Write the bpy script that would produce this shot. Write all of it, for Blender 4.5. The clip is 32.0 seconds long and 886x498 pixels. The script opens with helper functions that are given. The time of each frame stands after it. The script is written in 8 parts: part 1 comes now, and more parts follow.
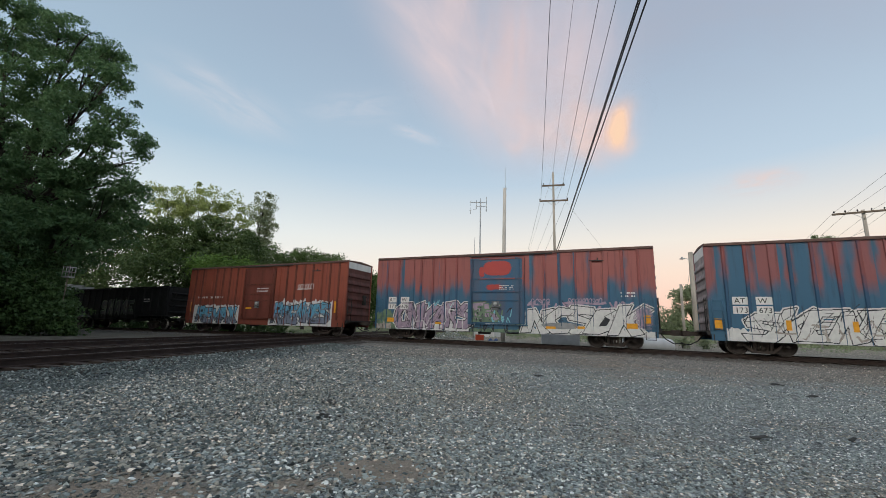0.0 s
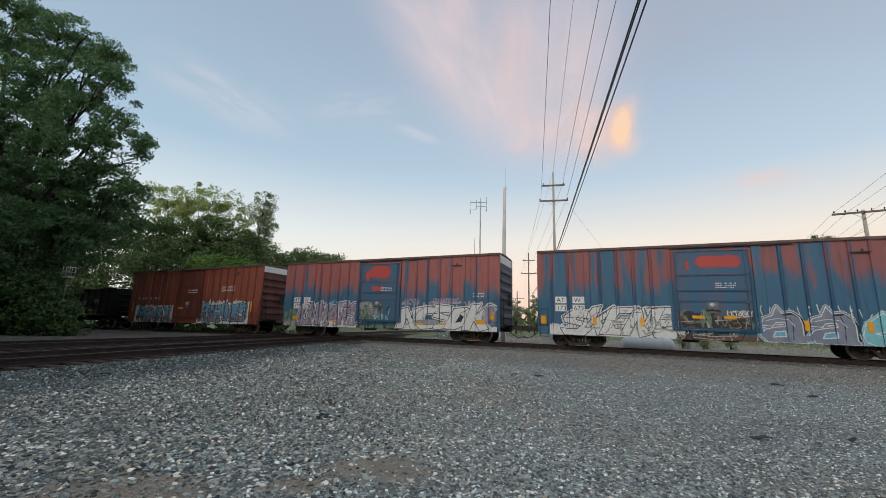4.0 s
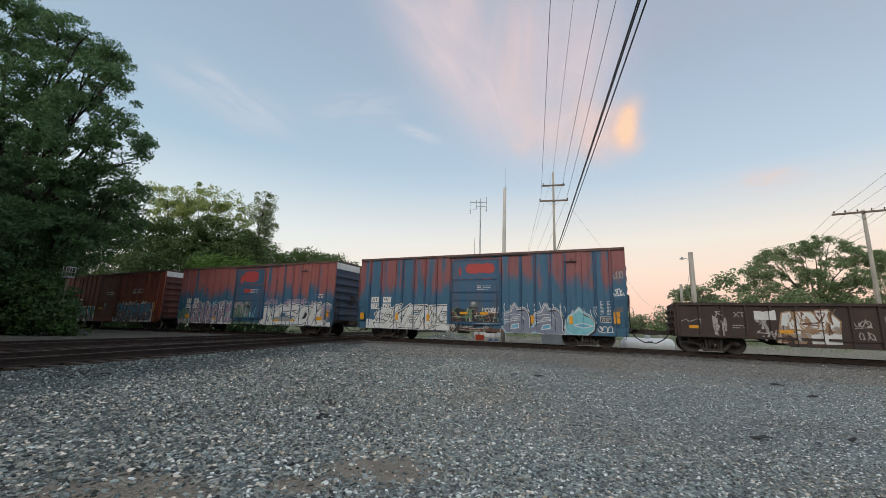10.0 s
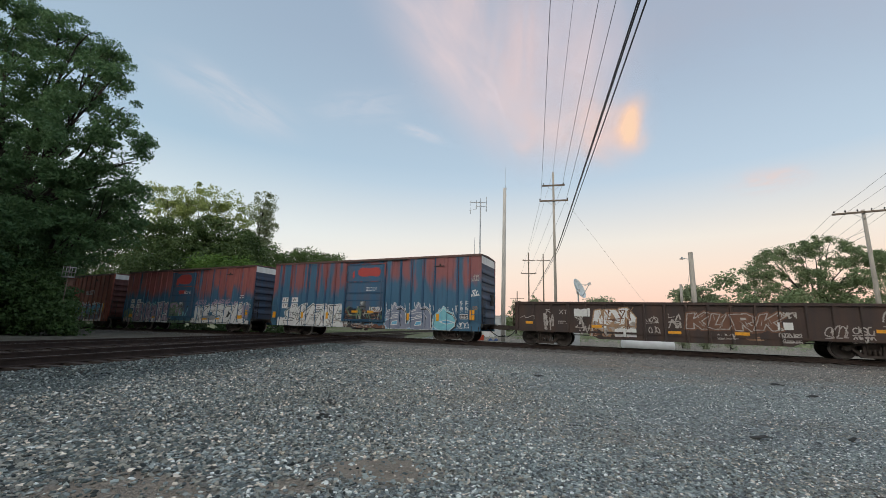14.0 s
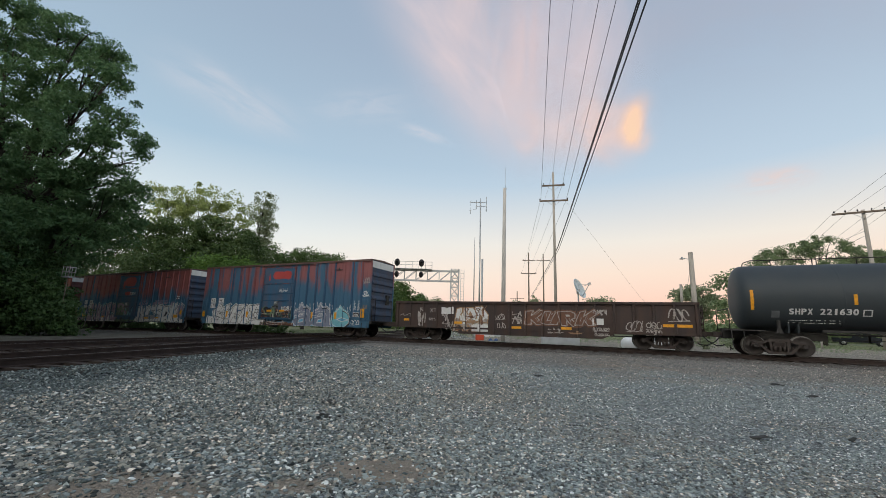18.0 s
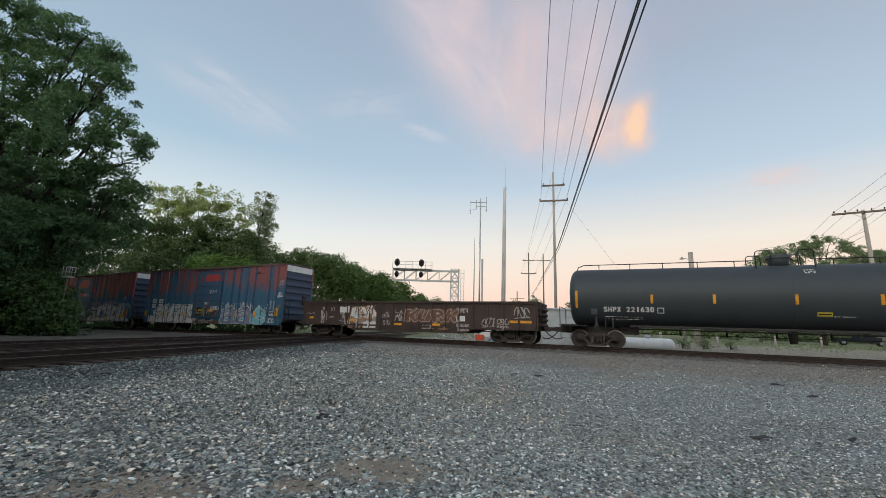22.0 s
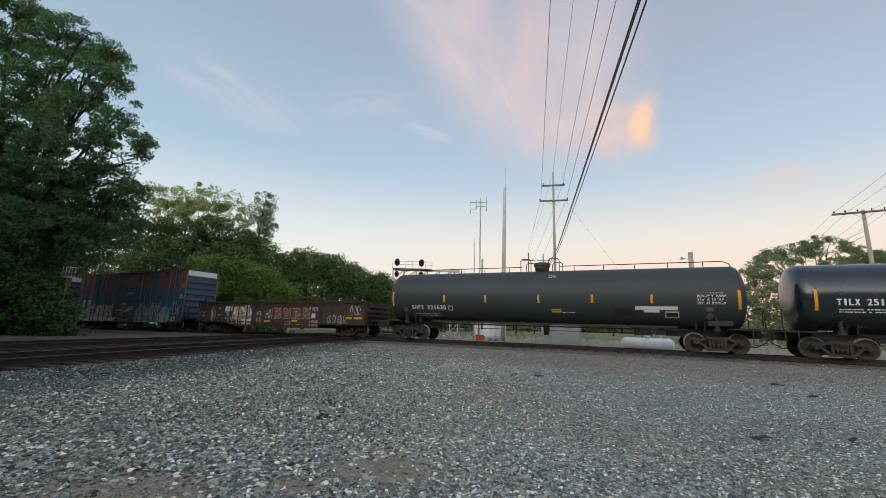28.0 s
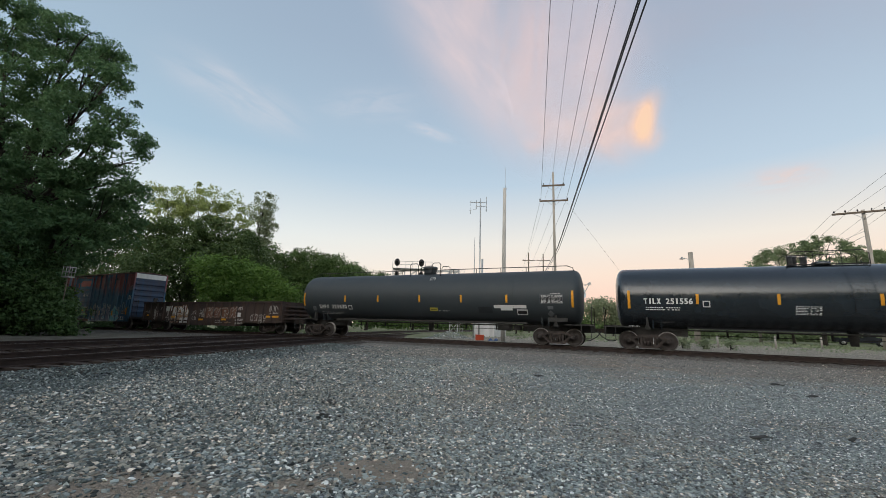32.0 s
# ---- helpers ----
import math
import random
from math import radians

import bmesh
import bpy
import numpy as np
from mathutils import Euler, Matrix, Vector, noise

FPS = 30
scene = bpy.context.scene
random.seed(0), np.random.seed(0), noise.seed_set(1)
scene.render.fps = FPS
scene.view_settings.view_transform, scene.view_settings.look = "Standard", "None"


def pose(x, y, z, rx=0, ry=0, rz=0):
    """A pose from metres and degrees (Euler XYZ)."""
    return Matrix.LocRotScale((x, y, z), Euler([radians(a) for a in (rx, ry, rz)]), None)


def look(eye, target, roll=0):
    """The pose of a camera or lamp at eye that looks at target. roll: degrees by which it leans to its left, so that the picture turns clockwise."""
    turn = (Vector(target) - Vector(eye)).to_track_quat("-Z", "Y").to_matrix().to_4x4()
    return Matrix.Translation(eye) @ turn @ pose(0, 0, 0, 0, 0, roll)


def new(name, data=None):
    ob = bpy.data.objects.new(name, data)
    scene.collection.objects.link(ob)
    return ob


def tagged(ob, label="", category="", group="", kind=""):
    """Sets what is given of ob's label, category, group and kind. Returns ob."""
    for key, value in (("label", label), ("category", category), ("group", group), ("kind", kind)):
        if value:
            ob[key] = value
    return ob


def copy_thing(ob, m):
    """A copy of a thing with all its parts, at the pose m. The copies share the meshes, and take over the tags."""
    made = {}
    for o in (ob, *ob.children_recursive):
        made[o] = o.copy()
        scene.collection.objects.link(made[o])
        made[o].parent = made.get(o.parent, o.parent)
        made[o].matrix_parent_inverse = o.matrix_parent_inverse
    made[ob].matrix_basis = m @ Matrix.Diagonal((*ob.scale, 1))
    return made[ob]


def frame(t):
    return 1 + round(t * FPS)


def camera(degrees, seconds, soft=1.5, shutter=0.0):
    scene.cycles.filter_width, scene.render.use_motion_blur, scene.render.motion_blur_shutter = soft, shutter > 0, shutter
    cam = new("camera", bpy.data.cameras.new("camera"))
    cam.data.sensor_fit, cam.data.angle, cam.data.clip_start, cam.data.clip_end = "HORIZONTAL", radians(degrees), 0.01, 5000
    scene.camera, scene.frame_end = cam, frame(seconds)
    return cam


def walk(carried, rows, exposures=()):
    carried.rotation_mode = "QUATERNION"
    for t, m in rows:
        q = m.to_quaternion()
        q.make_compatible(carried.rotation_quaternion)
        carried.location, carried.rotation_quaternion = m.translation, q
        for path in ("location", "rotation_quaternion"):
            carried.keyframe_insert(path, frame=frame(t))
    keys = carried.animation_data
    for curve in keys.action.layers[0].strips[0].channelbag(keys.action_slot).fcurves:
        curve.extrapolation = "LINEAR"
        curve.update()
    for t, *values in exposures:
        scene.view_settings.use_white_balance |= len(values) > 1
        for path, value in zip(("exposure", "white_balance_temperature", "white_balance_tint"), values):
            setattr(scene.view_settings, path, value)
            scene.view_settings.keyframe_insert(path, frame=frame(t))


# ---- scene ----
CLIP = 32.0
TH = 0.4186                      # heading of the main line
EX, EY = math.cos(TH), -math.sin(TH)
NX, NY = math.sin(TH), math.cos(TH)
TRACK_D = 24.0                   # camera to the main line's centre
RAIL = 0.30                      # top of rail above the lot
EYE = (0.0, 0.0, 1.2026)

cam = camera(96.15, CLIP, soft=0.75, shutter=0.25)
VIEW = look(EYE, (0, math.cos(0.1894), EYE[2] + math.sin(0.1894)), math.degrees(0.0322))
walk(cam, [(0, VIEW), (CLIP, VIEW)], exposures=[(0, 0.0), (CLIP, 0.0)])

# ---- world, sun ----
SUN_AZ, SUN_EL = radians(212), radians(24)


def build_world():
    w = bpy.data.worlds.new("dusk_sky")
    scene.world = w
    w.use_nodes = True
    nt = w.node_tree
    nt.nodes.clear()
    N, L = nt.nodes.new, nt.links.new
    out, bg = N("ShaderNodeOutputWorld"), N("ShaderNodeBackground")
    tc = N("ShaderNodeTexCoord")
    sep = N("ShaderNodeSeparateXYZ")
    L(tc.outputs["Generated"], sep.inputs[0])
    # elevation ramps: the cool side of the sky and the afterglow side
    cool, glow = N("ShaderNodeValToRGB"), N("ShaderNodeValToRGB")
    for ramp, stops in ((cool, ((0.0, (0.80, 0.77, 0.70)), (0.10, (0.92, 0.90, 0.81)), (0.22, (0.73, 0.80, 0.81)), (0.38, (0.405, 0.55, 0.67)), (0.60, (0.345, 0.445, 0.56)), (1.0, (0.26, 0.33, 0.45)))),
                        (glow, ((0.0, (0.92, 0.50, 0.40)), (0.065, (0.93, 0.585, 0.455)), (0.13, (0.93, 0.70, 0.545)), (0.20, (0.86, 0.77, 0.66)), (0.34, (0.49, 0.60, 0.70)), (0.60, (0.36, 0.44, 0.56)), (1.0, (0.26, 0.33, 0.45))))):
        el = ramp.color_ramp.elements
        el[0].position, el[0].color = stops[0][0], (*stops[0][1], 1)
        el[1].position, el[1].color = stops[1][0], (*stops[1][1], 1)
        for p, c in stops[2:]:
            e = el.new(p)
            e.color = (*c, 1)
        L(sep.outputs["Z"], ramp.inputs[0])
    dot = N("ShaderNodeVectorMath")
    dot.operation = "DOT_PRODUCT"
    dot.inputs[1].default_value = (0.72, 0.69, 0.0)
    L(tc.outputs["Generated"], dot.inputs[0])
    side = N("ShaderNodeMapRange")
    side.inputs["From Min"].default_value, side.inputs["From Max"].default_value = 0.15, 1.0
    L(dot.outputs["Value"], side.inputs["Value"])
    mix = N("ShaderNodeMix")
    mix.data_type = "RGBA"
    L(side.outputs[0], mix.inputs["Factor"]), L(cool.outputs[0], mix.inputs["A"]), L(glow.outputs[0], mix.inputs["B"])
    # the bright west, behind the camera
    back = N("ShaderNodeValToRGB")
    el = back.color_ramp.elements
    el[0].position, el[0].color = 0.0, (2.5, 2.0, 1.45, 1)
    el[1].position, el[1].color = 0.14, (2.45, 2.15, 1.75, 1)
    for p, c in ((0.40, (2.35, 2.33, 2.20)), (0.70, (1.40, 1.45, 1.46)), (1.0, (0.40, 0.46, 0.55))):
        e = el.new(p)
        e.color = (*c, 1)
    L(sep.outputs["Z"], back.inputs[0])
    dot2 = N("ShaderNodeVectorMath")
    dot2.operation = "DOT_PRODUCT"
    dot2.inputs[1].default_value = (-0.53, -0.848, 0.0)
    L(tc.outputs["Generated"], dot2.inputs[0])
    side2 = N("ShaderNodeMapRange")
    side2.inputs["From Min"].default_value, side2.inputs["From Max"].default_value = 0.05, 0.95
    L(dot2.outputs["Value"], side2.inputs["Value"])
    mixb = N("ShaderNodeMix")
    mixb.data_type = "RGBA"
    L(side2.outputs[0], mixb.inputs["Factor"]), L(mix.outputs["Result"], mixb.inputs["A"]), L(back.outputs[0], mixb.inputs["B"])
    mix = mixb
    sky = N("ShaderNodeTexSky")
    sky.sky_type, sky.sun_disc = "NISHITA", False
    sky.sun_elevation, sky.sun_rotation = SUN_EL, SUN_AZ
    dim = N("ShaderNodeMix")
    dim.data_type, dim.blend_type = "RGBA", "ADD"
    dim.inputs["Factor"].default_value = 0.012
    L(mix.outputs["Result"], dim.inputs["A"]), L(sky.outputs[0], dim.inputs["B"])
    L(dim.outputs["Result"], bg.inputs["Color"])
    bg.inputs["Strength"].default_value = 1.0
    L(bg.outputs[0], out.inputs[0])


build_world()
sun = new("sun", bpy.data.lights.new("sun", "SUN"))
sun.data.energy, sun.data.angle, sun.data.color = 0.5, radians(45), (1.0, 0.92, 0.82)
sun.matrix_world = look((0, 0, 60), (-60 * math.sin(SUN_AZ) * math.cos(SUN_EL), -60 * math.cos(SUN_AZ) * math.cos(SUN_EL), 60 - 60 * math.sin(SUN_EL)))


# ---- materials ----
def mat(name, color, rough=0.7, metal=0.0, vary=0.25, scale=6.0, tint=None, fine=60.0, bump=0.3, spec=0.4, rnd=0.0, island=0.0, streak=0.0, depth=0.01):
    """A weathered surface: two scales of noise between color and tint, fine relief, and streaks down the sides."""
    m = bpy.data.materials.new(name)
    m.use_nodes = True
    nt = m.node_tree
    N, L = nt.nodes.new, nt.links.new
    bs = nt.nodes["Principled BSDF"]
    tc = N("ShaderNodeTexCoord")
    mp = N("ShaderNodeMapping")
    mp.inputs["Scale"].default_value = (1, 1, 0.18 if streak else 1)
    L(tc.outputs["Object"], mp.inputs[0])
    n1, n2 = N("ShaderNodeTexNoise"), N("ShaderNodeTexNoise")
    n1.inputs["Scale"].default_value, n1.inputs["Detail"].default_value = scale, 6
    n2.inputs["Scale"].default_value, n2.inputs["Detail"].default_value = fine, 3
    L(mp.outputs[0], n1.inputs["Vector"]), L(tc.outputs["Object"], n2.inputs["Vector"])
    tint = tint or tuple(c * 0.45 for c in color)
    r = N("ShaderNodeMapRange")
    r.inputs["From Min"].default_value, r.inputs["From Max"].default_value = 0.38, 0.72
    r.inputs["To Max"].default_value = min(1, vary * 2)
    L(n1.outputs[0], r.inputs["Value"])
    mx = N("ShaderNodeMix")
    mx.data_type = "RGBA"
    mx.inputs["A"].default_value, mx.inputs["B"].default_value = (*color, 1), (*tint, 1)
    L(r.outputs[0], mx.inputs["Factor"])
    hs = N("ShaderNodeHueSaturation")
    v = N("ShaderNodeMath")
    v.operation = "MULTIPLY_ADD"
    v.inputs[1].default_value, v.inputs[2].default_value = vary, 1 - vary / 2
    L(n2.outputs[0], v.inputs[0])
    val = v.outputs[0]
    for amount, node, sock in ((rnd, "ShaderNodeObjectInfo", "Random"), (island, "ShaderNodeNewGeometry", "Random Per Island")):
        if amount:
            o = N(node)
            a = N("ShaderNodeMath")
            a.operation = "MULTIPLY_ADD"
            a.inputs[1].default_value, a.inputs[2].default_value = amount, 1 - amount / 2
            L(o.outputs[sock], a.inputs[0])
            b = N("ShaderNodeMath")
            b.operation = "MULTIPLY"
            L(val, b.inputs[0]), L(a.outputs[0], b.inputs[1])
            val = b.outputs[0]
    L(val, hs.inputs["Value"]), L(mx.outputs["Result"], hs.inputs["Color"])
    L(hs.outputs[0], bs.inputs["Base Color"])
    bs.inputs["Roughness"].default_value, bs.inputs["Metallic"].default_value = rough, metal
    bs.inputs["Specular IOR Level"].default_value = spec
    if bump:
        bp = N("ShaderNodeBump")
        bp.inputs["Strength"].default_value, bp.inputs["Distance"].default_value = bump, depth
        L(n2.outputs[0], bp.inputs["Height"]), L(bp.outputs[0], bs.inputs["Normal"])
    return m


def leaf_mat(name, color, tint, trans=0.25):
    m = bpy.data.materials.new(name)
    m.use_nodes = True
    nt = m.node_tree
    N, L = nt.nodes.new, nt.links.new
    bs = nt.nodes["Principled BSDF"]
    geo, tc, no = N("ShaderNodeNewGeometry"), N("ShaderNodeTexCoord"), N("ShaderNodeTexNoise")
    no.inputs["Scale"].default_value = 0.35
    L(tc.outputs["Object"], no.inputs["Vector"])
    add = N("ShaderNodeMath")
    add.operation = "MULTIPLY_ADD"
    add.inputs[1].default_value, add.inputs[2].default_value = 0.55, 0.0
    L(geo.outputs["Random Per Island"], add.inputs[0])
    ad2 = N("ShaderNodeMath")
    ad2.operation = "MULTIPLY_ADD"
    ad2.inputs[1].default_value = 0.7
    L(no.outputs[0], ad2.inputs[0]), L(add.outputs[0], ad2.inputs[2])
    mx = N("ShaderNodeMix")
    mx.data_type = "RGBA"
    mx.inputs["A"].default_value, mx.inputs["B"].default_value = (*color, 1), (*tint, 1)
    L(ad2.outputs[0], mx.inputs["Factor"])
    L(mx.outputs["Result"], bs.inputs["Base Color"])
    bs.inputs["Roughness"].default_value = 0.55
    bs.inputs["Specular IOR Level"].default_value = 0.25
    tr, ms, out = N("ShaderNodeBsdfTranslucent"), N("ShaderNodeMixShader"), nt.nodes["Material Output"]
    L(mx.outputs["Result"], tr.inputs[0])
    ms.inputs[0].default_value = trans
    L(bs.outputs[0], ms.inputs[1]), L(tr.outputs[0], ms.inputs[2]), L(ms.outputs[0], out.inputs[0])
    return m


M_RAIL = mat("rail_rust", (0.045, 0.029, 0.024), 0.8, 0.0, 0.4, 4)
M_RAILTOP = mat("rail_head", (0.13, 0.105, 0.095), 0.55, 0.3, 0.3, 3)
M_TIE = mat("old_tie", (0.075, 0.055, 0.045), 0.9, 0, 0.5, 5, rnd=0.4)
M_STEEL = mat("truck_steel", (0.047, 0.038, 0.034), 0.8, 0.0, 0.5, 7, tint=(0.064, 0.045, 0.037))
M_WHEEL = mat("wheel_steel", (0.050, 0.041, 0.037), 0.75, 0.0, 0.4, 5)
M_TREAD = mat("wheel_rim", (0.30, 0.28, 0.26), 0.4, 0.6, 0.2, 9)
# grime, lightened to carry the haze over the cars' undersides
M_UNDER = mat("hazed_underframe_grime", (0.052, 0.049, 0.046), 0.85, 0, 0.4, 5)
M_YELLOW = mat("reflector_yellow", (0.80, 0.36, 0.02), 0.5, 0, 0.25, 9, bump=0)
M_WHITE = mat("white_paint", (0.72, 0.72, 0.70), 0.6, 0, 0.2, 4, tint=(0.45, 0.44, 0.42), streak=1)
M_BLACK = mat("black_paint", (0.02, 0.02, 0.022), 0.6, 0, 0.3, 6)
M_GALV = mat("galvanised_steel", (0.45, 0.46, 0.46), 0.5, 0.5, 0.2, 5)
M_VALVE = mat("valve_grey", (0.17, 0.18, 0.19), 0.4, 0.3, 0.3, 6)
M_POLE = mat("weathered_pole_wood", (0.37, 0.34, 0.30), 0.9, 0, 0.35, 3, streak=1)
M_POLEP = mat("bleached_pole_wood", (0.50, 0.475, 0.44), 0.9, 0, 0.3, 3, streak=1)
M_POLED = mat("dark_pole_wood", (0.15, 0.12, 0.095), 0.9, 0, 0.35, 3, streak=1)
M_WIRE = mat("wire_black", (0.02, 0.02, 0.022), 0.6, 0, 0, 3, bump=0)
M_BARK = mat("tree_bark", (0.048, 0.042, 0.036), 0.95, 0, 0.5, 5, fine=25, depth=0.05)
M_CONC = mat("grey_concrete", (0.42, 0.41, 0.39), 0.9, 0, 0.25, 2)


# ---- mesh builder ----
class Shape:
    def __init__(self):
        self.v, self.f, self.sm, self.mi = [], [], [], []

    def add(self, v, f, smooth=False, mi=0):
        o = len(self.v)
        self.v += [tuple(p) for p in v]
        self.f += [tuple(i + o for i in q) for q in f]
        self.sm += [smooth] * len(f)
        self.mi += [mi] * len(f)
        return self

    def box(self, x0, x1, y0, y1, z0, z1, m=None, c=0.0, mi=0):
        """A box; c chamfers its upright edges."""
        if c:
            ring = [(x0 + c, y0), (x1 - c, y0), (x1, y0 + c), (x1, y1 - c), (x1 - c, y1), (x0 + c, y1), (x0, y1 - c), (x0, y0 + c)]
        else:
            ring = [(x0, y0), (x1, y0), (x1, y1), (x0, y1)]
        n = len(ring)
        v = [Vector((x, y, z)) for z in (z0, z1) for x, y in ring]
        if m:
            v = [m @ p for p in v]
        f = [tuple(range(n - 1, -1, -1)), tuple(range(n, 2 * n))] + [(i, (i + 1) % n, n + (i + 1) % n, n + i) for i in range(n)]
        return self.add(v, f, False, mi)

    def tube(self, pts, r, n=8, smooth=True, caps=True, mi=0):
        """A round bar along points; r is one radius or one for each point."""
        pts = [Vector(p) for p in pts]
        rs = r if isinstance(r, (list, tuple)) else [r] * len(pts)
        v, f = [], []
        ref = None
        for i, p in enumerate(pts):
            d = (pts[min(i + 1, len(pts) - 1)] - pts[max(i - 1, 0)]).normalized()
            if ref is None:
                ref = d.orthogonal().normalized()
            a = (ref - d * ref.dot(d)).normalized()
            ref = a
            b = d.cross(a)
            v += [p + (a * math.cos(k * 2 * math.pi / n) + b * math.sin(k * 2 * math.pi / n)) * rs[i] for k in range(n)]
        for i in range(len(pts) - 1):
            f += [(i * n + k, i * n + (k + 1) % n, (i + 1) * n + (k + 1) % n, (i + 1) * n + k) for k in range(n)]
        o = len(self.v)
        self.add(v, f, smooth, mi)
        if caps:
            self.f += [tuple(o + k for k in range(n - 1, -1, -1)), tuple(o + (len(pts) - 1) * n + k for k in range(n))]
            self.sm += [False, False]
            self.mi += [mi, mi]
        return self

    def prism(self, poly, y0, y1, axis="y", mi=0):
        """A flat outline, given in x and z (or the two other axes), made thick along axis."""
        n = len(poly)
        put = {"y": lambda a, b, t: (a, t, b), "x": lambda a, b, t: (t, a, b), "z": lambda a, b, t: (a, b, t)}[axis]
        v = [put(a, b, t) for t in (y0, y1) for a, b in poly]
        f = [tuple(range(n)), tuple(range(2 * n - 1, n - 1, -1))] + [(i, n + i, n + (i + 1) % n, (i + 1) % n) for i in range(n)]
        return self.add(v, f, False, mi)

    def lathe(self, prof, n=24, axis="x", mi=0, smooth=True):
        """A profile of (along, radius) turned about an axis through the origin."""
        v, f = [], []
        for a, r in prof:
            for k in range(n):
                c, s = math.cos(k * 2 * math.pi / n) * r, math.sin(k * 2 * math.pi / n) * r
                v.append((a, c, s) if axis == "x" else (c, a, s) if axis == "y" else (c, s, a))
        for i in range(len(prof) - 1):
            f += [(i * n + k, (i + 1) * n + k, (i + 1) * n + (k + 1) % n, i * n + (k + 1) % n) for k in range(n)]
        return self.add(v, f, smooth, mi)

    def move(self, m, start=0):
        self.v[start:] = [tuple(m @ Vector(p)) for p in self.v[start:]]
        return self

    def mesh(self, name, *mats):
        me = bpy.data.meshes.new(name)
        me.from_pydata(self.v, [], self.f)
        for m in mats:
            me.materials.append(m)
        me.polygons.foreach_set("use_smooth", self.sm)
        if any(self.mi):
            me.polygons.foreach_set("material_index", self.mi)
        bm = bmesh.new()
        bm.from_mesh(me)
        bmesh.ops.recalc_face_normals(bm, faces=bm.faces)
        bm.to_mesh(me)
        bm.free()
        return me


def part(name, shape, material, parent=None, label="", at=None):
    """One mesh object under a thing or a part; shape is a Shape or a mesh that is shared."""
    me = shape if isinstance(shape, bpy.types.Mesh) else shape.mesh(name, *(material if isinstance(material, (list, tuple)) else [material]))
    ob = new(name, me)
    ob.parent = parent
    if at is not None:
        ob.matrix_basis = at
    if label:
        ob["label"] = label
    return ob


def thing(name, label, category, group="", at=None):
    ob = tagged(new(name), label, category, group)
    ob.empty_display_size = 0.2
    if at is not None:
        ob.matrix_basis = at
    return ob


def solo(name, shape, material, label, category, group="", kind="", at=None):
    ob = part(name, shape, material, None, "", at)
    return tagged(ob, label, category, group, kind)


# ---- the lie of the land ----
def grade(s):
    """Height of the main line's rail against its level stretch, bent down on the left to fit the camera's view."""
    if s >= 0:
        return 0.0
    return -0.00017 * s * s if s > -60 else -0.612 - 0.0204 * (-60 - s)


def along(x, y):
    return x * EX + y * EY


def line_pose(s, side=0.0, up=0.0):
    """A pose on the main line: x along it, y away from the camera, z up from the rail's top."""
    d = TRACK_D + side
    dz = (grade(s + 0.5) - grade(s - 0.5))
    return Matrix.Translation((NX * d + EX * s, NY * d + EY * s, RAIL + grade(s) + up)) @ Euler((0, -math.atan(dz), -TH)).to_matrix().to_4x4()


CROSS_A = math.atan(0.157)


def cross_pose(y, off=0.0):
    """A pose on the crossing line; its x runs along it, away from the camera."""
    x = -9.38 + 0.157 * (y - 8.9) - off / math.cos(CROSS_A)
    return Matrix.Translation((x, y, RAIL - 0.006 + grade(along(x, y)))) @ Euler((0, 0, math.pi / 2 - CROSS_A)).to_matrix().to_4x4()


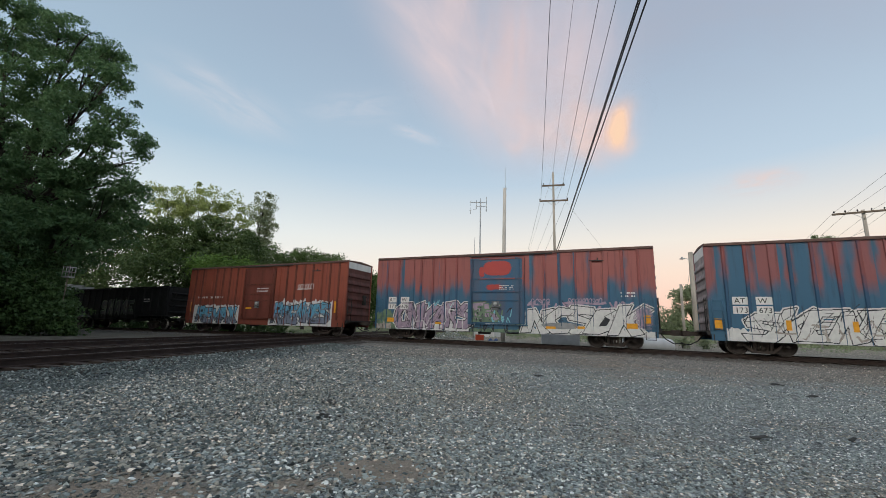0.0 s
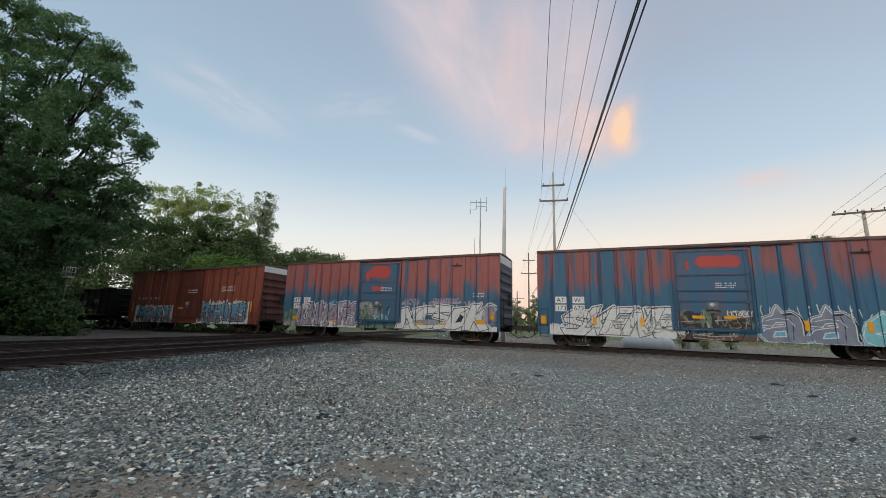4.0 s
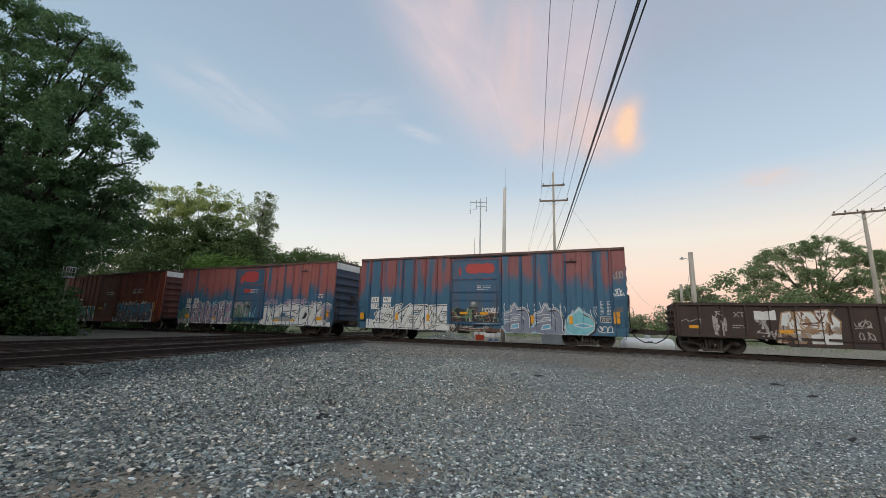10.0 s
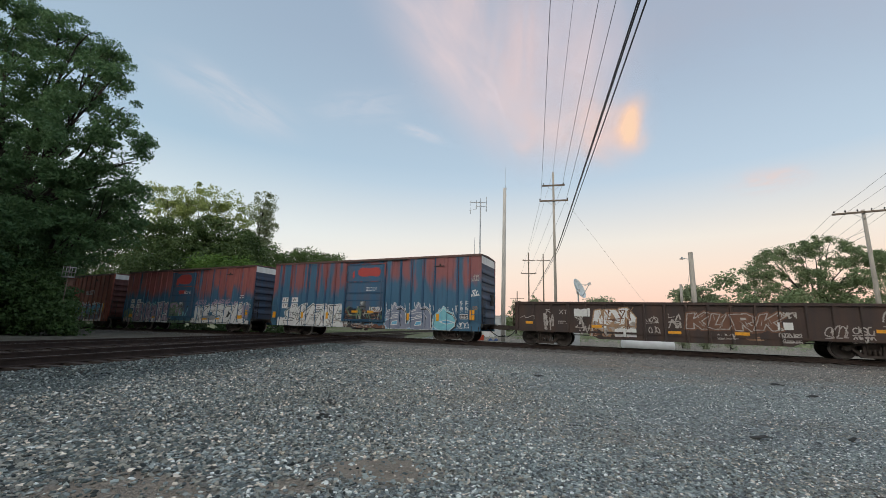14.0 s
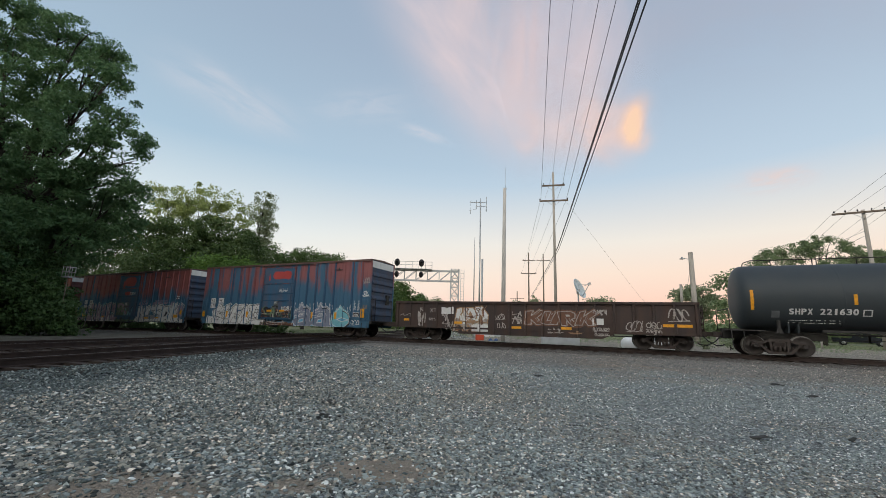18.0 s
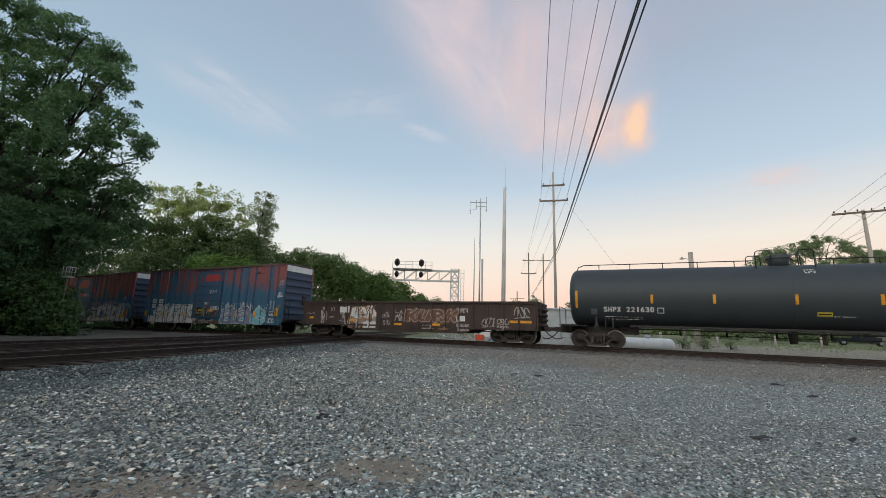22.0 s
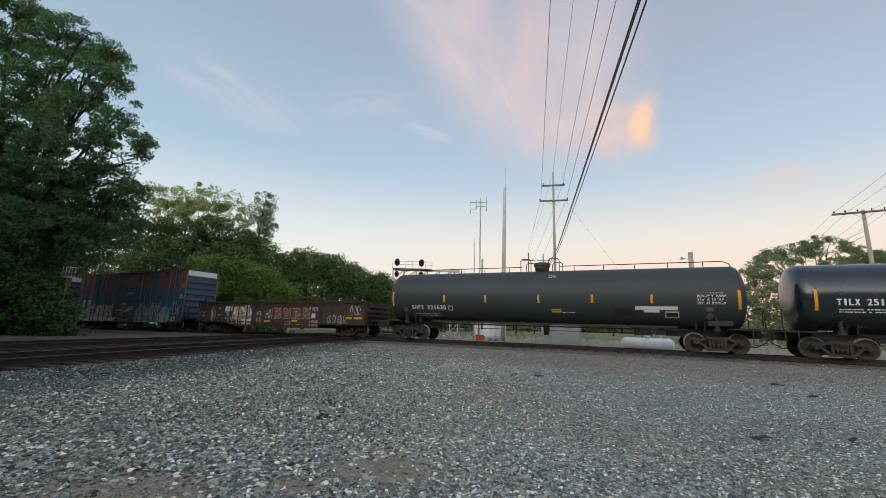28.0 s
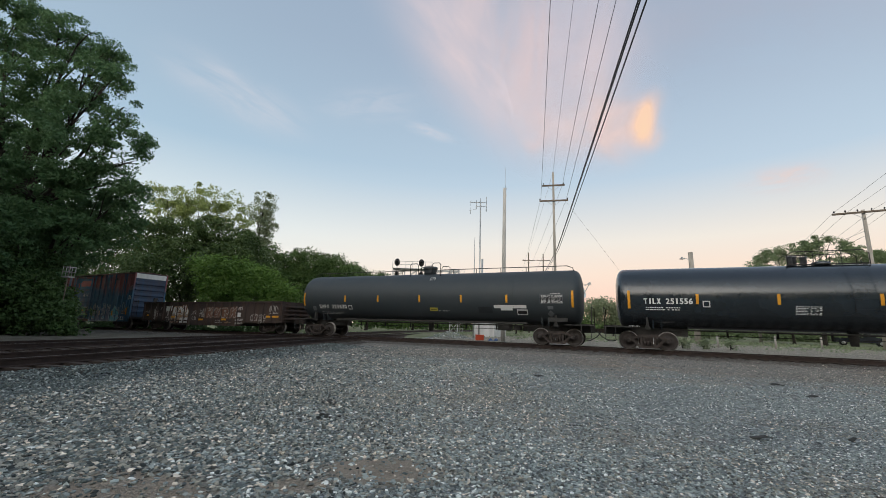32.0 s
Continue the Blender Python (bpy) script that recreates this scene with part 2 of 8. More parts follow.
# ---- ground ----
def gravel_mat(name, light, dark, dirt, stone=22.0, zones=(), patches=()):
    """Crushed stone: cells with their own tone, shade painted into the gaps between them, soil patches."""
    m = bpy.data.materials.new(name)
    m.use_nodes = True
    nt = m.node_tree
    N, L = nt.nodes.new, nt.links.new
    bs = nt.nodes["Principled BSDF"]
    tc, vo, vd = N("ShaderNodeTexCoord"), N("ShaderNodeTexVoronoi"), N("ShaderNodeTexVoronoi")
    vo.inputs["Scale"].default_value = vd.inputs["Scale"].default_value = stone
    vd.feature = "DISTANCE_TO_EDGE"
    wob, mixv = N("ShaderNodeTexNoise"), N("ShaderNodeMix")
    wob.inputs["Scale"].default_value = stone * 0.8
    mixv.data_type = "VECTOR"
    mixv.inputs["Factor"].default_value = 0.02
    L(tc.outputs["Object"], wob.inputs["Vector"]), L(tc.outputs["Object"], mixv.inputs["A"]), L(wob.outputs["Color"], mixv.inputs["B"])
    for n in (vo, vd):
        L(mixv.outputs["Result"], n.inputs["Vector"])
    bw = N("ShaderNodeSeparateColor")
    L(vo.outputs["Color"], bw.inputs[0])
    ramp = N("ShaderNodeValToRGB")
    e = ramp.color_ramp.elements
    e[0].position, e[0].color = 0.0, (*dark, 1)
    e[1].position, e[1].color = 0.75, (*light, 1)
    top = e.new(1.0)
    top.color = tuple(min(0.75, c * 1.7) for c in light) + (1,)
    L(bw.outputs[0], ramp.inputs[0])
    # cell edges darkened: shade between the stones put into colour
    gap = N("ShaderNodeMapRange")
    gap.inputs["From Max"].default_value = 0.12
    gap.inputs["To Min"].default_value = 0.35
    L(vd.outputs["Distance"], gap.inputs["Value"])
    mul = N("ShaderNodeMix")
    mul.data_type, mul.blend_type = "RGBA", "MULTIPLY"
    mul.inputs["Factor"].default_value = 1.0
    L(ramp.outputs[0], mul.inputs["A"]), L(gap.outputs[0], mul.inputs["B"])
    n1, n2 = N("ShaderNodeTexNoise"), N("ShaderNodeTexNoise")
    n1.inputs["Scale"].default_value, n1.inputs["Detail"].default_value = 0.22, 7
    n2.inputs["Scale"].default_value, n2.inputs["Detail"].default_value = 1.6, 5
    L(tc.outputs["Object"], n1.inputs["Vector"]), L(tc.outputs["Object"], n2.inputs["Vector"])
    s = N("ShaderNodeMath")
    s.operation = "MULTIPLY_ADD"
    s.inputs[1].default_value = 0.6
    L(n1.outputs[0], s.inputs[0])
    s2 = N("ShaderNodeMath")
    s2.operation = "MULTIPLY"
    s2.inputs[1].default_value = 0.4
    L(n2.outputs[0], s2.inputs[0]), L(s2.outputs[0], s.inputs[2])
    pr = N("ShaderNodeMapRange")
    pr.inputs["From Min"].default_value, pr.inputs["From Max"].default_value = 0.50, 0.68
    pr.inputs["To Max"].default_value = 0.75
    L(s.outputs[0], pr.inputs["Value"])
    fin = N("ShaderNodeMix")
    fin.data_type = "RGBA"
    fin.inputs["B"].default_value = (*dirt, 1)
    L(pr.outputs[0], fin.inputs["Factor"]), L(mul.outputs["Result"], fin.inputs["A"])
    col = fin.outputs["Result"]
    # stretches of other stone: (direction, start, width, tint)
    for way, start, width, tint in zones:
        dt, ad, rr, mm = N("ShaderNodeVectorMath"), N("ShaderNodeMath"), N("ShaderNodeMapRange"), N("ShaderNodeMix")
        dt.operation, dt.inputs[1].default_value = "DOT_PRODUCT", way
        L(tc.outputs["Object"], dt.inputs[0])
        ad.operation, ad.inputs[1].default_value = "MULTIPLY_ADD", 2.2
        L(n2.outputs[0], ad.inputs[0]), L(dt.outputs["Value"], ad.inputs[2])
        rr.interpolation_type = "SMOOTHSTEP"
        rr.inputs["From Min"].default_value, rr.inputs["From Max"].default_value = start + 1.1, start + width + 1.1
        L(ad.outputs[0], rr.inputs["Value"])
        mm.data_type, mm.blend_type = "RGBA", "MULTIPLY"
        mm.inputs["B"].default_value = (*tint, 1)
        L(rr.outputs[0], mm.inputs["Factor"]), L(col, mm.inputs["A"])
        col = mm.outputs["Result"]
    # bare trodden soil: (x, y, rx, ry)
    for px, py, rx, ry in patches:
        mv, ln, ad, rr, mm = N("ShaderNodeMapping"), N("ShaderNodeVectorMath"), N("ShaderNodeMath"), N("ShaderNodeMapRange"), N("ShaderNodeMix")
        mv.inputs["Location"].default_value = (-px / rx, -py / ry, 0)
        mv.inputs["Scale"].default_value = (1 / rx, 1 / ry, 0)
        ln.operation = "LENGTH"
        L(tc.outputs["Object"], mv.inputs[0]), L(mv.outputs[0], ln.inputs[0])
        ad.operation, ad.inputs[1].default_value = "MULTIPLY_ADD", 1.4
        L(n2.outputs[0], ad.inputs[0]), L(ln.outputs["Value"], ad.inputs[2])
        rr.interpolation_type = "SMOOTHSTEP"
        rr.inputs["From Min"].default_value, rr.inputs["From Max"].default_value, rr.inputs["To Max"].default_value = 2.35, 1.55, 0.9
        L(ad.outputs[0], rr.inputs["Value"])
        mm.data_type = "RGBA"
        mm.inputs["B"].default_value = (*dirt, 1)
        L(rr.outputs[0], mm.inputs["Factor"]), L(col, mm.inputs["A"])
        col = mm.outputs["Result"]
    L(col, bs.inputs["Base Color"])
    bs.inputs["Roughness"].default_value = 0.92
    bs.inputs["Specular IOR Level"].default_value = 0.1
    bp = N("ShaderNodeBump")
    bp.inputs["Strength"].default_value, bp.inputs["Distance"].default_value = 0.9, 0.03
    hh = N("ShaderNodeMapRange")
    hh.inputs["From Max"].default_value = 0.3
    L(vd.outputs["Distance"], hh.inputs["Value"]), L(hh.outputs[0], bp.inputs["Height"]), L(bp.outputs[0], bs.inputs["Normal"])
    return m


SOIL = ((-2.20, 3.04, 0.56, 0.36), (-0.48, 3.62, 0.44, 0.29), (-1.05, 3.25, 0.22, 0.12))
M_LOT = gravel_mat("lot_gravel", (0.41, 0.44, 0.44), (0.17, 0.188, 0.188), (0.40, 0.33, 0.26), 26.0,
                   (((NX, NY, 0), 11.9, 4.2, (0.97, 0.865, 0.80)), ((-1, 0, 0), 4.3, 0.8, (0.50, 0.53, 0.57))), SOIL)
M_BALLAST = gravel_mat("track_ballast", (0.26, 0.235, 0.215), (0.12, 0.107, 0.097), (0.15, 0.12, 0.105), 22)
# darker than the main line's ballast
M_BALLAST_DARK = gravel_mat("dark_ballast", (0.15, 0.135, 0.125), (0.055, 0.050, 0.046), (0.09, 0.075, 0.066), 22)
M_LANE = gravel_mat("lane_gravel", (0.38, 0.345, 0.285), (0.29, 0.26, 0.215), (0.36, 0.315, 0.26), 14)
# darker ground beyond the crossing tracks on the left
M_SOIL = mat("dark_left_soil", (0.13, 0.115, 0.09), 0.95, 0, 0.5, 1.2, tint=(0.06, 0.055, 0.035), fine=18, bump=0.8, depth=0.04)
M_GRASS = mat("rough_grass", (0.11, 0.14, 0.06), 0.9, 0, 0.6, 0.5, tint=(0.21, 0.19, 0.12), fine=14, depth=0.08, bump=0.8)


def stone_mat(name="loose_stone", tint=(1, 1, 1)):
    """Limestone and slag chips: most mid grey, some dark, a few chalky or tan."""
    m = mat(name, (0.31, 0.31, 0.32), 0.85, 0, 0.3, 30, fine=120)
    nt = m.node_tree
    N, L = nt.nodes.new, nt.links.new
    geo, ramp = N("ShaderNodeNewGeometry"), N("ShaderNodeValToRGB")
    e = ramp.color_ramp.elements
    e[0].position, e[0].color = 0.0, (0.055, 0.06, 0.06, 1)
    e[1].position, e[1].color = 1.0, (0.82, 0.80, 0.77, 1)
    for p, c in ((0.25, (0.165, 0.18, 0.178)), (0.60, (0.27, 0.295, 0.285)), (0.80, (0.34, 0.365, 0.35)), (0.86, (0.37, 0.34, 0.29)), (0.89, (0.55, 0.55, 0.52))):
        k = e.new(p)
        k.color = (*c, 1)
    for k in e:
        k.color = (*(a * b for a, b in zip(k.color[:3], tint)), 1)
    L(geo.outputs["Random Per Island"], ramp.inputs[0])
    hs = next(n for n in nt.nodes if n.bl_idname == "ShaderNodeHueSaturation")
    for link in list(hs.inputs["Color"].links):
        nt.links.remove(link)
    L(ramp.outputs[0], hs.inputs["Color"])
    return m


M_STONE = stone_mat(tint=(1.34, 1.375, 1.36))
M_STONE_TAN = stone_mat("dusty_stone", (1.25, 1.12, 0.99))
M_STONE_DARK = stone_mat("dark_stone", (0.52, 0.57, 0.565))
M_STONE_BROWN = stone_mat("sooty_stone", (1.10, 0.97, 0.885))


def land(x, y):
    """Height of the ground."""
    d = x * NX + y * NY
    z = grade(along(x, y))
    rise = min(1.0, max(0.0, (d - 30) / 14)) * 0.28 if along(x, y) > -25 else 0.0
    return z + rise + 0.03 * noise.noise((x * 0.15, y * 0.15, 0)) * (1 if d < 20 else 0.3)


def build_ground():
    # one sheet, fine near the camera and coarse at the horizon
    def steps(lo, hi):
        a = [0.0]
        w = 0.6
        while a[-1] < hi:
            a.append(a[-1] + w)
            w *= 1.06
        b = [-t for t in a[1:] if t < -lo + w]
        return sorted(b) + a
    xs, ys = steps(-2500, 2500), steps(-300, 3000)
    v = []
    for y in ys:
        for x in xs:
            z = land(x, y) if math.hypot(x, y) < 140 else grade(max(-90, along(x, y))) + (0.28 if along(x, y) > -25 and y > 0 else 0.0)
            v.append((x, y, z))
    n = len(xs)
    f = [(j * n + i, j * n + i + 1, (j + 1) * n + i + 1, (j + 1) * n + i) for j in range(len(ys) - 1) for i in range(n - 1)]
    sh = Shape().add(v, f, True)
    # material by zone: gravel lot on the camera's side, grass beyond the line
    for k, q in enumerate(f):
        cx = sum(v[i][0] for i in q) / 4
        cy = sum(v[i][1] for i in q) / 4
        d = cx * NX + cy * NY
        left = cx < -9.38 + 0.157 * (cy - 8.9) - 7.6
        sh.mi[k] = (2 if left and d < 40 else 0 if d < 27 and not left else 1) if math.hypot(cx, cy) < 90 else 1
    solo("ground", sh, [M_LOT, M_GRASS, M_SOIL], "grey crushed stone lot giving way to rough grass", "ground", kind="structure")


def strip(name, pts_fn, lo, hi, step, prof, material, label, category):
    """A long body with a cross section, laid along a line."""
    n = max(2, int((hi - lo) / step) + 1)
    v, f, m = [], [], len(prof)
    for i in range(n):
        p = pts_fn(lo + (hi - lo) * i / (n - 1))
        v += [p @ Vector((0, y, z)) for y, z in prof]
    for i in range(n - 1):
        f += [(i * m + k, i * m + k + 1, (i + 1) * m + k + 1, (i + 1) * m + k) for k in range(m - 1)]
    return solo(name, Shape().add(v, f, False), material, label, category, kind="structure")


RAIL_PROF = [(-0.075, -0.17), (-0.075, -0.158), (-0.012, -0.135), (-0.010, -0.045), (-0.036, -0.035), (-0.036, -0.006), (-0.030, 0), (0.030, 0), (0.036, -0.006), (0.036, -0.035), (0.010, -0.045), (0.012, -0.135), (0.075, -0.158), (0.075, -0.17)]


def build_track(name, pose_fn, lo, hi, near_lo, near_hi, label, width=1.0, prof=None):
    """A railway track: a root with its two rails and its ties."""
    root = tagged(new(name), label, "railway track", kind="structure")
    n = max(2, int((hi - lo) / 3) + 1)
    m = len(RAIL_PROF)
    for off in (-0.7535, 0.7535):
        sh = Shape()
        v, f = [], []
        for i in range(n):
            p = pose_fn(lo + (hi - lo) * i / (n - 1))
            v += [p @ Vector((0, off + y, z)) for y, z in RAIL_PROF]
        sm = []
        for i in range(n - 1):
            for k in range(m - 1):
                f.append((i * m + k, i * m + k + 1, (i + 1) * m + k + 1, (i + 1) * m + k))
                sm.append(1 if k == 6 else 0)
        sh.add(v, f)
        sh.mi = sm
        part("rail", sh, [M_RAIL, M_RAILTOP], root)
    # sleepers, each a worn timber
    tie = Shape().box(-0.115, 0.115, -1.3, 1.3, -0.36, -0.172, c=0.012).mesh("tie", M_TIE)
    rng = random.Random(5)
    s = near_lo
    while s < near_hi:
        w = pose_fn(s) @ pose(0, rng.uniform(-0.06, 0.06), rng.uniform(-0.012, 0.004), 0, 0, rng.uniform(-1.2, 1.2))
        part("tie", tie, None, root, at=w)
        s += 0.55
    # the other sleepers, far off or hidden behind
    sh = Shape()
    for a, b in ((lo, near_lo), (near_hi, hi)):
        s = a
        while s < b:
            sh.box(-0.115, 0.115, -1.3, 1.3, -0.36, -0.172, m=pose_fn(s))
            s += 0.6
    if sh.v:
        tagged(part("tie_row", sh, M_TIE, root), kind="stuff")
    return root


BED = [(-2.75, -0.36), (-1.9, -0.235), (-1.3, -0.20), (-0.9, -0.215), (0.9, -0.215), (1.3, -0.20), (1.9, -0.235), (2.75, -0.36)]
build_ground()
strip("ballast_main", lambda s: line_pose(s), -140, 160, 3, BED, M_BALLAST, "brown crushed stone bed of the main line", "ballast")
strip("ballast_crossing", lambda s: cross_pose(s), -30, 160, 3, [(y, z - 0.01) for y, z in BED], M_BALLAST_DARK, "dark crushed stone bed of the crossing line", "ballast")
strip("ballast_crossing_far", lambda s: cross_pose(s, 4.8), -30, 160, 3, [(y, z - 0.014) for y, z in BED], M_BALLAST_DARK, "dark crushed stone bed of the second crossing line", "ballast")
strip("lane", lambda s: line_pose(s), -16, 120, 6, [(2.9, -0.262), (7.5, -0.255), (13.0, -0.12), (20.0, 0.0)], M_LANE, "dusty gravel lane behind the railway", "lane")
build_track("track_main", line_pose, -140, 160, -26, 34, "rusty main line railway track with wooden ties")
build_track("track_crossing", cross_pose, -30, 160, 3, 40, "rusty railway track crossing the main line")
build_track("track_crossing_far", lambda s: cross_pose(s, 4.8), -30, 160, 6, 34, "second rusty railway track crossing the main line")


# ---- rolling stock ----
def train_shift(t):
    return 2.0158 * t - 0.002032 * t * t - 0.00001622 * t ** 3


WHEEL_R = 0.457
MOVING, TURNING = [], []


def truck_meshes():
    k = {}
    R = WHEEL_R
    sh = Shape()
    sh.tube([(0, -1.0, 0), (0, 1.0, 0)], 0.075, 10)
    for sgn in (-1, 1):
        o = len(sh.v)
        prof = [(0.60, 0.09), (0.60, 0.16), (0.70, 0.18), (0.72, 0.36), (0.685, 0.385), (0.685, R + 0.028), (0.712, R + 0.025), (0.72, R + 0.003), (0.825, R - 0.003), (0.832, R - 0.022), (0.828, 0.375), (0.80, 0.35), (0.785, 0.18), (0.84, 0.15), (0.84, 0.08), (0.86, 0.075)]
        sh.lathe([(sgn * a, r) for a, r in prof], 28, "y")
        sh.tube([(0, sgn * 0.86, 0), (0, sgn * 1.12, 0)], [0.10, 0.10], 12)
        sh.tube([(0, sgn * 1.12, 0), (0, sgn * 1.15, 0)], [0.105, 0.085], 12)
        for b in range(3):
            a = b * 2 * math.pi / 3
            sh.tube([(0.055 * math.cos(a), sgn * 1.145, 0.055 * math.sin(a)), (0.055 * math.cos(a), sgn * 1.165, 0.055 * math.sin(a))], 0.016, 6)
    for i, q in enumerate(sh.f):
        rr = [math.hypot(sh.v[j][0], sh.v[j][2]) for j in q]
        if min(rr) > R - 0.025:
            sh.mi[i] = 1
    k["wheelset"] = sh.mesh("wheelset", M_WHEEL, M_TREAD)
    # cast side frame: a truss with two windows and the bolster opening
    sf = Shape()
    y0, y1 = -1.10, -0.94
    top = [(-1.05, 0.50), (-1.05, 0.585), (-0.80, 0.60), (-0.48, 0.70), (-0.36, 0.765), (0.36, 0.765), (0.48, 0.70), (0.80, 0.60), (1.05, 0.585), (1.05, 0.50), (0.74, 0.51), (0.38, 0.64), (-0.38, 0.64), (-0.74, 0.51)]
    sf.prism(top, y0, y1)
    sf.prism([(-0.80, 0.54), (-0.70, 0.54), (-0.34, 0.22), (0.34, 0.22), (0.70, 0.54), (0.80, 0.54), (0.42, 0.10), (-0.42, 0.10)], y0, y1)
    for sx in (-1, 1):
        sf.prism([(sx * 0.38, 0.65), (sx * 0.27, 0.66), (sx * 0.25, 0.20), (sx * 0.34, 0.20)], y0 + 0.01, y1 - 0.01)
        sf.prism([(sx * 1.05, 0.585), (sx * 1.05, 0.42), (sx * 1.01, 0.42), (sx * 1.00, 0.56)], y0, y1)
        sf.prism([(sx * 0.79, 0.56), (sx * 0.79, 0.40), (sx * 0.74, 0.40), (sx * 0.72, 0.56)], y0, y1)
        for c in range(3):
            sf.tube([((-0.16 + c * 0.16), y0 + 0.02 + 0.05 * (sx + 1), 0.22), ((-0.16 + c * 0.16), y0 + 0.02 + 0.05 * (sx + 1), 0.46)], 0.058, 8)
    sf.box(-0.24, 0.24, y0 - 0.03, y1, 0.44, 0.60, c=0.03)
    k["side_frame"] = sf.mesh("side_frame", M_STEEL)
    bo = Shape().box(-0.21, 0.21, -1.13, 1.13, 0.42, 0.66, c=0.04)
    bo.tube([(0, 0, 0.66), (0, 0, 0.80)], 0.2, 14)
    for sx in (-1, 1):
        bo.box(sx * 0.55 - 0.06, sx * 0.55 + 0.06, -0.9, 0.9, 0.30, 0.42, c=0.02)
        bo.box(sx * 0.5 - 0.03, sx * 0.5 + 0.03, -0.78, -0.70, 0.25, 0.55)
        bo.box(sx * 0.5 - 0.03, sx * 0.5 + 0.03, 0.70, 0.78, 0.25, 0.55)
    k["bolster"] = bo.mesh("bolster", M_STEEL)
    return k


TRUCK = truck_meshes()


def add_truck(car, x):
    tr = part("truck", TRUCK["bolster"], None, car, "rust-brown cast steel truck", at=pose(x, 0, 0))
    part("side_frame", TRUCK["side_frame"], None, tr)
    part("side_frame", TRUCK["side_frame"], None, tr, at=pose(0, 0, 0, 0, 0, 180))
    for dx in (-0.89, 0.89):
        w = part("wheelset", TRUCK["wheelset"], None, tr, "steel wheels with bright worn rims", at=pose(dx, 0, WHEEL_R))
        TURNING.append((w, dx))


def coupler(car, x, sgn):
    sh = Shape()
    sh.box(min(0, sgn * 0.75), max(0, sgn * 0.75), -0.09, 0.09, 0.78, 0.98, c=0.02)
    sh.prism([(sgn * 0.70, -0.16), (sgn * 1.02, -0.17), (sgn * 1.10, -0.05), (sgn * 0.98, 0.02), (sgn * 0.98, 0.12), (sgn * 0.86, 0.18), (sgn * 0.70, 0.14)], 0.74, 1.02, "z")
    ob = part("coupler", sh, M_STEEL, car, "rusty knuckle coupler", at=pose(x, 0, 0))
    hose = Shape().tube([(sgn * 0.15, -0.35, 0.85), (sgn * 0.4, -0.36, 0.55), (sgn * 0.75, -0.3, 0.34), (sgn * 1.02, -0.2, 0.36), (sgn * 1.12, -0.12, 0.42)], 0.028, 7)
    part("brake_hose", hose, M_BLACK, car, "black rubber brake hose", at=pose(x, 0, 0))


def ladder(car, x, y, z0, z1, w, material, axis="x", n=None, name="ladder"):
    """Grab-iron ladder standing off a side (axis x) or an end (axis y)."""
    sh = Shape()
    n = n or int((z1 - z0) / 0.36)
    for i in range(n + 1):
        z = z0 + (z1 - z0) * i / n
        a, b = ((x - w / 2, y, z), (x + w / 2, y, z)) if axis == "x" else ((x, y - w / 2, z), (x, y + w / 2, z))
        sh.tube([a, b], 0.016, 6)
    for sg in (-1, 1):
        a, b = ((x + sg * w / 2, y, z0 - 0.1), (x + sg * w / 2, y, z1 + 0.1)) if axis == "x" else ((x, y + sg * w / 2, z0 - 0.1), (x, y + sg * w / 2, z1 + 0.1))
        sh.tube([a, b], 0.022, 6)
    return part(name, sh, material, car)


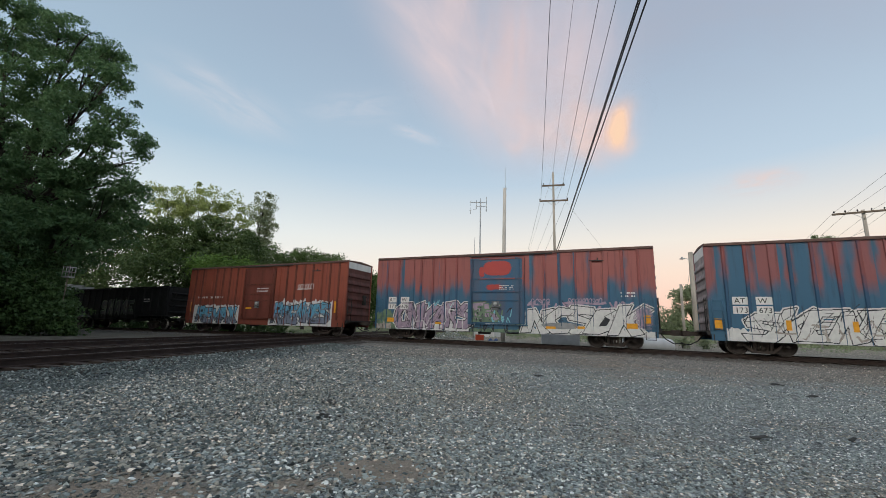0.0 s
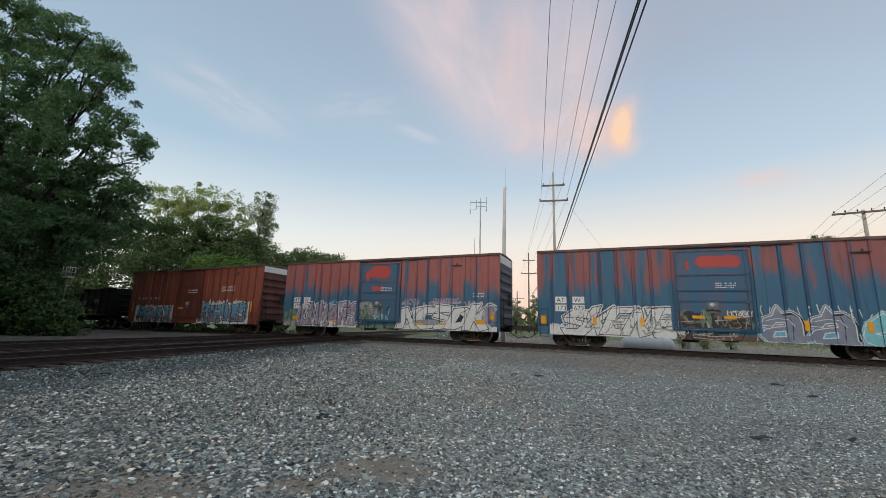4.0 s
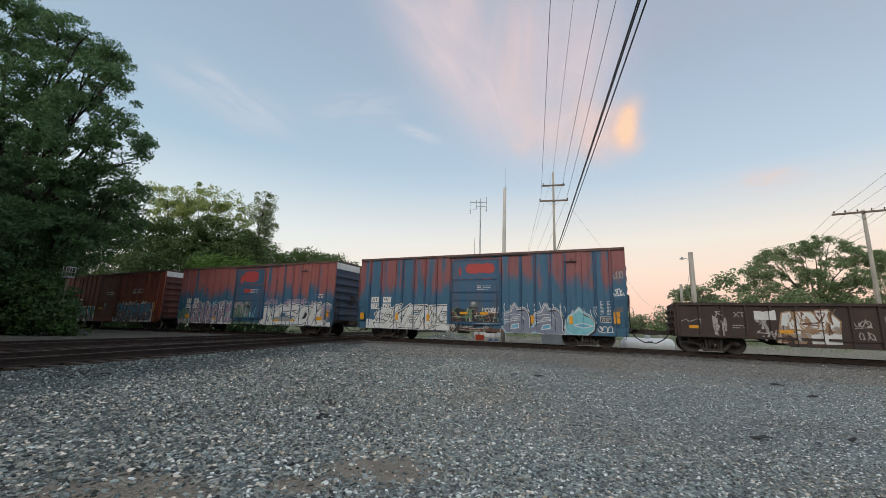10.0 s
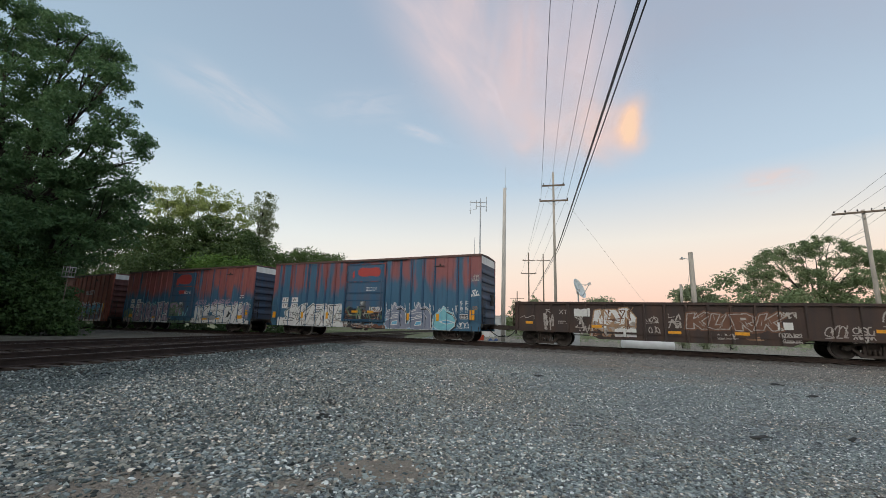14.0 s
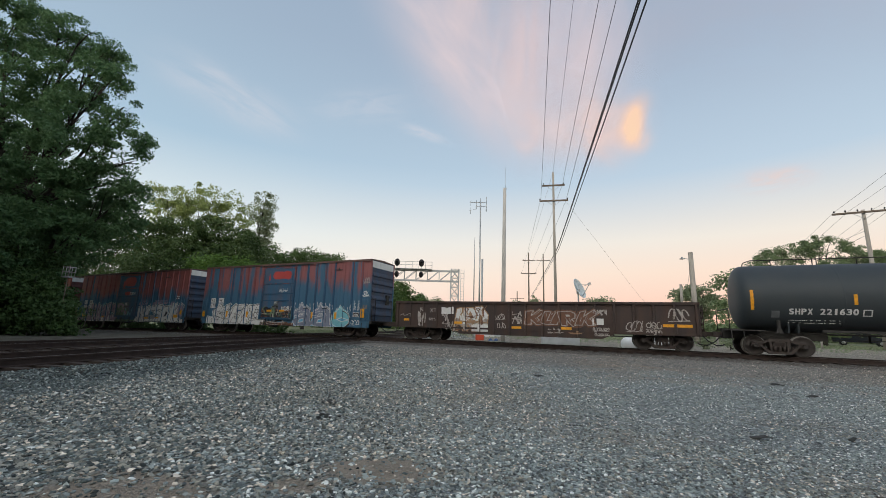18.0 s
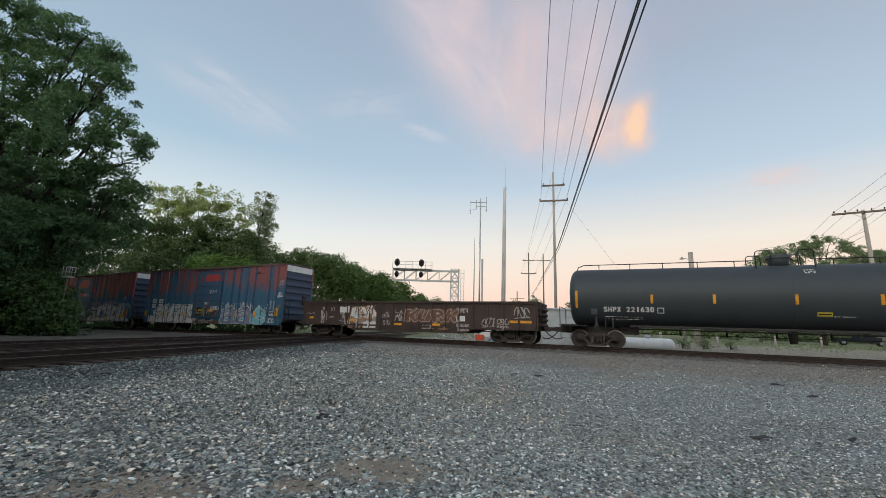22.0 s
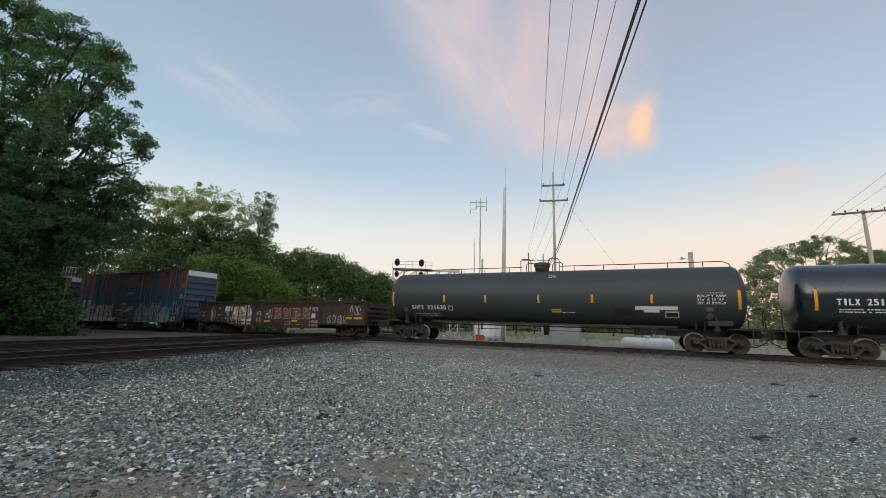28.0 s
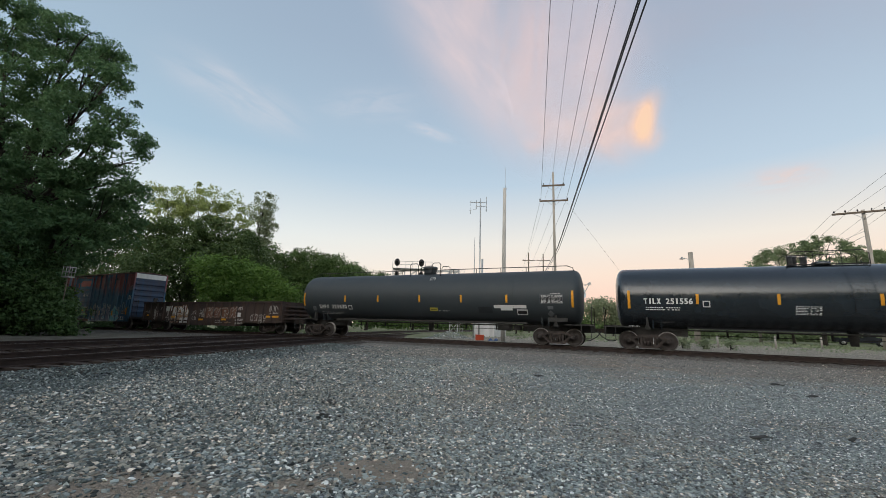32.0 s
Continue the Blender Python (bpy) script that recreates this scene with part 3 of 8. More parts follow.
def fade_paint(name, low, high, cut, spread, seed, share=0.75, dirt=(0.03, 0.03, 0.035), soft=0.5):
    """Old paint showing through a newer coat, in soft tongues between the posts, with rust streaks and grime."""
    m = bpy.data.materials.new(name)
    m.use_nodes = True
    nt = m.node_tree
    N, L = nt.nodes.new, nt.links.new
    bs = nt.nodes["Principled BSDF"]

    def op(kind, a, b=None, c=None):
        n = N("ShaderNodeMath")
        n.operation = kind
        for i, q in enumerate((a, b, c)):
            if q is None:
                continue
            if isinstance(q, (int, float)):
                n.inputs[i].default_value = q
            else:
                L(q, n.inputs[i])
        return n.outputs[0]

    def ramp(v, lo, hi, top=1.0):
        r = N("ShaderNodeMapRange")
        r.interpolation_type = "SMOOTHSTEP"
        r.inputs["From Min"].default_value, r.inputs["From Max"].default_value, r.inputs["To Max"].default_value = lo, hi, top
        L(v, r.inputs["Value"])
        return r.outputs[0]

    tc, sep = N("ShaderNodeTexCoord"), N("ShaderNodeSeparateXYZ")
    L(tc.outputs["Object"], sep.inputs[0])
    X, Z = sep.outputs["X"], sep.outputs["Z"]
    u = op("DIVIDE", op("ADD", X, 40 * 0.81 + 0.51), 0.81)
    cell = op("FLOOR", u)
    fx = op("SUBTRACT", u, cell)
    wn = N("ShaderNodeTexWhiteNoise")
    wn.noise_dimensions = "1D"
    L(op("ADD", cell, seed * 17.0), wn.inputs["W"])
    sc = N("ShaderNodeSeparateColor")
    L(wn.outputs["Color"], sc.inputs[0])
    r1, r2, r3 = sc.outputs[0], sc.outputs[1], sc.outputs[2]
    soft_n, streaks, fine = N("ShaderNodeTexNoise"), N("ShaderNodeTexNoise"), N("ShaderNodeTexNoise")
    mp1, mp2 = N("ShaderNodeMapping"), N("ShaderNodeMapping")
    mp1.inputs["Scale"].default_value, mp1.inputs["Location"].default_value = (2.0, 0.05, 0.7), (seed * 3.1, 0, 0)
    mp2.inputs["Scale"].default_value = (7, 1, 0.6)
    for mp, n, det in ((mp1, soft_n, 3), (mp2, streaks, 6)):
        L(tc.outputs["Object"], mp.inputs[0]), L(mp.outputs[0], n.inputs["Vector"])
        n.inputs["Scale"].default_value, n.inputs["Detail"].default_value = 1.0, det
    fine.inputs["Scale"].default_value, fine.inputs["Detail"].default_value = 45, 3
    L(tc.outputs["Object"], fine.inputs["Vector"])
    wob = op("SUBTRACT", soft_n.outputs[0], 0.5)
    # foot of each tongue, its width and its lean
    foot = op("MULTIPLY_ADD", r1, spread, cut - spread / 2)
    up = ramp(op("ADD", op("SUBTRACT", Z, foot), op("MULTIPLY", wob, 1.6)), -soft, soft)
    off = op("ABSOLUTE", op("SUBTRACT", fx, op("MULTIPLY_ADD", r3, 0.5, 0.25)))
    wide = op("MULTIPLY_ADD", r2, 0.9, share - 0.45)
    mid = ramp(op("SUBTRACT", op("ADD", wide, op("MULTIPLY", wob, 0.9)), off), -0.22, 0.22)
    mask = op("MULTIPLY", up, mid)
    mx = N("ShaderNodeMix")
    mx.data_type = "RGBA"
    mx.inputs["A"].default_value, mx.inputs["B"].default_value = (*low, 1), (*high, 1)
    L(op("MULTIPLY", mask, 0.93), mx.inputs["Factor"])
    m2 = N("ShaderNodeMix")
    m2.data_type = "RGBA"
    m2.inputs["B"].default_value = (*dirt, 1)
    L(ramp(streaks.outputs[0], 0.48, 0.85, 0.5), m2.inputs["Factor"]), L(mx.outputs["Result"], m2.inputs["A"])
    L(m2.outputs["Result"], bs.inputs["Base Color"])
    bs.inputs["Roughness"].default_value = 0.6
    bs.inputs["Specular IOR Level"].default_value = 0.35
    bp = N("ShaderNodeBump")
    bp.inputs["Strength"].default_value, bp.inputs["Distance"].default_value = 0.2, 0.006
    L(fine.outputs[0], bp.inputs["Height"]), L(bp.outputs[0], bs.inputs["Normal"])
    return m


BLUE = (0.047, 0.127, 0.206)
M_FADE1 = fade_paint("blue_over_red_paint", BLUE, (0.335, 0.105, 0.088), 3.15, 0.9, 1, 0.85)
M_FADE2 = fade_paint("blue_over_red_paint_second", BLUE, (0.27, 0.092, 0.085), 3.35, 1.1, 2, 0.40)
M_OXIDE = fade_paint("oxide_red_paint", (0.21, 0.055, 0.035), (0.29, 0.075, 0.045), 2.4, 2.5, 3, 0.8)
# side paints, some bluer, darkened to carry the shading on the posts
M_POST1 = fade_paint("blue_over_red_post_shaded_paint", (0.034, 0.098, 0.170), (0.31, 0.085, 0.07), 3.3, 0.8, 4, 0.7)
M_POST2 = fade_paint("blue_post_shaded_paint", (0.028, 0.085, 0.155), (0.24, 0.065, 0.055), 3.6, 1.0, 5, 0.25)
M_POSTR = mat("oxide_post_shaded_paint", (0.16, 0.045, 0.03), 0.65, 0, 0.4, 3, streak=1)
M_ENDB = mat("blue_grey_end_paint", (0.032, 0.062, 0.115), 0.6, 0, 0.5, 2.5, tint=(0.05, 0.05, 0.07), streak=1)
# end lightened to grey-pink: sky glow on its ridges put into colour
M_ENDLIT = mat("skylit_end_paint", (0.34, 0.27, 0.27), 0.65, 0, 0.5, 2.5, tint=(0.16, 0.14, 0.16), streak=1)
M_ENDR = mat("oxide_end_paint", (0.13, 0.045, 0.038), 0.7, 0, 0.4, 2.5, streak=1)
M_DOOR = mat("blue_door_paint", (0.038, 0.115, 0.205), 0.6, 0, 0.5, 2, tint=(0.09, 0.10, 0.14), streak=1)
M_DOORR = mat("oxide_door_paint", (0.19, 0.05, 0.035), 0.65, 0, 0.4, 2, streak=1)
M_FRESHRED = mat("fresh_red_patch", (0.44, 0.06, 0.05), 0.55, 0, 0.3, 1.5, tint=(0.35, 0.05, 0.05))
M_ROOF = mat("boxcar_roof", (0.15, 0.085, 0.07), 0.7, 0, 0.4, 2)
GRAF = {"w": mat("spray_white", (0.66, 0.66, 0.64), 0.55, 0, 0.25, 5, tint=(0.45, 0.45, 0.46), bump=0),
        "k": mat("spray_black", (0.025, 0.028, 0.035), 0.5, 0, 0.3, 5, bump=0),
        "p": mat("spray_mauve", (0.38, 0.29, 0.36), 0.55, 0, 0.4, 4, tint=(0.20, 0.16, 0.24), bump=0),
        "g": mat("spray_green", (0.16, 0.24, 0.15), 0.55, 0, 0.5, 3, tint=(0.07, 0.11, 0.08), bump=0),
        "c": mat("spray_cyan", (0.20, 0.50, 0.55), 0.55, 0, 0.3, 4, tint=(0.12, 0.30, 0.42), bump=0),
        "l": mat("spray_lavender", (0.215, 0.235, 0.30), 0.55, 0, 0.4, 3, tint=(0.13, 0.16, 0.23), bump=0),
        "y": mat("spray_grey", (0.30, 0.31, 0.32), 0.55, 0, 0.3, 4, bump=0),
        "o": mat("spray_tan", (0.36, 0.22, 0.13), 0.55, 0, 0.3, 4, bump=0),
        "b": mat("spray_brown", (0.16, 0.075, 0.045), 0.6, 0, 0.3, 4, bump=0),
        "r": M_FRESHRED,
        "v": mat("spray_worn_white", (0.40, 0.37, 0.34), 0.6, 0, 0.5, 6, tint=(0.22, 0.18, 0.16), bump=0),
        "u": mat("spray_blue", (0.10, 0.33, 0.50), 0.55, 0, 0.4, 4, tint=(0.20, 0.45, 0.60), bump=0)}
GKEYS = list(GRAF)


BROAD = (-5.60, 1.93, 5.92)      # the wide posts of a boxcar's side


class Spray:
    """Spray paint on a car's side, drawn on a fine grid of small squares and laid on the sheet and its posts."""

    def __init__(self, x0, x1, z0, z1, cell=0.020):
        self.x0, self.z0, self.c = x0, z0, cell
        self.nx, self.nz = int((x1 - x0) / cell), int((z1 - z0) / cell)
        self.g = np.full((self.nz, self.nx), -1, int)
        self.X, self.Z = np.meshgrid(x0 + (np.arange(self.nx) + 0.5) * cell, z0 + (np.arange(self.nz) + 0.5) * cell)

    def stroke(self, pts, w, key, keep=None):
        k = GKEYS.index(key)
        hit = np.zeros(self.g.shape, bool)
        for (ax, az), (bx, bz) in zip(pts, pts[1:]):
            dx, dz = bx - ax, bz - az
            L2 = dx * dx + dz * dz + 1e-9
            t = np.clip(((self.X - ax) * dx + (self.Z - az) * dz) / L2, 0, 1)
            hit |= (self.X - ax - t * dx) ** 2 + (self.Z - az - t * dz) ** 2 < w * w
        self.g[hit] = k
        return hit

    def cloud(self, x0, x1, z0, z1, key, seed, rag=0.25):
        k = GKEYS.index(key)
        lim = np.array([rag * (0.6 * noise.noise((x * 1.7, seed, 0)) + 0.5 * noise.noise((x * 5.1, seed, 3))) for x in self.X[0]])
        self.g[(self.X > x0) & (self.X < x1) & (self.Z > z0 + 0.3 * lim) & (self.Z < z1 + lim)] = k

    def scrawl(self, x0, x1, z0, z1, key, seed, per=7.0, w=0.02):
        """Angular inner lines of a wild piece."""
        rng = random.Random(seed)
        for i in range(int((x1 - x0) * per)):
            x, z = rng.uniform(x0, x1), rng.uniform(z0, z1)
            pts = [(x, z)]
            lean = rng.choice((-0.5, -0.15, 0.2, 0.5, 1.6))
            for k in range(rng.choice((1, 2, 2, 3))):
                d = rng.uniform(0.15, 0.5) * rng.choice((-1, 1))
                x, z = min(x1, max(x0, x + d * lean)), min(z1, max(z0, z + d * (1 if abs(lean) < 1 else 0.15)))
                pts.append((x, z))
                lean = -lean * rng.uniform(0.3, 1.4)
            self.stroke(pts, w * rng.uniform(0.8, 1.5), key)

    def blob(self, poly, key):
        """Fill an outline."""
        hit = np.zeros(self.g.shape, bool)
        for (ax, az), (bx, bz) in zip(poly, poly[1:] + poly[:1]):
            if az == bz:
                continue
            cut = (az > self.Z) != (bz > self.Z)
            hit ^= cut & (self.X < (bx - ax) * (self.Z - az) / (bz - az) + ax)
        self.g[hit] = GKEYS.index(key)

    def fuzz(self, cx, cz, rx, rz, key, seed, rag=0.3):
        """A soft-edged sprayed patch."""
        d = (np.abs((self.X - cx) / rx) ** 3 + np.abs((self.Z - cz) / rz) ** 3) ** (1 / 3)
        g = np.random.default_rng(seed)
        wob = np.array([noise.noise((x * 1.5, seed, 0)) for x in self.X[0]])[None] * rag
        self.g[d + wob + rag * 0.35 * g.normal(size=d.shape) < 1] = GKEYS.index(key)

    FORMS = {"A": ((0, 0), (0.30, 1), (0.68, 1.08), (1, 0), (0.70, 0), (0.60, 0.28), (0.40, 0.30), (0.30, 0)),
             "N": ((0, 0), (0.05, 1), (0.36, 1.06), (0.64, 0.48), (0.62, 1.0), (1.02, 1.12), (0.95, 0), (0.66, -0.05), (0.34, 0.55), (0.33, 0)),
             "S": ((0.05, 0.0), (-0.05, 0.28), (0.5, 0.27), (0.62, 0.38), (0.1, 0.52), (-0.02, 0.78), (0.25, 1.08), (0.98, 1.0), (1.02, 0.72), (0.5, 0.77), (0.42, 0.68), (0.95, 0.52), (1.02, 0.2), (0.75, -0.03)),
             "E": ((0, 0), (0.05, 1), (0.98, 1.10), (0.92, 0.80), (0.40, 0.77), (0.40, 0.63), (0.82, 0.62), (0.78, 0.41), (0.40, 0.39), (0.40, 0.24), (1.05, 0.24), (0.96, -0.06)),
             "K": ((0, 0), (0, 1.02), (0.34, 1.08), (0.35, 0.66), (0.72, 1.12), (1.08, 0.96), (0.62, 0.52), (1.10, 0.04), (0.72, -0.06), (0.35, 0.40), (0.34, 0)),
             "H": ((0, 0), (0.02, 1.14), (0.36, 1), (0.36, 0.62), (0.62, 0.64), (0.66, 1.06), (1.02, 1.16), (0.97, 0), (0.62, 0), (0.62, 0.36), (0.36, 0.36), (0.34, 0)),
             "D": ((0, 0), (0.05, 1.02), (0.6, 1.08), (1.02, 0.72), (0.96, 0.24), (0.6, -0.04)),
             "C": ((0.95, 0.05), (0.35, -0.05), (-0.03, 0.30), (0.02, 0.80), (0.40, 1.10), (1.02, 1.0), (0.98, 0.72), (0.52, 0.76), (0.36, 0.55), (0.50, 0.28), (1.0, 0.34)),
             "M": ((0, 0), (0.06, 1.05), (0.30, 1.0), (0.50, 0.62), (0.72, 1.06), (0.98, 1.10), (1.02, 0), (0.74, 0.0), (0.72, 0.50), (0.50, 0.18), (0.30, 0.5), (0.27, -0.03))}
    FORMS["R"] = ((0, 0), (0.02, 1.05), (0.70, 1.10), (0.98, 0.82), (0.90, 0.56), (0.62, 0.46), (1.08, 0.02), (0.72, -0.05), (0.38, 0.36), (0.34, 0))
    FORMS["X"] = ((0, 0), (0.34, 0.52), (0.02, 1.02), (0.38, 1.08), (0.54, 0.74), (0.72, 1.12), (1.06, 1.02), (0.70, 0.50), (1.06, 0.02), (0.70, -0.05), (0.52, 0.28), (0.36, -0.02))
    FORMS["U"] = ((0, 1), (0.05, 0.1), (0.4, -0.05), (0.95, 0.05), (1.02, 1.08), (0.65, 1.0), (0.62, 0.3), (0.36, 0.3), (0.34, 1.04))
    HOLES = {"R": ((0.38, 0.66), (0.40, 0.84), (0.62, 0.84), (0.64, 0.68)), "A": ((0.44, 0.46), (0.52, 0.72), (0.58, 0.46)), "D": ((0.38, 0.30), (0.42, 0.72), (0.64, 0.60), (0.62, 0.34))}

    def wild(self, word, x0, x1, z0, z1, fill, line, seed, low=None, halo=None, lines=3, w=0.03, lean=0.12, over=0.16):
        """Interlocking angular letters, given by their shapes: halo, outline, fill, a second colour below, and inner cuts."""
        rng = random.Random(seed)
        lw = (x1 - x0) / len(word)
        jobs = []
        for i, ch in enumerate(word):
            dz, k = rng.uniform(-0.06, 0.06), rng.uniform(0.92, 1.1)
            bend = rng.uniform(-0.5, 1.0) * lean
            f = lambda p, i=i, dz=dz, k=k, bend=bend: (x0 + lw * (i - over / 2 + p[0] * (1 + over)) + bend * (p[1] - 0.5) * lw * 2, z0 + (z1 - z0) * (p[1] * k + dz))
            jobs.append(([f((u + rng.uniform(-0.05, 0.05), v + rng.uniform(-0.04, 0.04))) for u, v in self.FORMS[ch]], [f(p) for p in self.HOLES.get(ch, ())], f))
        if halo:
            for poly, hole, f in jobs:
                self.stroke(poly + poly[:1], w + 0.075, halo)
        for poly, hole, f in jobs:
            self.stroke(poly + poly[:1], w + 0.012, line)
        rng.shuffle(jobs)
        for poly, hole, f in jobs:
            self.stroke(poly + poly[:1], w, line)
            self.blob(poly, fill)
            if low:
                mask = self.g.copy()
                self.blob(poly, low)
                up = self.Z > z0 + (z1 - z0) * (0.42 + 0.14 * np.sin(self.X * 7 + seed))
                self.g[up] = mask[up]
            if hole:
                self.blob(hole, line)
            for q in range(lines):
                u, v = rng.uniform(0.1, 0.9), rng.uniform(0.1, 0.9)
                a, b = f((u, v)), f((u + rng.uniform(-0.3, 0.3), v + rng.choice((-0.3, 0.3, 0.4))))
                self.stroke([a, b], 0.011, line)
            self.stroke(poly + poly[:1], w * 0.55, line)

    def flame_letter(self, x0, w, z0, h, fill, line, shade, seed, beak=False):
        """A rounded letter with a pale double outline, a spiked crown and a counter."""
        rng = random.Random(seed)
        P = lambda q: [(x0 + w * u, z0 + h * v) for u, v in q]
        out = P(((-0.02, 0.55), (0.06, 0.80), (0.28, 0.90), (0.40, 1.22), (0.52, 0.98), (0.74, 1.02), (0.90, 0.86), (0.96, 0.60), (0.96, 0.12), (1.06, -0.02), (0.62, -0.02), (0.40, -0.04), (0.10, 0.0), (-0.04, 0.22), (0.08, 0.42), (0.34, 0.50), (0.58, 0.54), (0.56, 0.68), (0.36, 0.66), (0.28, 0.54)))
        if beak:
            out = P(((0.0, 0.35), (0.10, 0.75), (0.35, 1.0), (0.50, 1.18), (0.62, 0.98), (0.85, 0.85), (1.02, 0.55), (0.98, 0.20), (0.75, -0.02), (0.30, -0.04), (0.05, 0.10)))
        for i in range(5):
            x = x0 + w * (0.05 + 0.22 * i)
            z = z0 + h * rng.uniform(0.85, 1.0)
            self.stroke([(x, z), (x - 0.05, z + 0.18), (x + rng.uniform(-0.12, 0.02), z + rng.uniform(0.28, 0.42))], 0.016, line)
        self.stroke(out + out[:1], 0.095, line)
        self.stroke(out + out[:1], 0.072, fill)
        self.stroke(out[9:15], 0.075, shade)
        self.blob(out, fill)
        self.stroke([(a + 0.05, b - 0.05) for a, b in out[4:9]], 0.05, "k")
        self.stroke(out + out[:1], 0.018, line)
        hole = P(((0.26, 0.16), (0.56, 0.20), (0.56, 0.38), (0.32, 0.34))) if not beak else P(((0.30, 0.42), (0.60, 0.52), (0.96, 0.40), (0.62, 0.30)))
        self.blob(hole, shade)
        self.stroke(hole + hole[:1], 0.022, line)
        if not beak:
            self.stroke(P(((0.66, 0.95), (0.74, 0.6), (0.72, 0.1))), 0.014, "k")
            self.stroke(P(((0.12, 0.72), (0.40, 0.80), (0.66, 0.76), (0.78, 0.55))), 0.014, line)

    def cursive(self, x0, x1, z0, z1, key, seed, w=0.02):
        """A quick looping signature."""
        rng = random.Random(seed)
        n = max(3, int((x1 - x0) / (0.55 * (z1 - z0))))
        step = (x1 - x0) / n
        for i in range(n):
            cx, h = x0 + step * (i + 0.5), (z1 - z0) * rng.uniform(0.65, 1.0)
            a0, turn = rng.uniform(0, 6.3), rng.choice((3.6, 5.0, 6.3, -4.2))
            lean = rng.uniform(-0.3, 0.4)
            pts = []
            for k in range(10):
                a = a0 + turn * k / 9
                dz = 0.5 * h * math.sin(a)
                pts.append((cx + step * 0.42 * math.cos(a) + lean * dz, (z0 + z1) / 2 + dz))
            self.stroke(pts, w, key)
            self.stroke([pts[-1], (cx + step * rng.uniform(0.3, 0.6), z0 + (z1 - z0) * rng.choice((0.05, 0.3, 0.95)))], w, key)
        self.stroke([(x0, z0 - 0.02), (x1, z0 + 0.03)], w * 0.8, key)

    def tag(self, x0, x1, z0, z1, key, seed, w=0.022):
        rng = random.Random(seed)
        n = max(4, int((x1 - x0) / 0.12))
        pts = [(x0 + (x1 - x0) * i / n + rng.uniform(-0.08, 0.08), rng.uniform(z0, z1)) for i in range(n + 1)]
        self.stroke(pts, w, key)

    def part(self, car, y, posts=(), post_w=0.10, post_d=0.0, drop=0.0, name="graffiti", label="spray-painted graffiti lettering"):
        """Lay the squares on the sheet at y; squares on a post stand forward by post_d."""
        v, f, mi = [], [], []
        on = np.zeros(self.nx, bool)
        for p in posts:
            on |= np.abs(self.X[0] - p) < (0.155 if p in BROAD else post_w / 2)
        c = self.c
        for j in range(self.nz):
            row = self.g[j]
            i = 0
            while i < self.nx:
                k = row[i]
                e = i + 1
                while e < self.nx and row[e] == k and on[e] == on[i]:
                    e += 1
                if k >= 0:
                    yy = y - (post_d if on[i] else 0) - 0.004
                    o = len(v)
                    xa, xb, za = self.x0 + i * c, self.x0 + e * c, self.z0 + j * c - drop
                    v += [(xa, yy, za), (xb, yy, za), (xb, yy, za + c), (xa, yy, za + c)]
                    f.append((o, o + 1, o + 2, o + 3))
                    mi.append(int(k))
                i = e
        me = bpy.data.meshes.new(name)
        me.from_pydata(v, [], f)
        for g in GRAF.values():
            me.materials.append(g)
        me.polygons.foreach_set("material_index", mi)
        return part(name, me, None, car, label)


def lettering(car, text, x, y, z, size, material, name="lettering", label="", bold=0.0, wide=None, curve=None):
    """Painted letters on a side that faces the camera, starting at x, base at z."""
    cu = bpy.data.curves.new(name, "FONT")
    cu.body, cu.size, cu.extrude = text, size, 0.002
    tmp = bpy.data.objects.new(name, cu)
    me = bpy.data.meshes.new_from_object(tmp)
    bpy.data.objects.remove(tmp)
    if bold:
        # a heavier stroke: the letters laid over themselves, a little aside
        vs, fs = [tuple(v.co) for v in me.vertices], [tuple(p.vertices) for p in me.polygons]
        v2, f2 = [], []
        for i, (dx, dy) in enumerate(((0, 0), (bold, 0), (0, bold * 0.6), (bold, bold * 0.6))):
            o = len(v2)
            v2 += [(a + dx, b + dy, c + 0.001 * i) for a, b, c in vs]
            f2 += [tuple(q + o for q in f) for f in fs]
        me = bpy.data.meshes.new(name)
        me.from_pydata(v2, [], f2)
    me.materials.clear()
    me.materials.append(material)
    if wide:
        k = wide / max(v.co.x for v in me.vertices)
        for v in me.vertices:
            v.co.x *= k
    if curve:
        # lay the letters round the tank
        for v in me.vertices:
            v.co = Vector((x + v.co.x, curve(z + v.co.y) - 0.016 - v.co.z, z + v.co.y))
        return part(name, me, None, car, label)
    return part(name, me, None, car, label, at=pose(x, y - 0.004, z, 90, 0, 0))


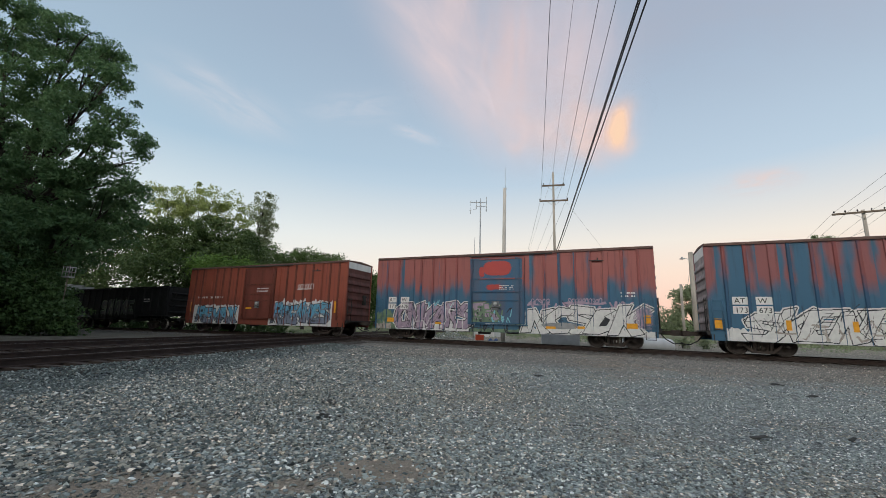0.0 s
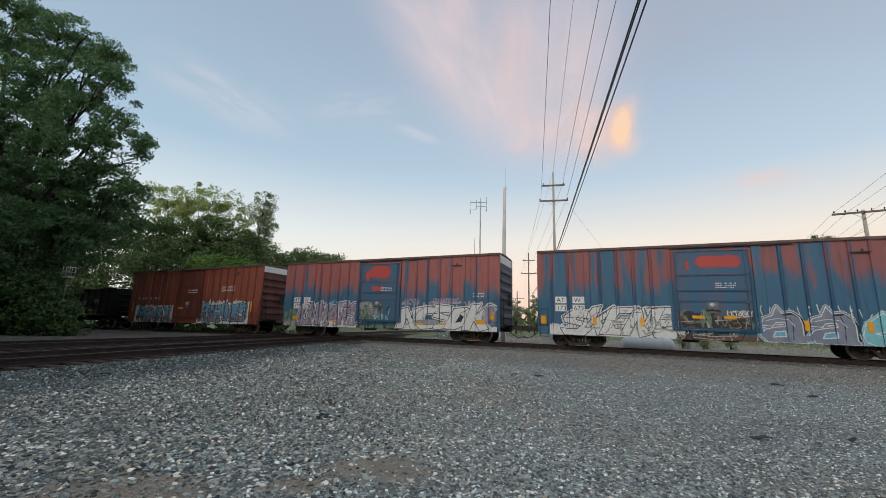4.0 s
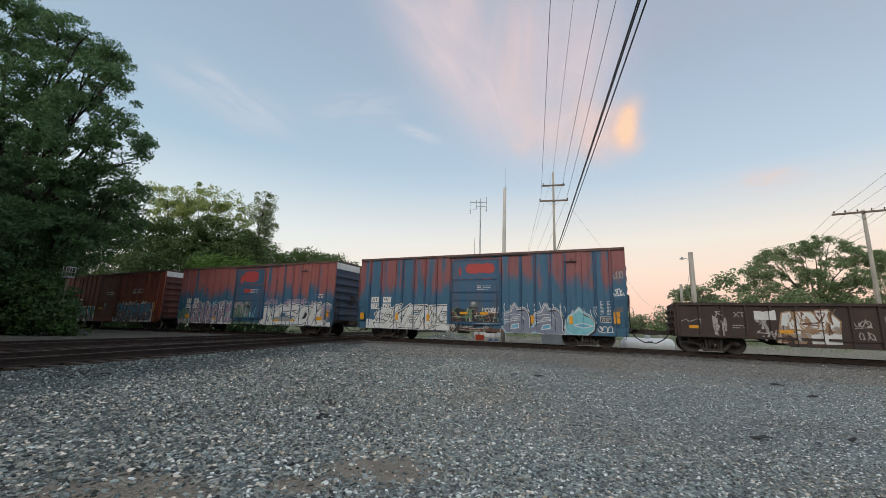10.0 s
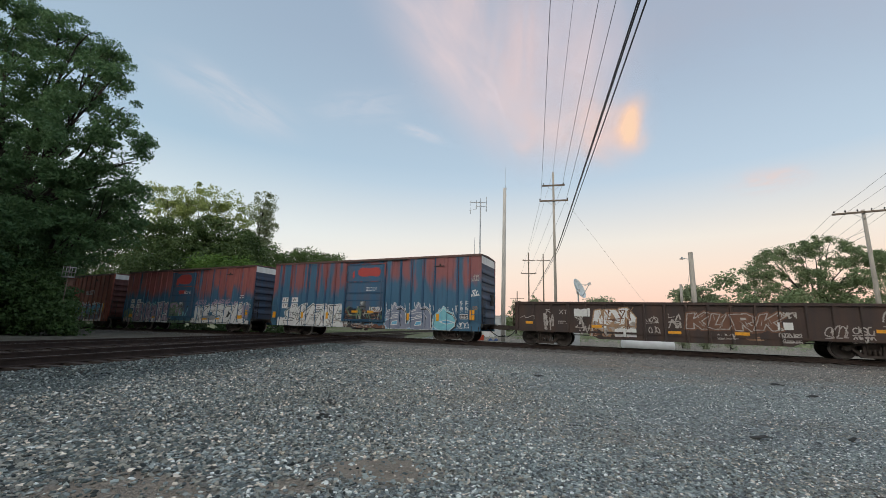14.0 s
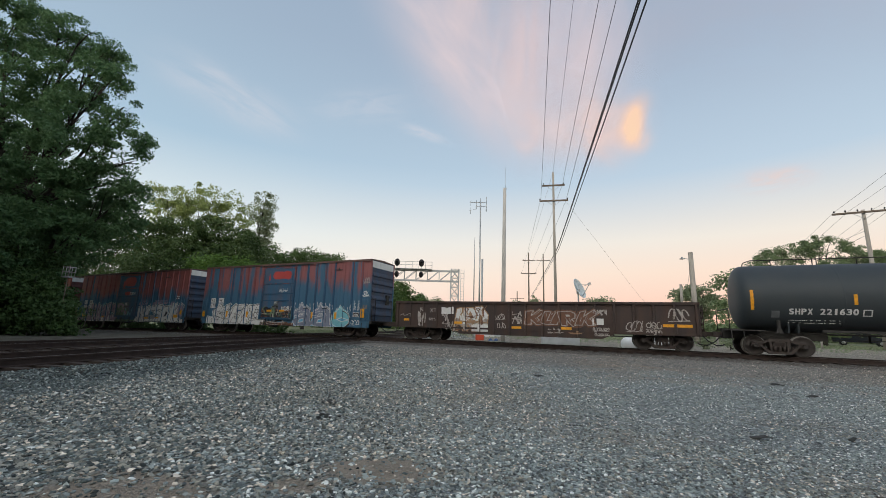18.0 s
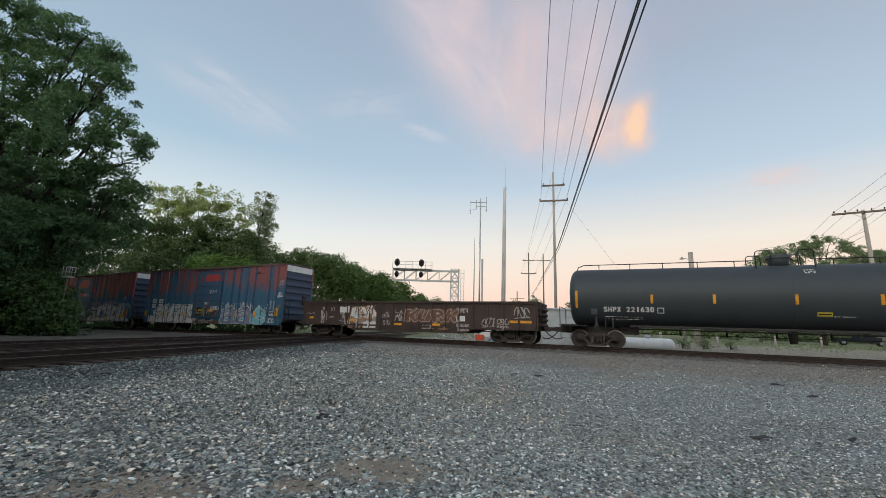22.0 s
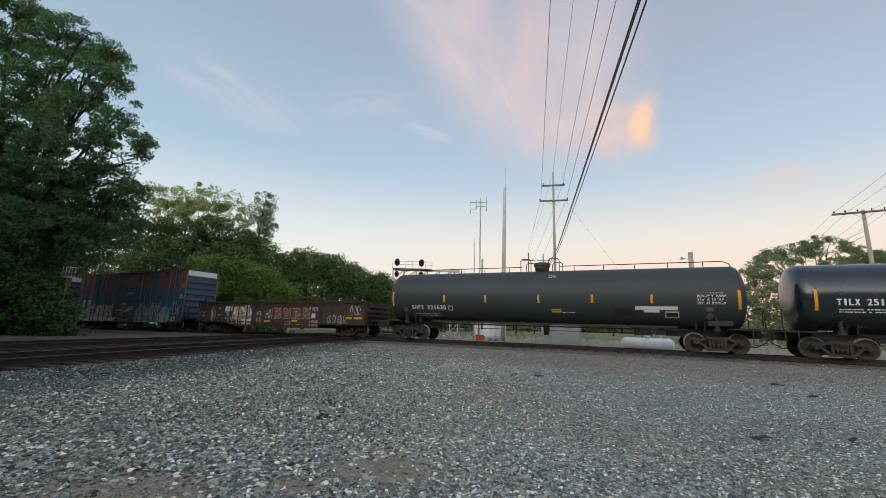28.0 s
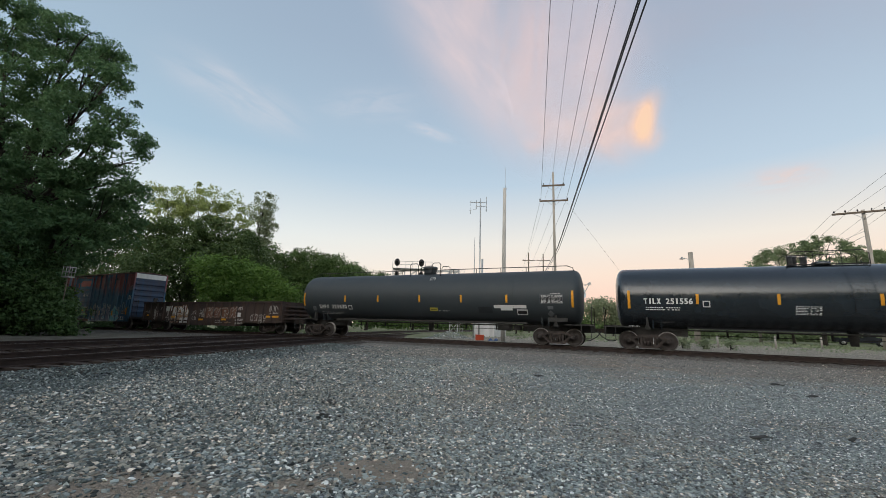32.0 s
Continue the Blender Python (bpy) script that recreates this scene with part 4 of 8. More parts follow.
def block_letters(car, text, x, z, step, h, material, curve, label=""):
    """Wide, evenly spaced painted capitals laid round a tank, starting at x, base at z."""
    v2, f2 = [], []
    for i, ch in enumerate(text):
        if ch == " ":
            continue
        cu = bpy.data.curves.new("glyph", "FONT")
        cu.body, cu.size, cu.extrude = ch, 1.0, 0.0
        tmp = bpy.data.objects.new("glyph", cu)
        me = bpy.data.meshes.new_from_object(tmp)
        bpy.data.objects.remove(tmp)
        xs, ys = [v.co.x for v in me.vertices], [v.co.y for v in me.vertices]
        wide = step * (0.28 if ch in "1I" else 0.76)
        kx, ky = wide / (max(xs) - min(xs)), h / (max(ys) - min(ys))
        x0 = x + i * step + (step * 0.8 - wide) / 2
        for k, (dx, dz) in enumerate(((0, 0), (0.028, 0), (0, 0.018), (0.028, 0.018))):
            o = len(v2)
            for q in me.vertices:
                zz = z + (q.co.y - min(ys)) * ky * 0.94 + dz
                v2.append((x0 + (q.co.x - min(xs)) * kx * 0.9 + dx, curve(zz) - 0.012 - 0.001 * k, zz))
            f2 += [tuple(a + o for a in p.vertices) for p in me.polygons]
    me = bpy.data.meshes.new("lettering")
    me.from_pydata(v2, [], f2)
    me.materials.append(material)
    return part("lettering", me, None, car, label)


def plate(car, name, x0, x1, z0, z1, y, material, label="", d=0.006):
    return part(name, Shape().box(x0, x1, y - d, y, z0, z1), material, car, label)


def bars(car, x0, x1, z0, z1, rows, y, material, seed, name="stencil_bar", curve=None):
    """Small stencilled notes as plain bars."""
    rng = random.Random(seed)
    sh = Shape()
    h = (z1 - z0) / rows
    for i in range(rows):
        x = x0
        while x < x1 - 0.03:
            w = rng.uniform(0.03, 0.10)
            if curve:
                y = curve(z0 + i * h) - 0.012
            sh.box(x, min(x1, x + w), y - 0.006, y - 0.001, z0 + i * h, z0 + i * h + h * 0.45)
            x += w + rng.choice((0.025, 0.03, 0.035, 0.12))
    return tagged(part(name, sh, material, car, "rows of small stencilled notes"), kind="stuff")


def underframe(car, half, z=1.0):
    sh = Shape().box(-half, half, -0.22, 0.22, 0.72, z)
    for x in (-half * 0.72, -half * 0.4, -half * 0.15, half * 0.15, half * 0.4, half * 0.72):
        sh.box(x - 0.06, x + 0.06, -1.35, 1.35, 0.86, z)
    part("centre_sill", sh, M_UNDER, car)
    cyl = Shape().tube([(0.4, -0.55, 0.70), (1.05, -0.55, 0.70)], 0.16, 14)
    part("brake_cylinder", cyl, M_UNDER, car)
    res = Shape().tube([(-1.3, -0.75, 0.68), (-0.6, -0.75, 0.68)], 0.2, 14)
    part("air_reservoir", res, M_UNDER, car)
    rod = Shape().tube([(-half + 1.5, -0.45, 0.62), (half - 1.5, -0.45, 0.62)], 0.025, 6)
    part("brake_rod", rod, M_UNDER, car)
    for x in (-1.6, 1.7, 3.1):
        part("release_rod", Shape().tube([(x, -1.35, 0.92), (x, -1.36, 0.66)], 0.014, 5), M_UNDER, car)


def boxcar(label, side, end, door, endtop, group, post, rear=None):
    """A fifty-foot exterior-post boxcar, 16.4 m over its ends."""
    car = thing("boxcar", label, "boxcar", group)
    H, hw, z0, z1 = 8.2, 1.47, 1.02, 5.17
    # sides, end walls, roof
    for sy in (-1, 1):
        sh = Shape()
        y = sy * hw
        sh.box(-H, -1.60, min(y, y - sy * 0.05), max(y, y - sy * 0.05), z0, z1)
        sh.box(1.60, H, min(y, y - sy * 0.05), max(y, y - sy * 0.05), z0, z1)
        sh.box(-1.60, 1.60, min(y, y - sy * 0.05), max(y, y - sy * 0.05), 4.93, z1)
        part("side_wall", sh, side, car)
        part("side_sill", Shape().box(-H, H, min(y, y - sy * 0.03), max(y, y - sy * 0.03), 0.61, 1.015), side, car)
        part("top_chord", Shape().box(-H - 0.02, H + 0.02, min(y, y + sy * 0.075), max(y, y + sy * 0.075), 5.09, 5.19), M_ROOF, car)
    posts = [-7.45, -6.60, -5.60, -4.97, -4.15, -3.35, -2.55, 1.93, 2.73, 3.54, 4.37, 5.16, 5.92, 6.72, 7.50]
    for p in posts:
        # the posts beside a panel seam are broad, flat hats
        w = 0.13 if p in BROAD else 0.055
        for sy in (-1, 1):
            y = sy * hw
            part("side_post", Shape().prism([(p - w - 0.025, y), (p - w, y + sy * 0.06), (p + w, y + sy * 0.06), (p + w + 0.025, y)], 1.06, 5.07, "z"), side if w > 0.1 else post, car)
    for sx in (-1, 1):
        x = sx * H
        skin = rear if rear and sx < 0 else end
        e = Shape().box(min(x, x - sx * 0.05), max(x, x - sx * 0.05), -hw + 0.05, hw - 0.05, z0, z1)
        part("end_wall", e, skin, car)
        for ya in (-hw - 0.03, hw - 0.08):
            part("corner_post", Shape().box(min(x, x + sx * 0.03), max(x, x + sx * 0.03), ya, ya + 0.11, 0.9, 5.15), side, car)
        # pressed ridges of the end: a sloped upper face, a flat nose and an undercut below
        for i in range(6):
            z = 1.42 + i * 0.53
            r = Shape()
            ring = [(0.0, z + 0.30), (0.075, z + 0.10), (0.075, z + 0.03), (0.0, z - 0.03)]
            v = [(x + sx * dx * k, ya, zz) for ya, k in ((-1.38, 0.0), (-1.26, 1.0), (1.26, 1.0), (1.38, 0.0)) for dx, zz in ring]
            f = [(a * 4 + b, a * 4 + b + 1, a * 4 + b + 5, a * 4 + b + 4) for a in range(3) for b in range(3)]
            part("end_ridge", r.add(v, f), skin, car)
        part("end_top", Shape().box(min(x, x + sx * 0.015), max(x, x + sx * 0.015), -1.36, 1.36, 4.68, 5.13), endtop, car, "pale repainted top panel of the end")
        part("end_sill", Shape().box(min(x, x + sx * 0.16), max(x, x + sx * 0.16), -1.45, 1.45, 0.86, 1.06), M_UNDER, car)
        part("crossover_step", Shape().box(x + sx * 0.16 if sx > 0 else x - 0.42, x + 0.42 if sx > 0 else x - 0.16, -1.3, 1.3, 1.0, 1.04), M_UNDER, car)
        coupler(car, x, sx)
        ladder(car, x + sx * 0.10, -1.12, 1.15, 2.5, 0.42, M_UNDER, "y")
        ladder(car, sx * (H - 0.32), -hw - 0.10, 1.15, 2.45, 0.44, side)
        hb = Shape().lathe([(0.0, 0.26), (0.02, 0.28), (0.04, 0.26)], 16, "x")
        if sx > 0:
            part("hand_brake_wheel", hb, M_UNDER, car, at=pose(x + 0.14, 0.6, 2.6))
            part("brake_housing", Shape().box(x, x + 0.14, 0.45, 0.75, 2.2, 2.9), M_UNDER, car)
        # sill step stirrup
        st = Shape().tube([(sx * (H - 0.55), -hw - 0.02, 0.9), (sx * (H - 0.55), -hw - 0.02, 0.5), (sx * (H - 0.10), -hw - 0.02, 0.5), (sx * (H - 0.10), -hw - 0.02, 0.9)], 0.02, 6)
        part("sill_step", st, M_UNDER, car)
    roof = Shape().prism([(-hw - 0.05, 5.19), (-hw - 0.05, 5.22), (0, 5.31), (hw + 0.05, 5.22), (hw + 0.05, 5.19)], -H - 0.02, H + 0.02, "x")
    part("roof", roof, M_ROOF, car)
    ribs = Shape()
    for i in range(19):
        x = -H + 0.45 + i * (2 * H - 0.9) / 18
        ribs.prism([(-hw + 0.03, 5.22), (0, 5.31), (hw - 0.03, 5.22), (hw - 0.03, 5.235), (0, 5.332), (-hw + 0.03, 5.235)], x - 0.04, x + 0.04, "x")
    part("roof_ribs", ribs, M_ROOF, car)
    # plug door and its fittings
    y = -hw - 0.07
    d = Shape().box(-1.63, 1.63, y, -hw + 0.03, 1.10, 4.92)
    dr = part("door", d, door, car, "plug door with locking bars")
    fr = Shape()
    for z in (1.14, 2.42, 2.92, 3.68, 4.86):
        fr.box(-1.63, 1.63, y - 0.04, y, z - 0.035, z + 0.035)
    for x in (-1.58, 1.58):
        fr.box(x - 0.055, x + 0.055, y - 0.05, y, 1.1, 4.92)
    part("door_frame", fr, post, dr)
    for x in (-1.70, 1.74):
        part("door_post", Shape().box(x - 0.06, x + 0.06, -hw - 0.06, -hw, 1.04, 5.07), side, car)
    for x in (-1.44, 1.36):
        for z in (1.5, 2.4, 3.3, 4.3):
            part("bar_guide", Shape().box(x - 0.07, x + 0.07, y - 0.09, y - 0.04, z - 0.04, z + 0.04), door, dr)
    for x in (-1.44, 1.36):
        part("locking_bar", Shape().tube([(x, y - 0.07, 1.12), (x, y - 0.07, 4.88)], 0.020, 7), door, dr)
    part("door_lever", Shape().tube([(-0.30, y - 0.09, 1.98), (-0.05, y - 0.09, 2.02), (0.26, y - 0.09, 1.96)], 0.022, 7), M_UNDER, dr)
    part("lock_box", Shape().box(-0.26, 0.16, y - 0.05, y, 1.86, 2.38), M_VALVE, dr, "grey lock plate")
    part("lock_dial", Shape().lathe([(-0.06, 0.0), (-0.06, 0.11), (-0.02, 0.12), (0.0, 0.12)], 16, "y").move(Matrix.Translation((-0.05, y - 0.05, 2.22))), M_GALV, dr, "small round galvanised lock dial")
    for x, z in ((5.55, 4.55),):
        part("bracket", Shape().box(x - 0.42, x + 0.30, -hw - 0.10, -hw - 0.02, z - 0.02, z + 0.02).box(x - 0.03, x + 0.03, -hw - 0.10, -hw - 0.05, z, z + 0.14), M_UNDER, car)
    part("door_track", Shape().box(-1.7, 1.8, y - 0.03, y - 0.0, 1.02, 1.08), post, car)
    part("door_track", Shape().box(-1.7, 3.2, y - 0.05, y - 0.0, 5.03, 5.10), M_UNDER, car)
    underframe(car, H - 0.1)
    add_truck(car, -6.2)
    add_truck(car, 6.2)
    return car, posts, -hw


def run(car, s0):
    """Put a car in the train: s0 is its centre at the start."""
    MOVING.append((car, s0))
    car.matrix_basis = line_pose(s0)


def build_train():
    # three boxcars
    car, posts, y = boxcar("weathered oxide-red boxcar with blue and white graffiti", M_OXIDE, M_ENDR, M_DOORR, M_WHITE, "boxcars of the freight train", M_POSTR)
    run(car, -25.40)
    sp = Spray(-8.1, 8.1, 0.785, 3.9)
    sp.cloud(-7.3, -2.0, 0.66, 2.25, "w", 1, 0.35)
    sp.wild("REMAX", -6.8, -2.3, 0.92, 2.08, "u", "k", 11, low="l", lines=6, over=0.22, w=0.026)
    sp.scrawl(-7.1, -2.3, 0.92, 1.5, "k", 78, 5, 0.02)
    sp.cloud(1.2, 7.1, 0.66, 2.55, "w", 2, 0.55)
    sp.wild("RSEAKES", 1.7, 6.8, 0.98, 2.30, "u", "k", 12, low="l", lines=6, over=0.35, lean=0.3, w=0.024)
    sp.scrawl(1.5, 6.9, 0.92, 2.5, "k", 79, 6, 0.02)
    sp.scrawl(1.5, 6.9, 0.95, 2.4, "l", 93, 4, 0.03)
    sp.cursive(3.8, 5.3, 3.4, 3.8, "w", 13, 0.024)
    sp.part(car, y, posts, 0.11, 0.062, 0.17)
    for x in (-7.75, 7.3):
        plate(car, "reflector", x, x + 0.14, 1.55, 2.35, y - 0.062, M_YELLOW)
    bars(car, -7.0, -4.0, 2.65, 2.95, 1, y, M_WHITE, 3)
    bars(car, -0.2, 1.0, 3.1, 3.5, 2, y - 0.075, M_WHITE, 4)
    plate(car, "yellow_label", -1.15, -0.55, 1.78, 1.92, y - 0.12, M_YELLOW)

    car, posts, y = boxcar("blue boxcar with red paint showing through and graffiti along its foot", M_FADE1, M_ENDB, M_DOOR, M_WHITE, "boxcars of the freight train", M_POST1)
    run(car, -6.50)
    sp = Spray(-8.1, 8.1, 0.785, 3.2)
    sp.cloud(-8.1, -6.2, 0.66, 1.9, "g", 4, 0.5)
    sp.cloud(-8.1, -7.0, 0.66, 1.15, "v", 14, 0.3)
    sp.cloud(-6.6, -1.6, 0.66, 1.25, "w", 5, 0.4)
    sp.wild("CNKARS", -6.6, -1.5, 0.92, 2.3, "p", "k", 21, low="p", halo="w", lines=6, over=0.42, lean=0.35, w=0.018)
    sp.scrawl(-6.6, -1.7, 0.90, 2.2, "k", 61, 3, 0.013)
    sp.scrawl(-6.8, -1.7, 0.90, 2.4, "w", 62, 4, 0.022)
    sp.scrawl(-4.8, -2.6, 2.15, 2.6, "c", 63, 4, 0.014)
    sp.cloud(1.6, 8.05, 0.66, 1.15, "w", 15, 0.3)
    sp.scrawl(1.7, 7.8, 1.9, 2.5, "p", 64, 5, 0.05)
    sp.cloud(-1.7, 1.7, 0.66, 0.97, "g", 16, 0.1)
    sp.scrawl(-1.7, 1.7, 0.80, 1.2, "k", 99, 5, 0.02)
    sp.wild("NCSDK", 1.75, 7.5, 0.90, 2.2, "w", "k", 28, halo="w", lines=4, over=0.30, lean=0.3, w=0.019)
    sp.fuzz(3.55, 1.24, 0.92, 0.17, "y", 8, 0.15)
    sp.cursive(4.0, 5.7, 2.42, 2.72, "p", 23, 0.022)
    sp.cursive(2.0, 3.0, 2.35, 2.7, "p", 24, 0.022)
    sp.fuzz(7.6, 1.75, 0.36, 0.5, "p", 16, 0.5)
    sp.scrawl(7.3, 7.95, 1.2, 2.2, "l", 65, 8, 0.03)
    sp.part(car, y, posts, 0.11, 0.062, 0.17)
    ds = Spray(-1.5, 1.5, 1.12, 4.8)
    ds.cloud(-1.5, -0.1, 1.12, 2.1, "g", 6, 0.6)
    ds.wild("EK", -1.45, 0.1, 1.35, 2.2, "p", "g", 24, lines=4)
    ds.scrawl(-1.4, 0.9, 1.15, 2.0, "k", 66, 5, 0.018)
    ds.scrawl(-1.4, 0.8, 1.15, 1.9, "g", 67, 8, 0.04)
    ds.scrawl(-1.4, 0.9, 1.15, 1.9, "c", 94, 3, 0.03)
    ds.fuzz(0.05, 4.30, 0.86, 0.42, "r", 17, 0.10)
    ds.fuzz(-0.9, 4.1, 0.16, 0.3, "r", 18, 0.3)
    ds.fuzz(-0.1, 3.2, 0.45, 0.14, "r", 19, 0.5)
    ds.part(car, y - 0.072)
    for i, (tx, x, z) in enumerate((("AT", -7.22, 2.33), ("W", -6.32, 2.33), ("173", -7.22, 1.90), ("678", -6.32, 1.90))):
        plate(car, "mark_panel", x - 0.05, x + 0.56, z - 0.05, z + 0.31, y - 0.010, M_WHITE, "white panel with black stencilled lettering", 0.006)
        lettering(car, tx, x + 0.02, y - 0.018, z + 0.01, 0.34, M_BLACK)
    for x, w, z in ((-7.3, 0.5, 1.05), (-3.9, 0.42, 0.98), (2.75, 0.55, 0.90), (4.3, 0.48, 0.94), (6.75, 0.55, 1.02)):
        plate(car, "reflector", x, x + w, z, z + (0.26 if abs(x) > 6 else 0.13), y - 0.012, M_YELLOW)
    plate(car, "reflector", 7.62, 7.9, 1.3, 1.7, y - 0.07, M_YELLOW)
    bars(car, 0.15, 1.0, 3.05, 3.35, 3, y - 0.075, M_WHITE, 5)
    bars(car, 6.6, 7.3, 2.62, 2.95, 2, y, M_WHITE, 6)

    car, posts, y = boxcar("blue boxcar fading to dull red with white and lavender graffiti", M_FADE2, M_ENDB, M_DOOR, M_WHITE, "boxcars of the freight train", M_POST2, M_ENDLIT)
    run(car, 12.10)
    sp = Spray(-8.15, 8.15, 0.785, 4.3)
    sp.cloud(-7.6, -1.5, 0.66, 1.30, "w", 9, 0.45)
    sp.wild("SKENE", -6.7, -1.55, 0.90, 2.15, "w", "k", 31, halo="w", lines=8, over=0.36, lean=0.4, w=0.017)
    sp.scrawl(-6.9, -1.7, 0.95, 2.1, "k", 68, 2.5, 0.011)
    sp.scrawl(-6.7, -1.7, 0.95, 1.9, "v", 69, 2, 0.03)
    sp.cloud(-1.6, 1.75, 0.66, 1.00, "b", 17, 0.12)
    sp.scrawl(-1.6, 1.7, 0.80, 1.2, "k", 100, 6, 0.025)
    sp.scrawl(-1.6, 1.7, 0.80, 1.15, "v", 101, 3, 0.016)
    sp.flame_letter(1.75, 1.55, 0.82, 1.28, "l", "w", "u", 17)
    sp.flame_letter(3.45, 1.60, 0.82, 1.28, "l", "w", "u", 35)
    sp.flame_letter(5.15, 1.45, 0.82, 1.12, "c", "w", "u", 70, True)
    sp.fuzz(3.35, 1.0, 0.2, 0.12, "l", 71, 0.2)
    for x in (1.55, 1.68, 5.0, 6.7, 6.8):
        sp.stroke([(x, 1.75), (x - 0.10, 2.0), (x - 0.06, 2.3)], 0.014, "w")
    sp.cursive(6.75, 7.5, 0.95, 1.3, "w", 73, 0.02)
    sp.cursive(7.62, 8.1, 2.85, 3.22, "w", 34, 0.022)
    sp.cursive(7.62, 8.1, 3.75, 4.12, "v", 74, 0.015)
    sp.cursive(7.6, 8.0, 2.02, 2.25, "o", 75, 0.014)
    sp.part(car, y, posts, 0.11, 0.062, 0.17)
    ds = Spray(-1.5, 1.5, 1.12, 4.7)
    ds.cloud(-1.5, 1.5, 1.12, 1.75, "b", 20, 0.5)
    ds.scrawl(-1.5, 1.5, 1.15, 1.9, "k", 76, 10, 0.05)
    ds.scrawl(-1.5, 1.5, 1.15, 2.0, "g", 75, 4, 0.03)
    ds.scrawl(-1.5, 1.5, 1.15, 2.0, "v", 95, 3, 0.018)
    ds.cursive(0.5, 1.45, 1.7, 2.0, "w", 77, 0.02)
    ds.fuzz(0.32, 4.32, 0.86, 0.30, "r", 18, 0.22)
    ds.fuzz(-0.95, 4.15, 0.10, 0.30, "r", 21, 0.5)
    ds.part(car, y - 0.072)
    for i, (tx, x, z) in enumerate((("AT", -7.22, 2.33), ("W", -6.32, 2.33), ("173", -7.22, 1.90), ("673", -6.32, 1.90))):
        plate(car, "mark_panel", x - 0.05, x + 0.56, z - 0.05, z + 0.31, y - 0.010, M_WHITE, "white panel with black stencilled lettering", 0.006)
        lettering(car, tx, x + 0.02, y - 0.018, z + 0.01, 0.34, M_BLACK)
    for x in (-5.37, -3.14, 3.3, 5.35):
        plate(car, "reflector", x, x + 0.19, 1.16, 1.60, y - 0.012, M_YELLOW)
    plate(car, "reflector", -8.05, -7.75, 1.12, 1.62, y - 0.07, M_YELLOW)
    plate(car, "reflector", 7.55, 7.85, 1.25, 1.85, y - 0.07, M_YELLOW)
    for x in (-0.9, 0.35):
        plate(car, "yellow_label", x, x + 0.5, 1.6, 1.74, y - 0.12, M_YELLOW)
    bars(car, 0.15, 1.0, 3.05, 3.35, 3, y - 0.075, M_WHITE, 7)
    for k in range(2):
        bars(car, 6.93 + 0.32 * k, 7.10 + 0.34 * k, 1.70, 2.42, 10, y, M_WHITE, 8 + k)
    plate(car, "stencil_panel", 6.91, 7.43, 1.30, 1.60, y - 0.008, M_WHITE)
    plate(car, "stencil_face", 6.94, 7.40, 1.33, 1.57, y - 0.012, M_BLACK)
    bars(car, 6.98, 7.36, 1.36, 1.56, 2, y - 0.016, M_WHITE, 9)

    gondola("rusty brown gondola car with worn side graffiti", 30.70)
    tank_car("dull black tank car with walkway rail along its top", 50.36, 9.70, False)
    tank_car("glossy black tank car with yellow reflective strips", 71.2, 9.60, True)
    black_gondola("dark grimy high-sided gondola car", -44.2)
    hopper("light grey covered hopper car", -62.0)


M_GON = mat("gondola_brown", (0.050, 0.037, 0.034), 0.8, 0, 0.5, 2.5, tint=(0.075, 0.045, 0.034), streak=1)
M_GONB = mat("gondola_black", (0.010, 0.010, 0.011), 0.9, 0, 0.5, 2.5, streak=1)
M_TANK = mat("tank_black_dull", (0.036, 0.045, 0.051), 0.55, 0, 0.3, 1.2, tint=(0.046, 0.052, 0.055), fine=40, bump=0.05, spec=0.40)
M_TANKG = mat("tank_black_gloss", (0.019, 0.027, 0.034), 0.18, 0, 0.2, 1.2, fine=30, bump=0.012, spec=0.85)
M_PATCH = mat("fresh_black_patch", (0.024, 0.029, 0.033), 0.5, 0, 0.3, 2)
M_LABEL = mat("label_pale_yellow", (0.62, 0.52, 0.06), 0.5, 0, 0.2, 9, bump=0)
M_HOP = mat("hopper_grey", (0.48, 0.48, 0.46), 0.7, 0, 0.35, 2, streak=1)


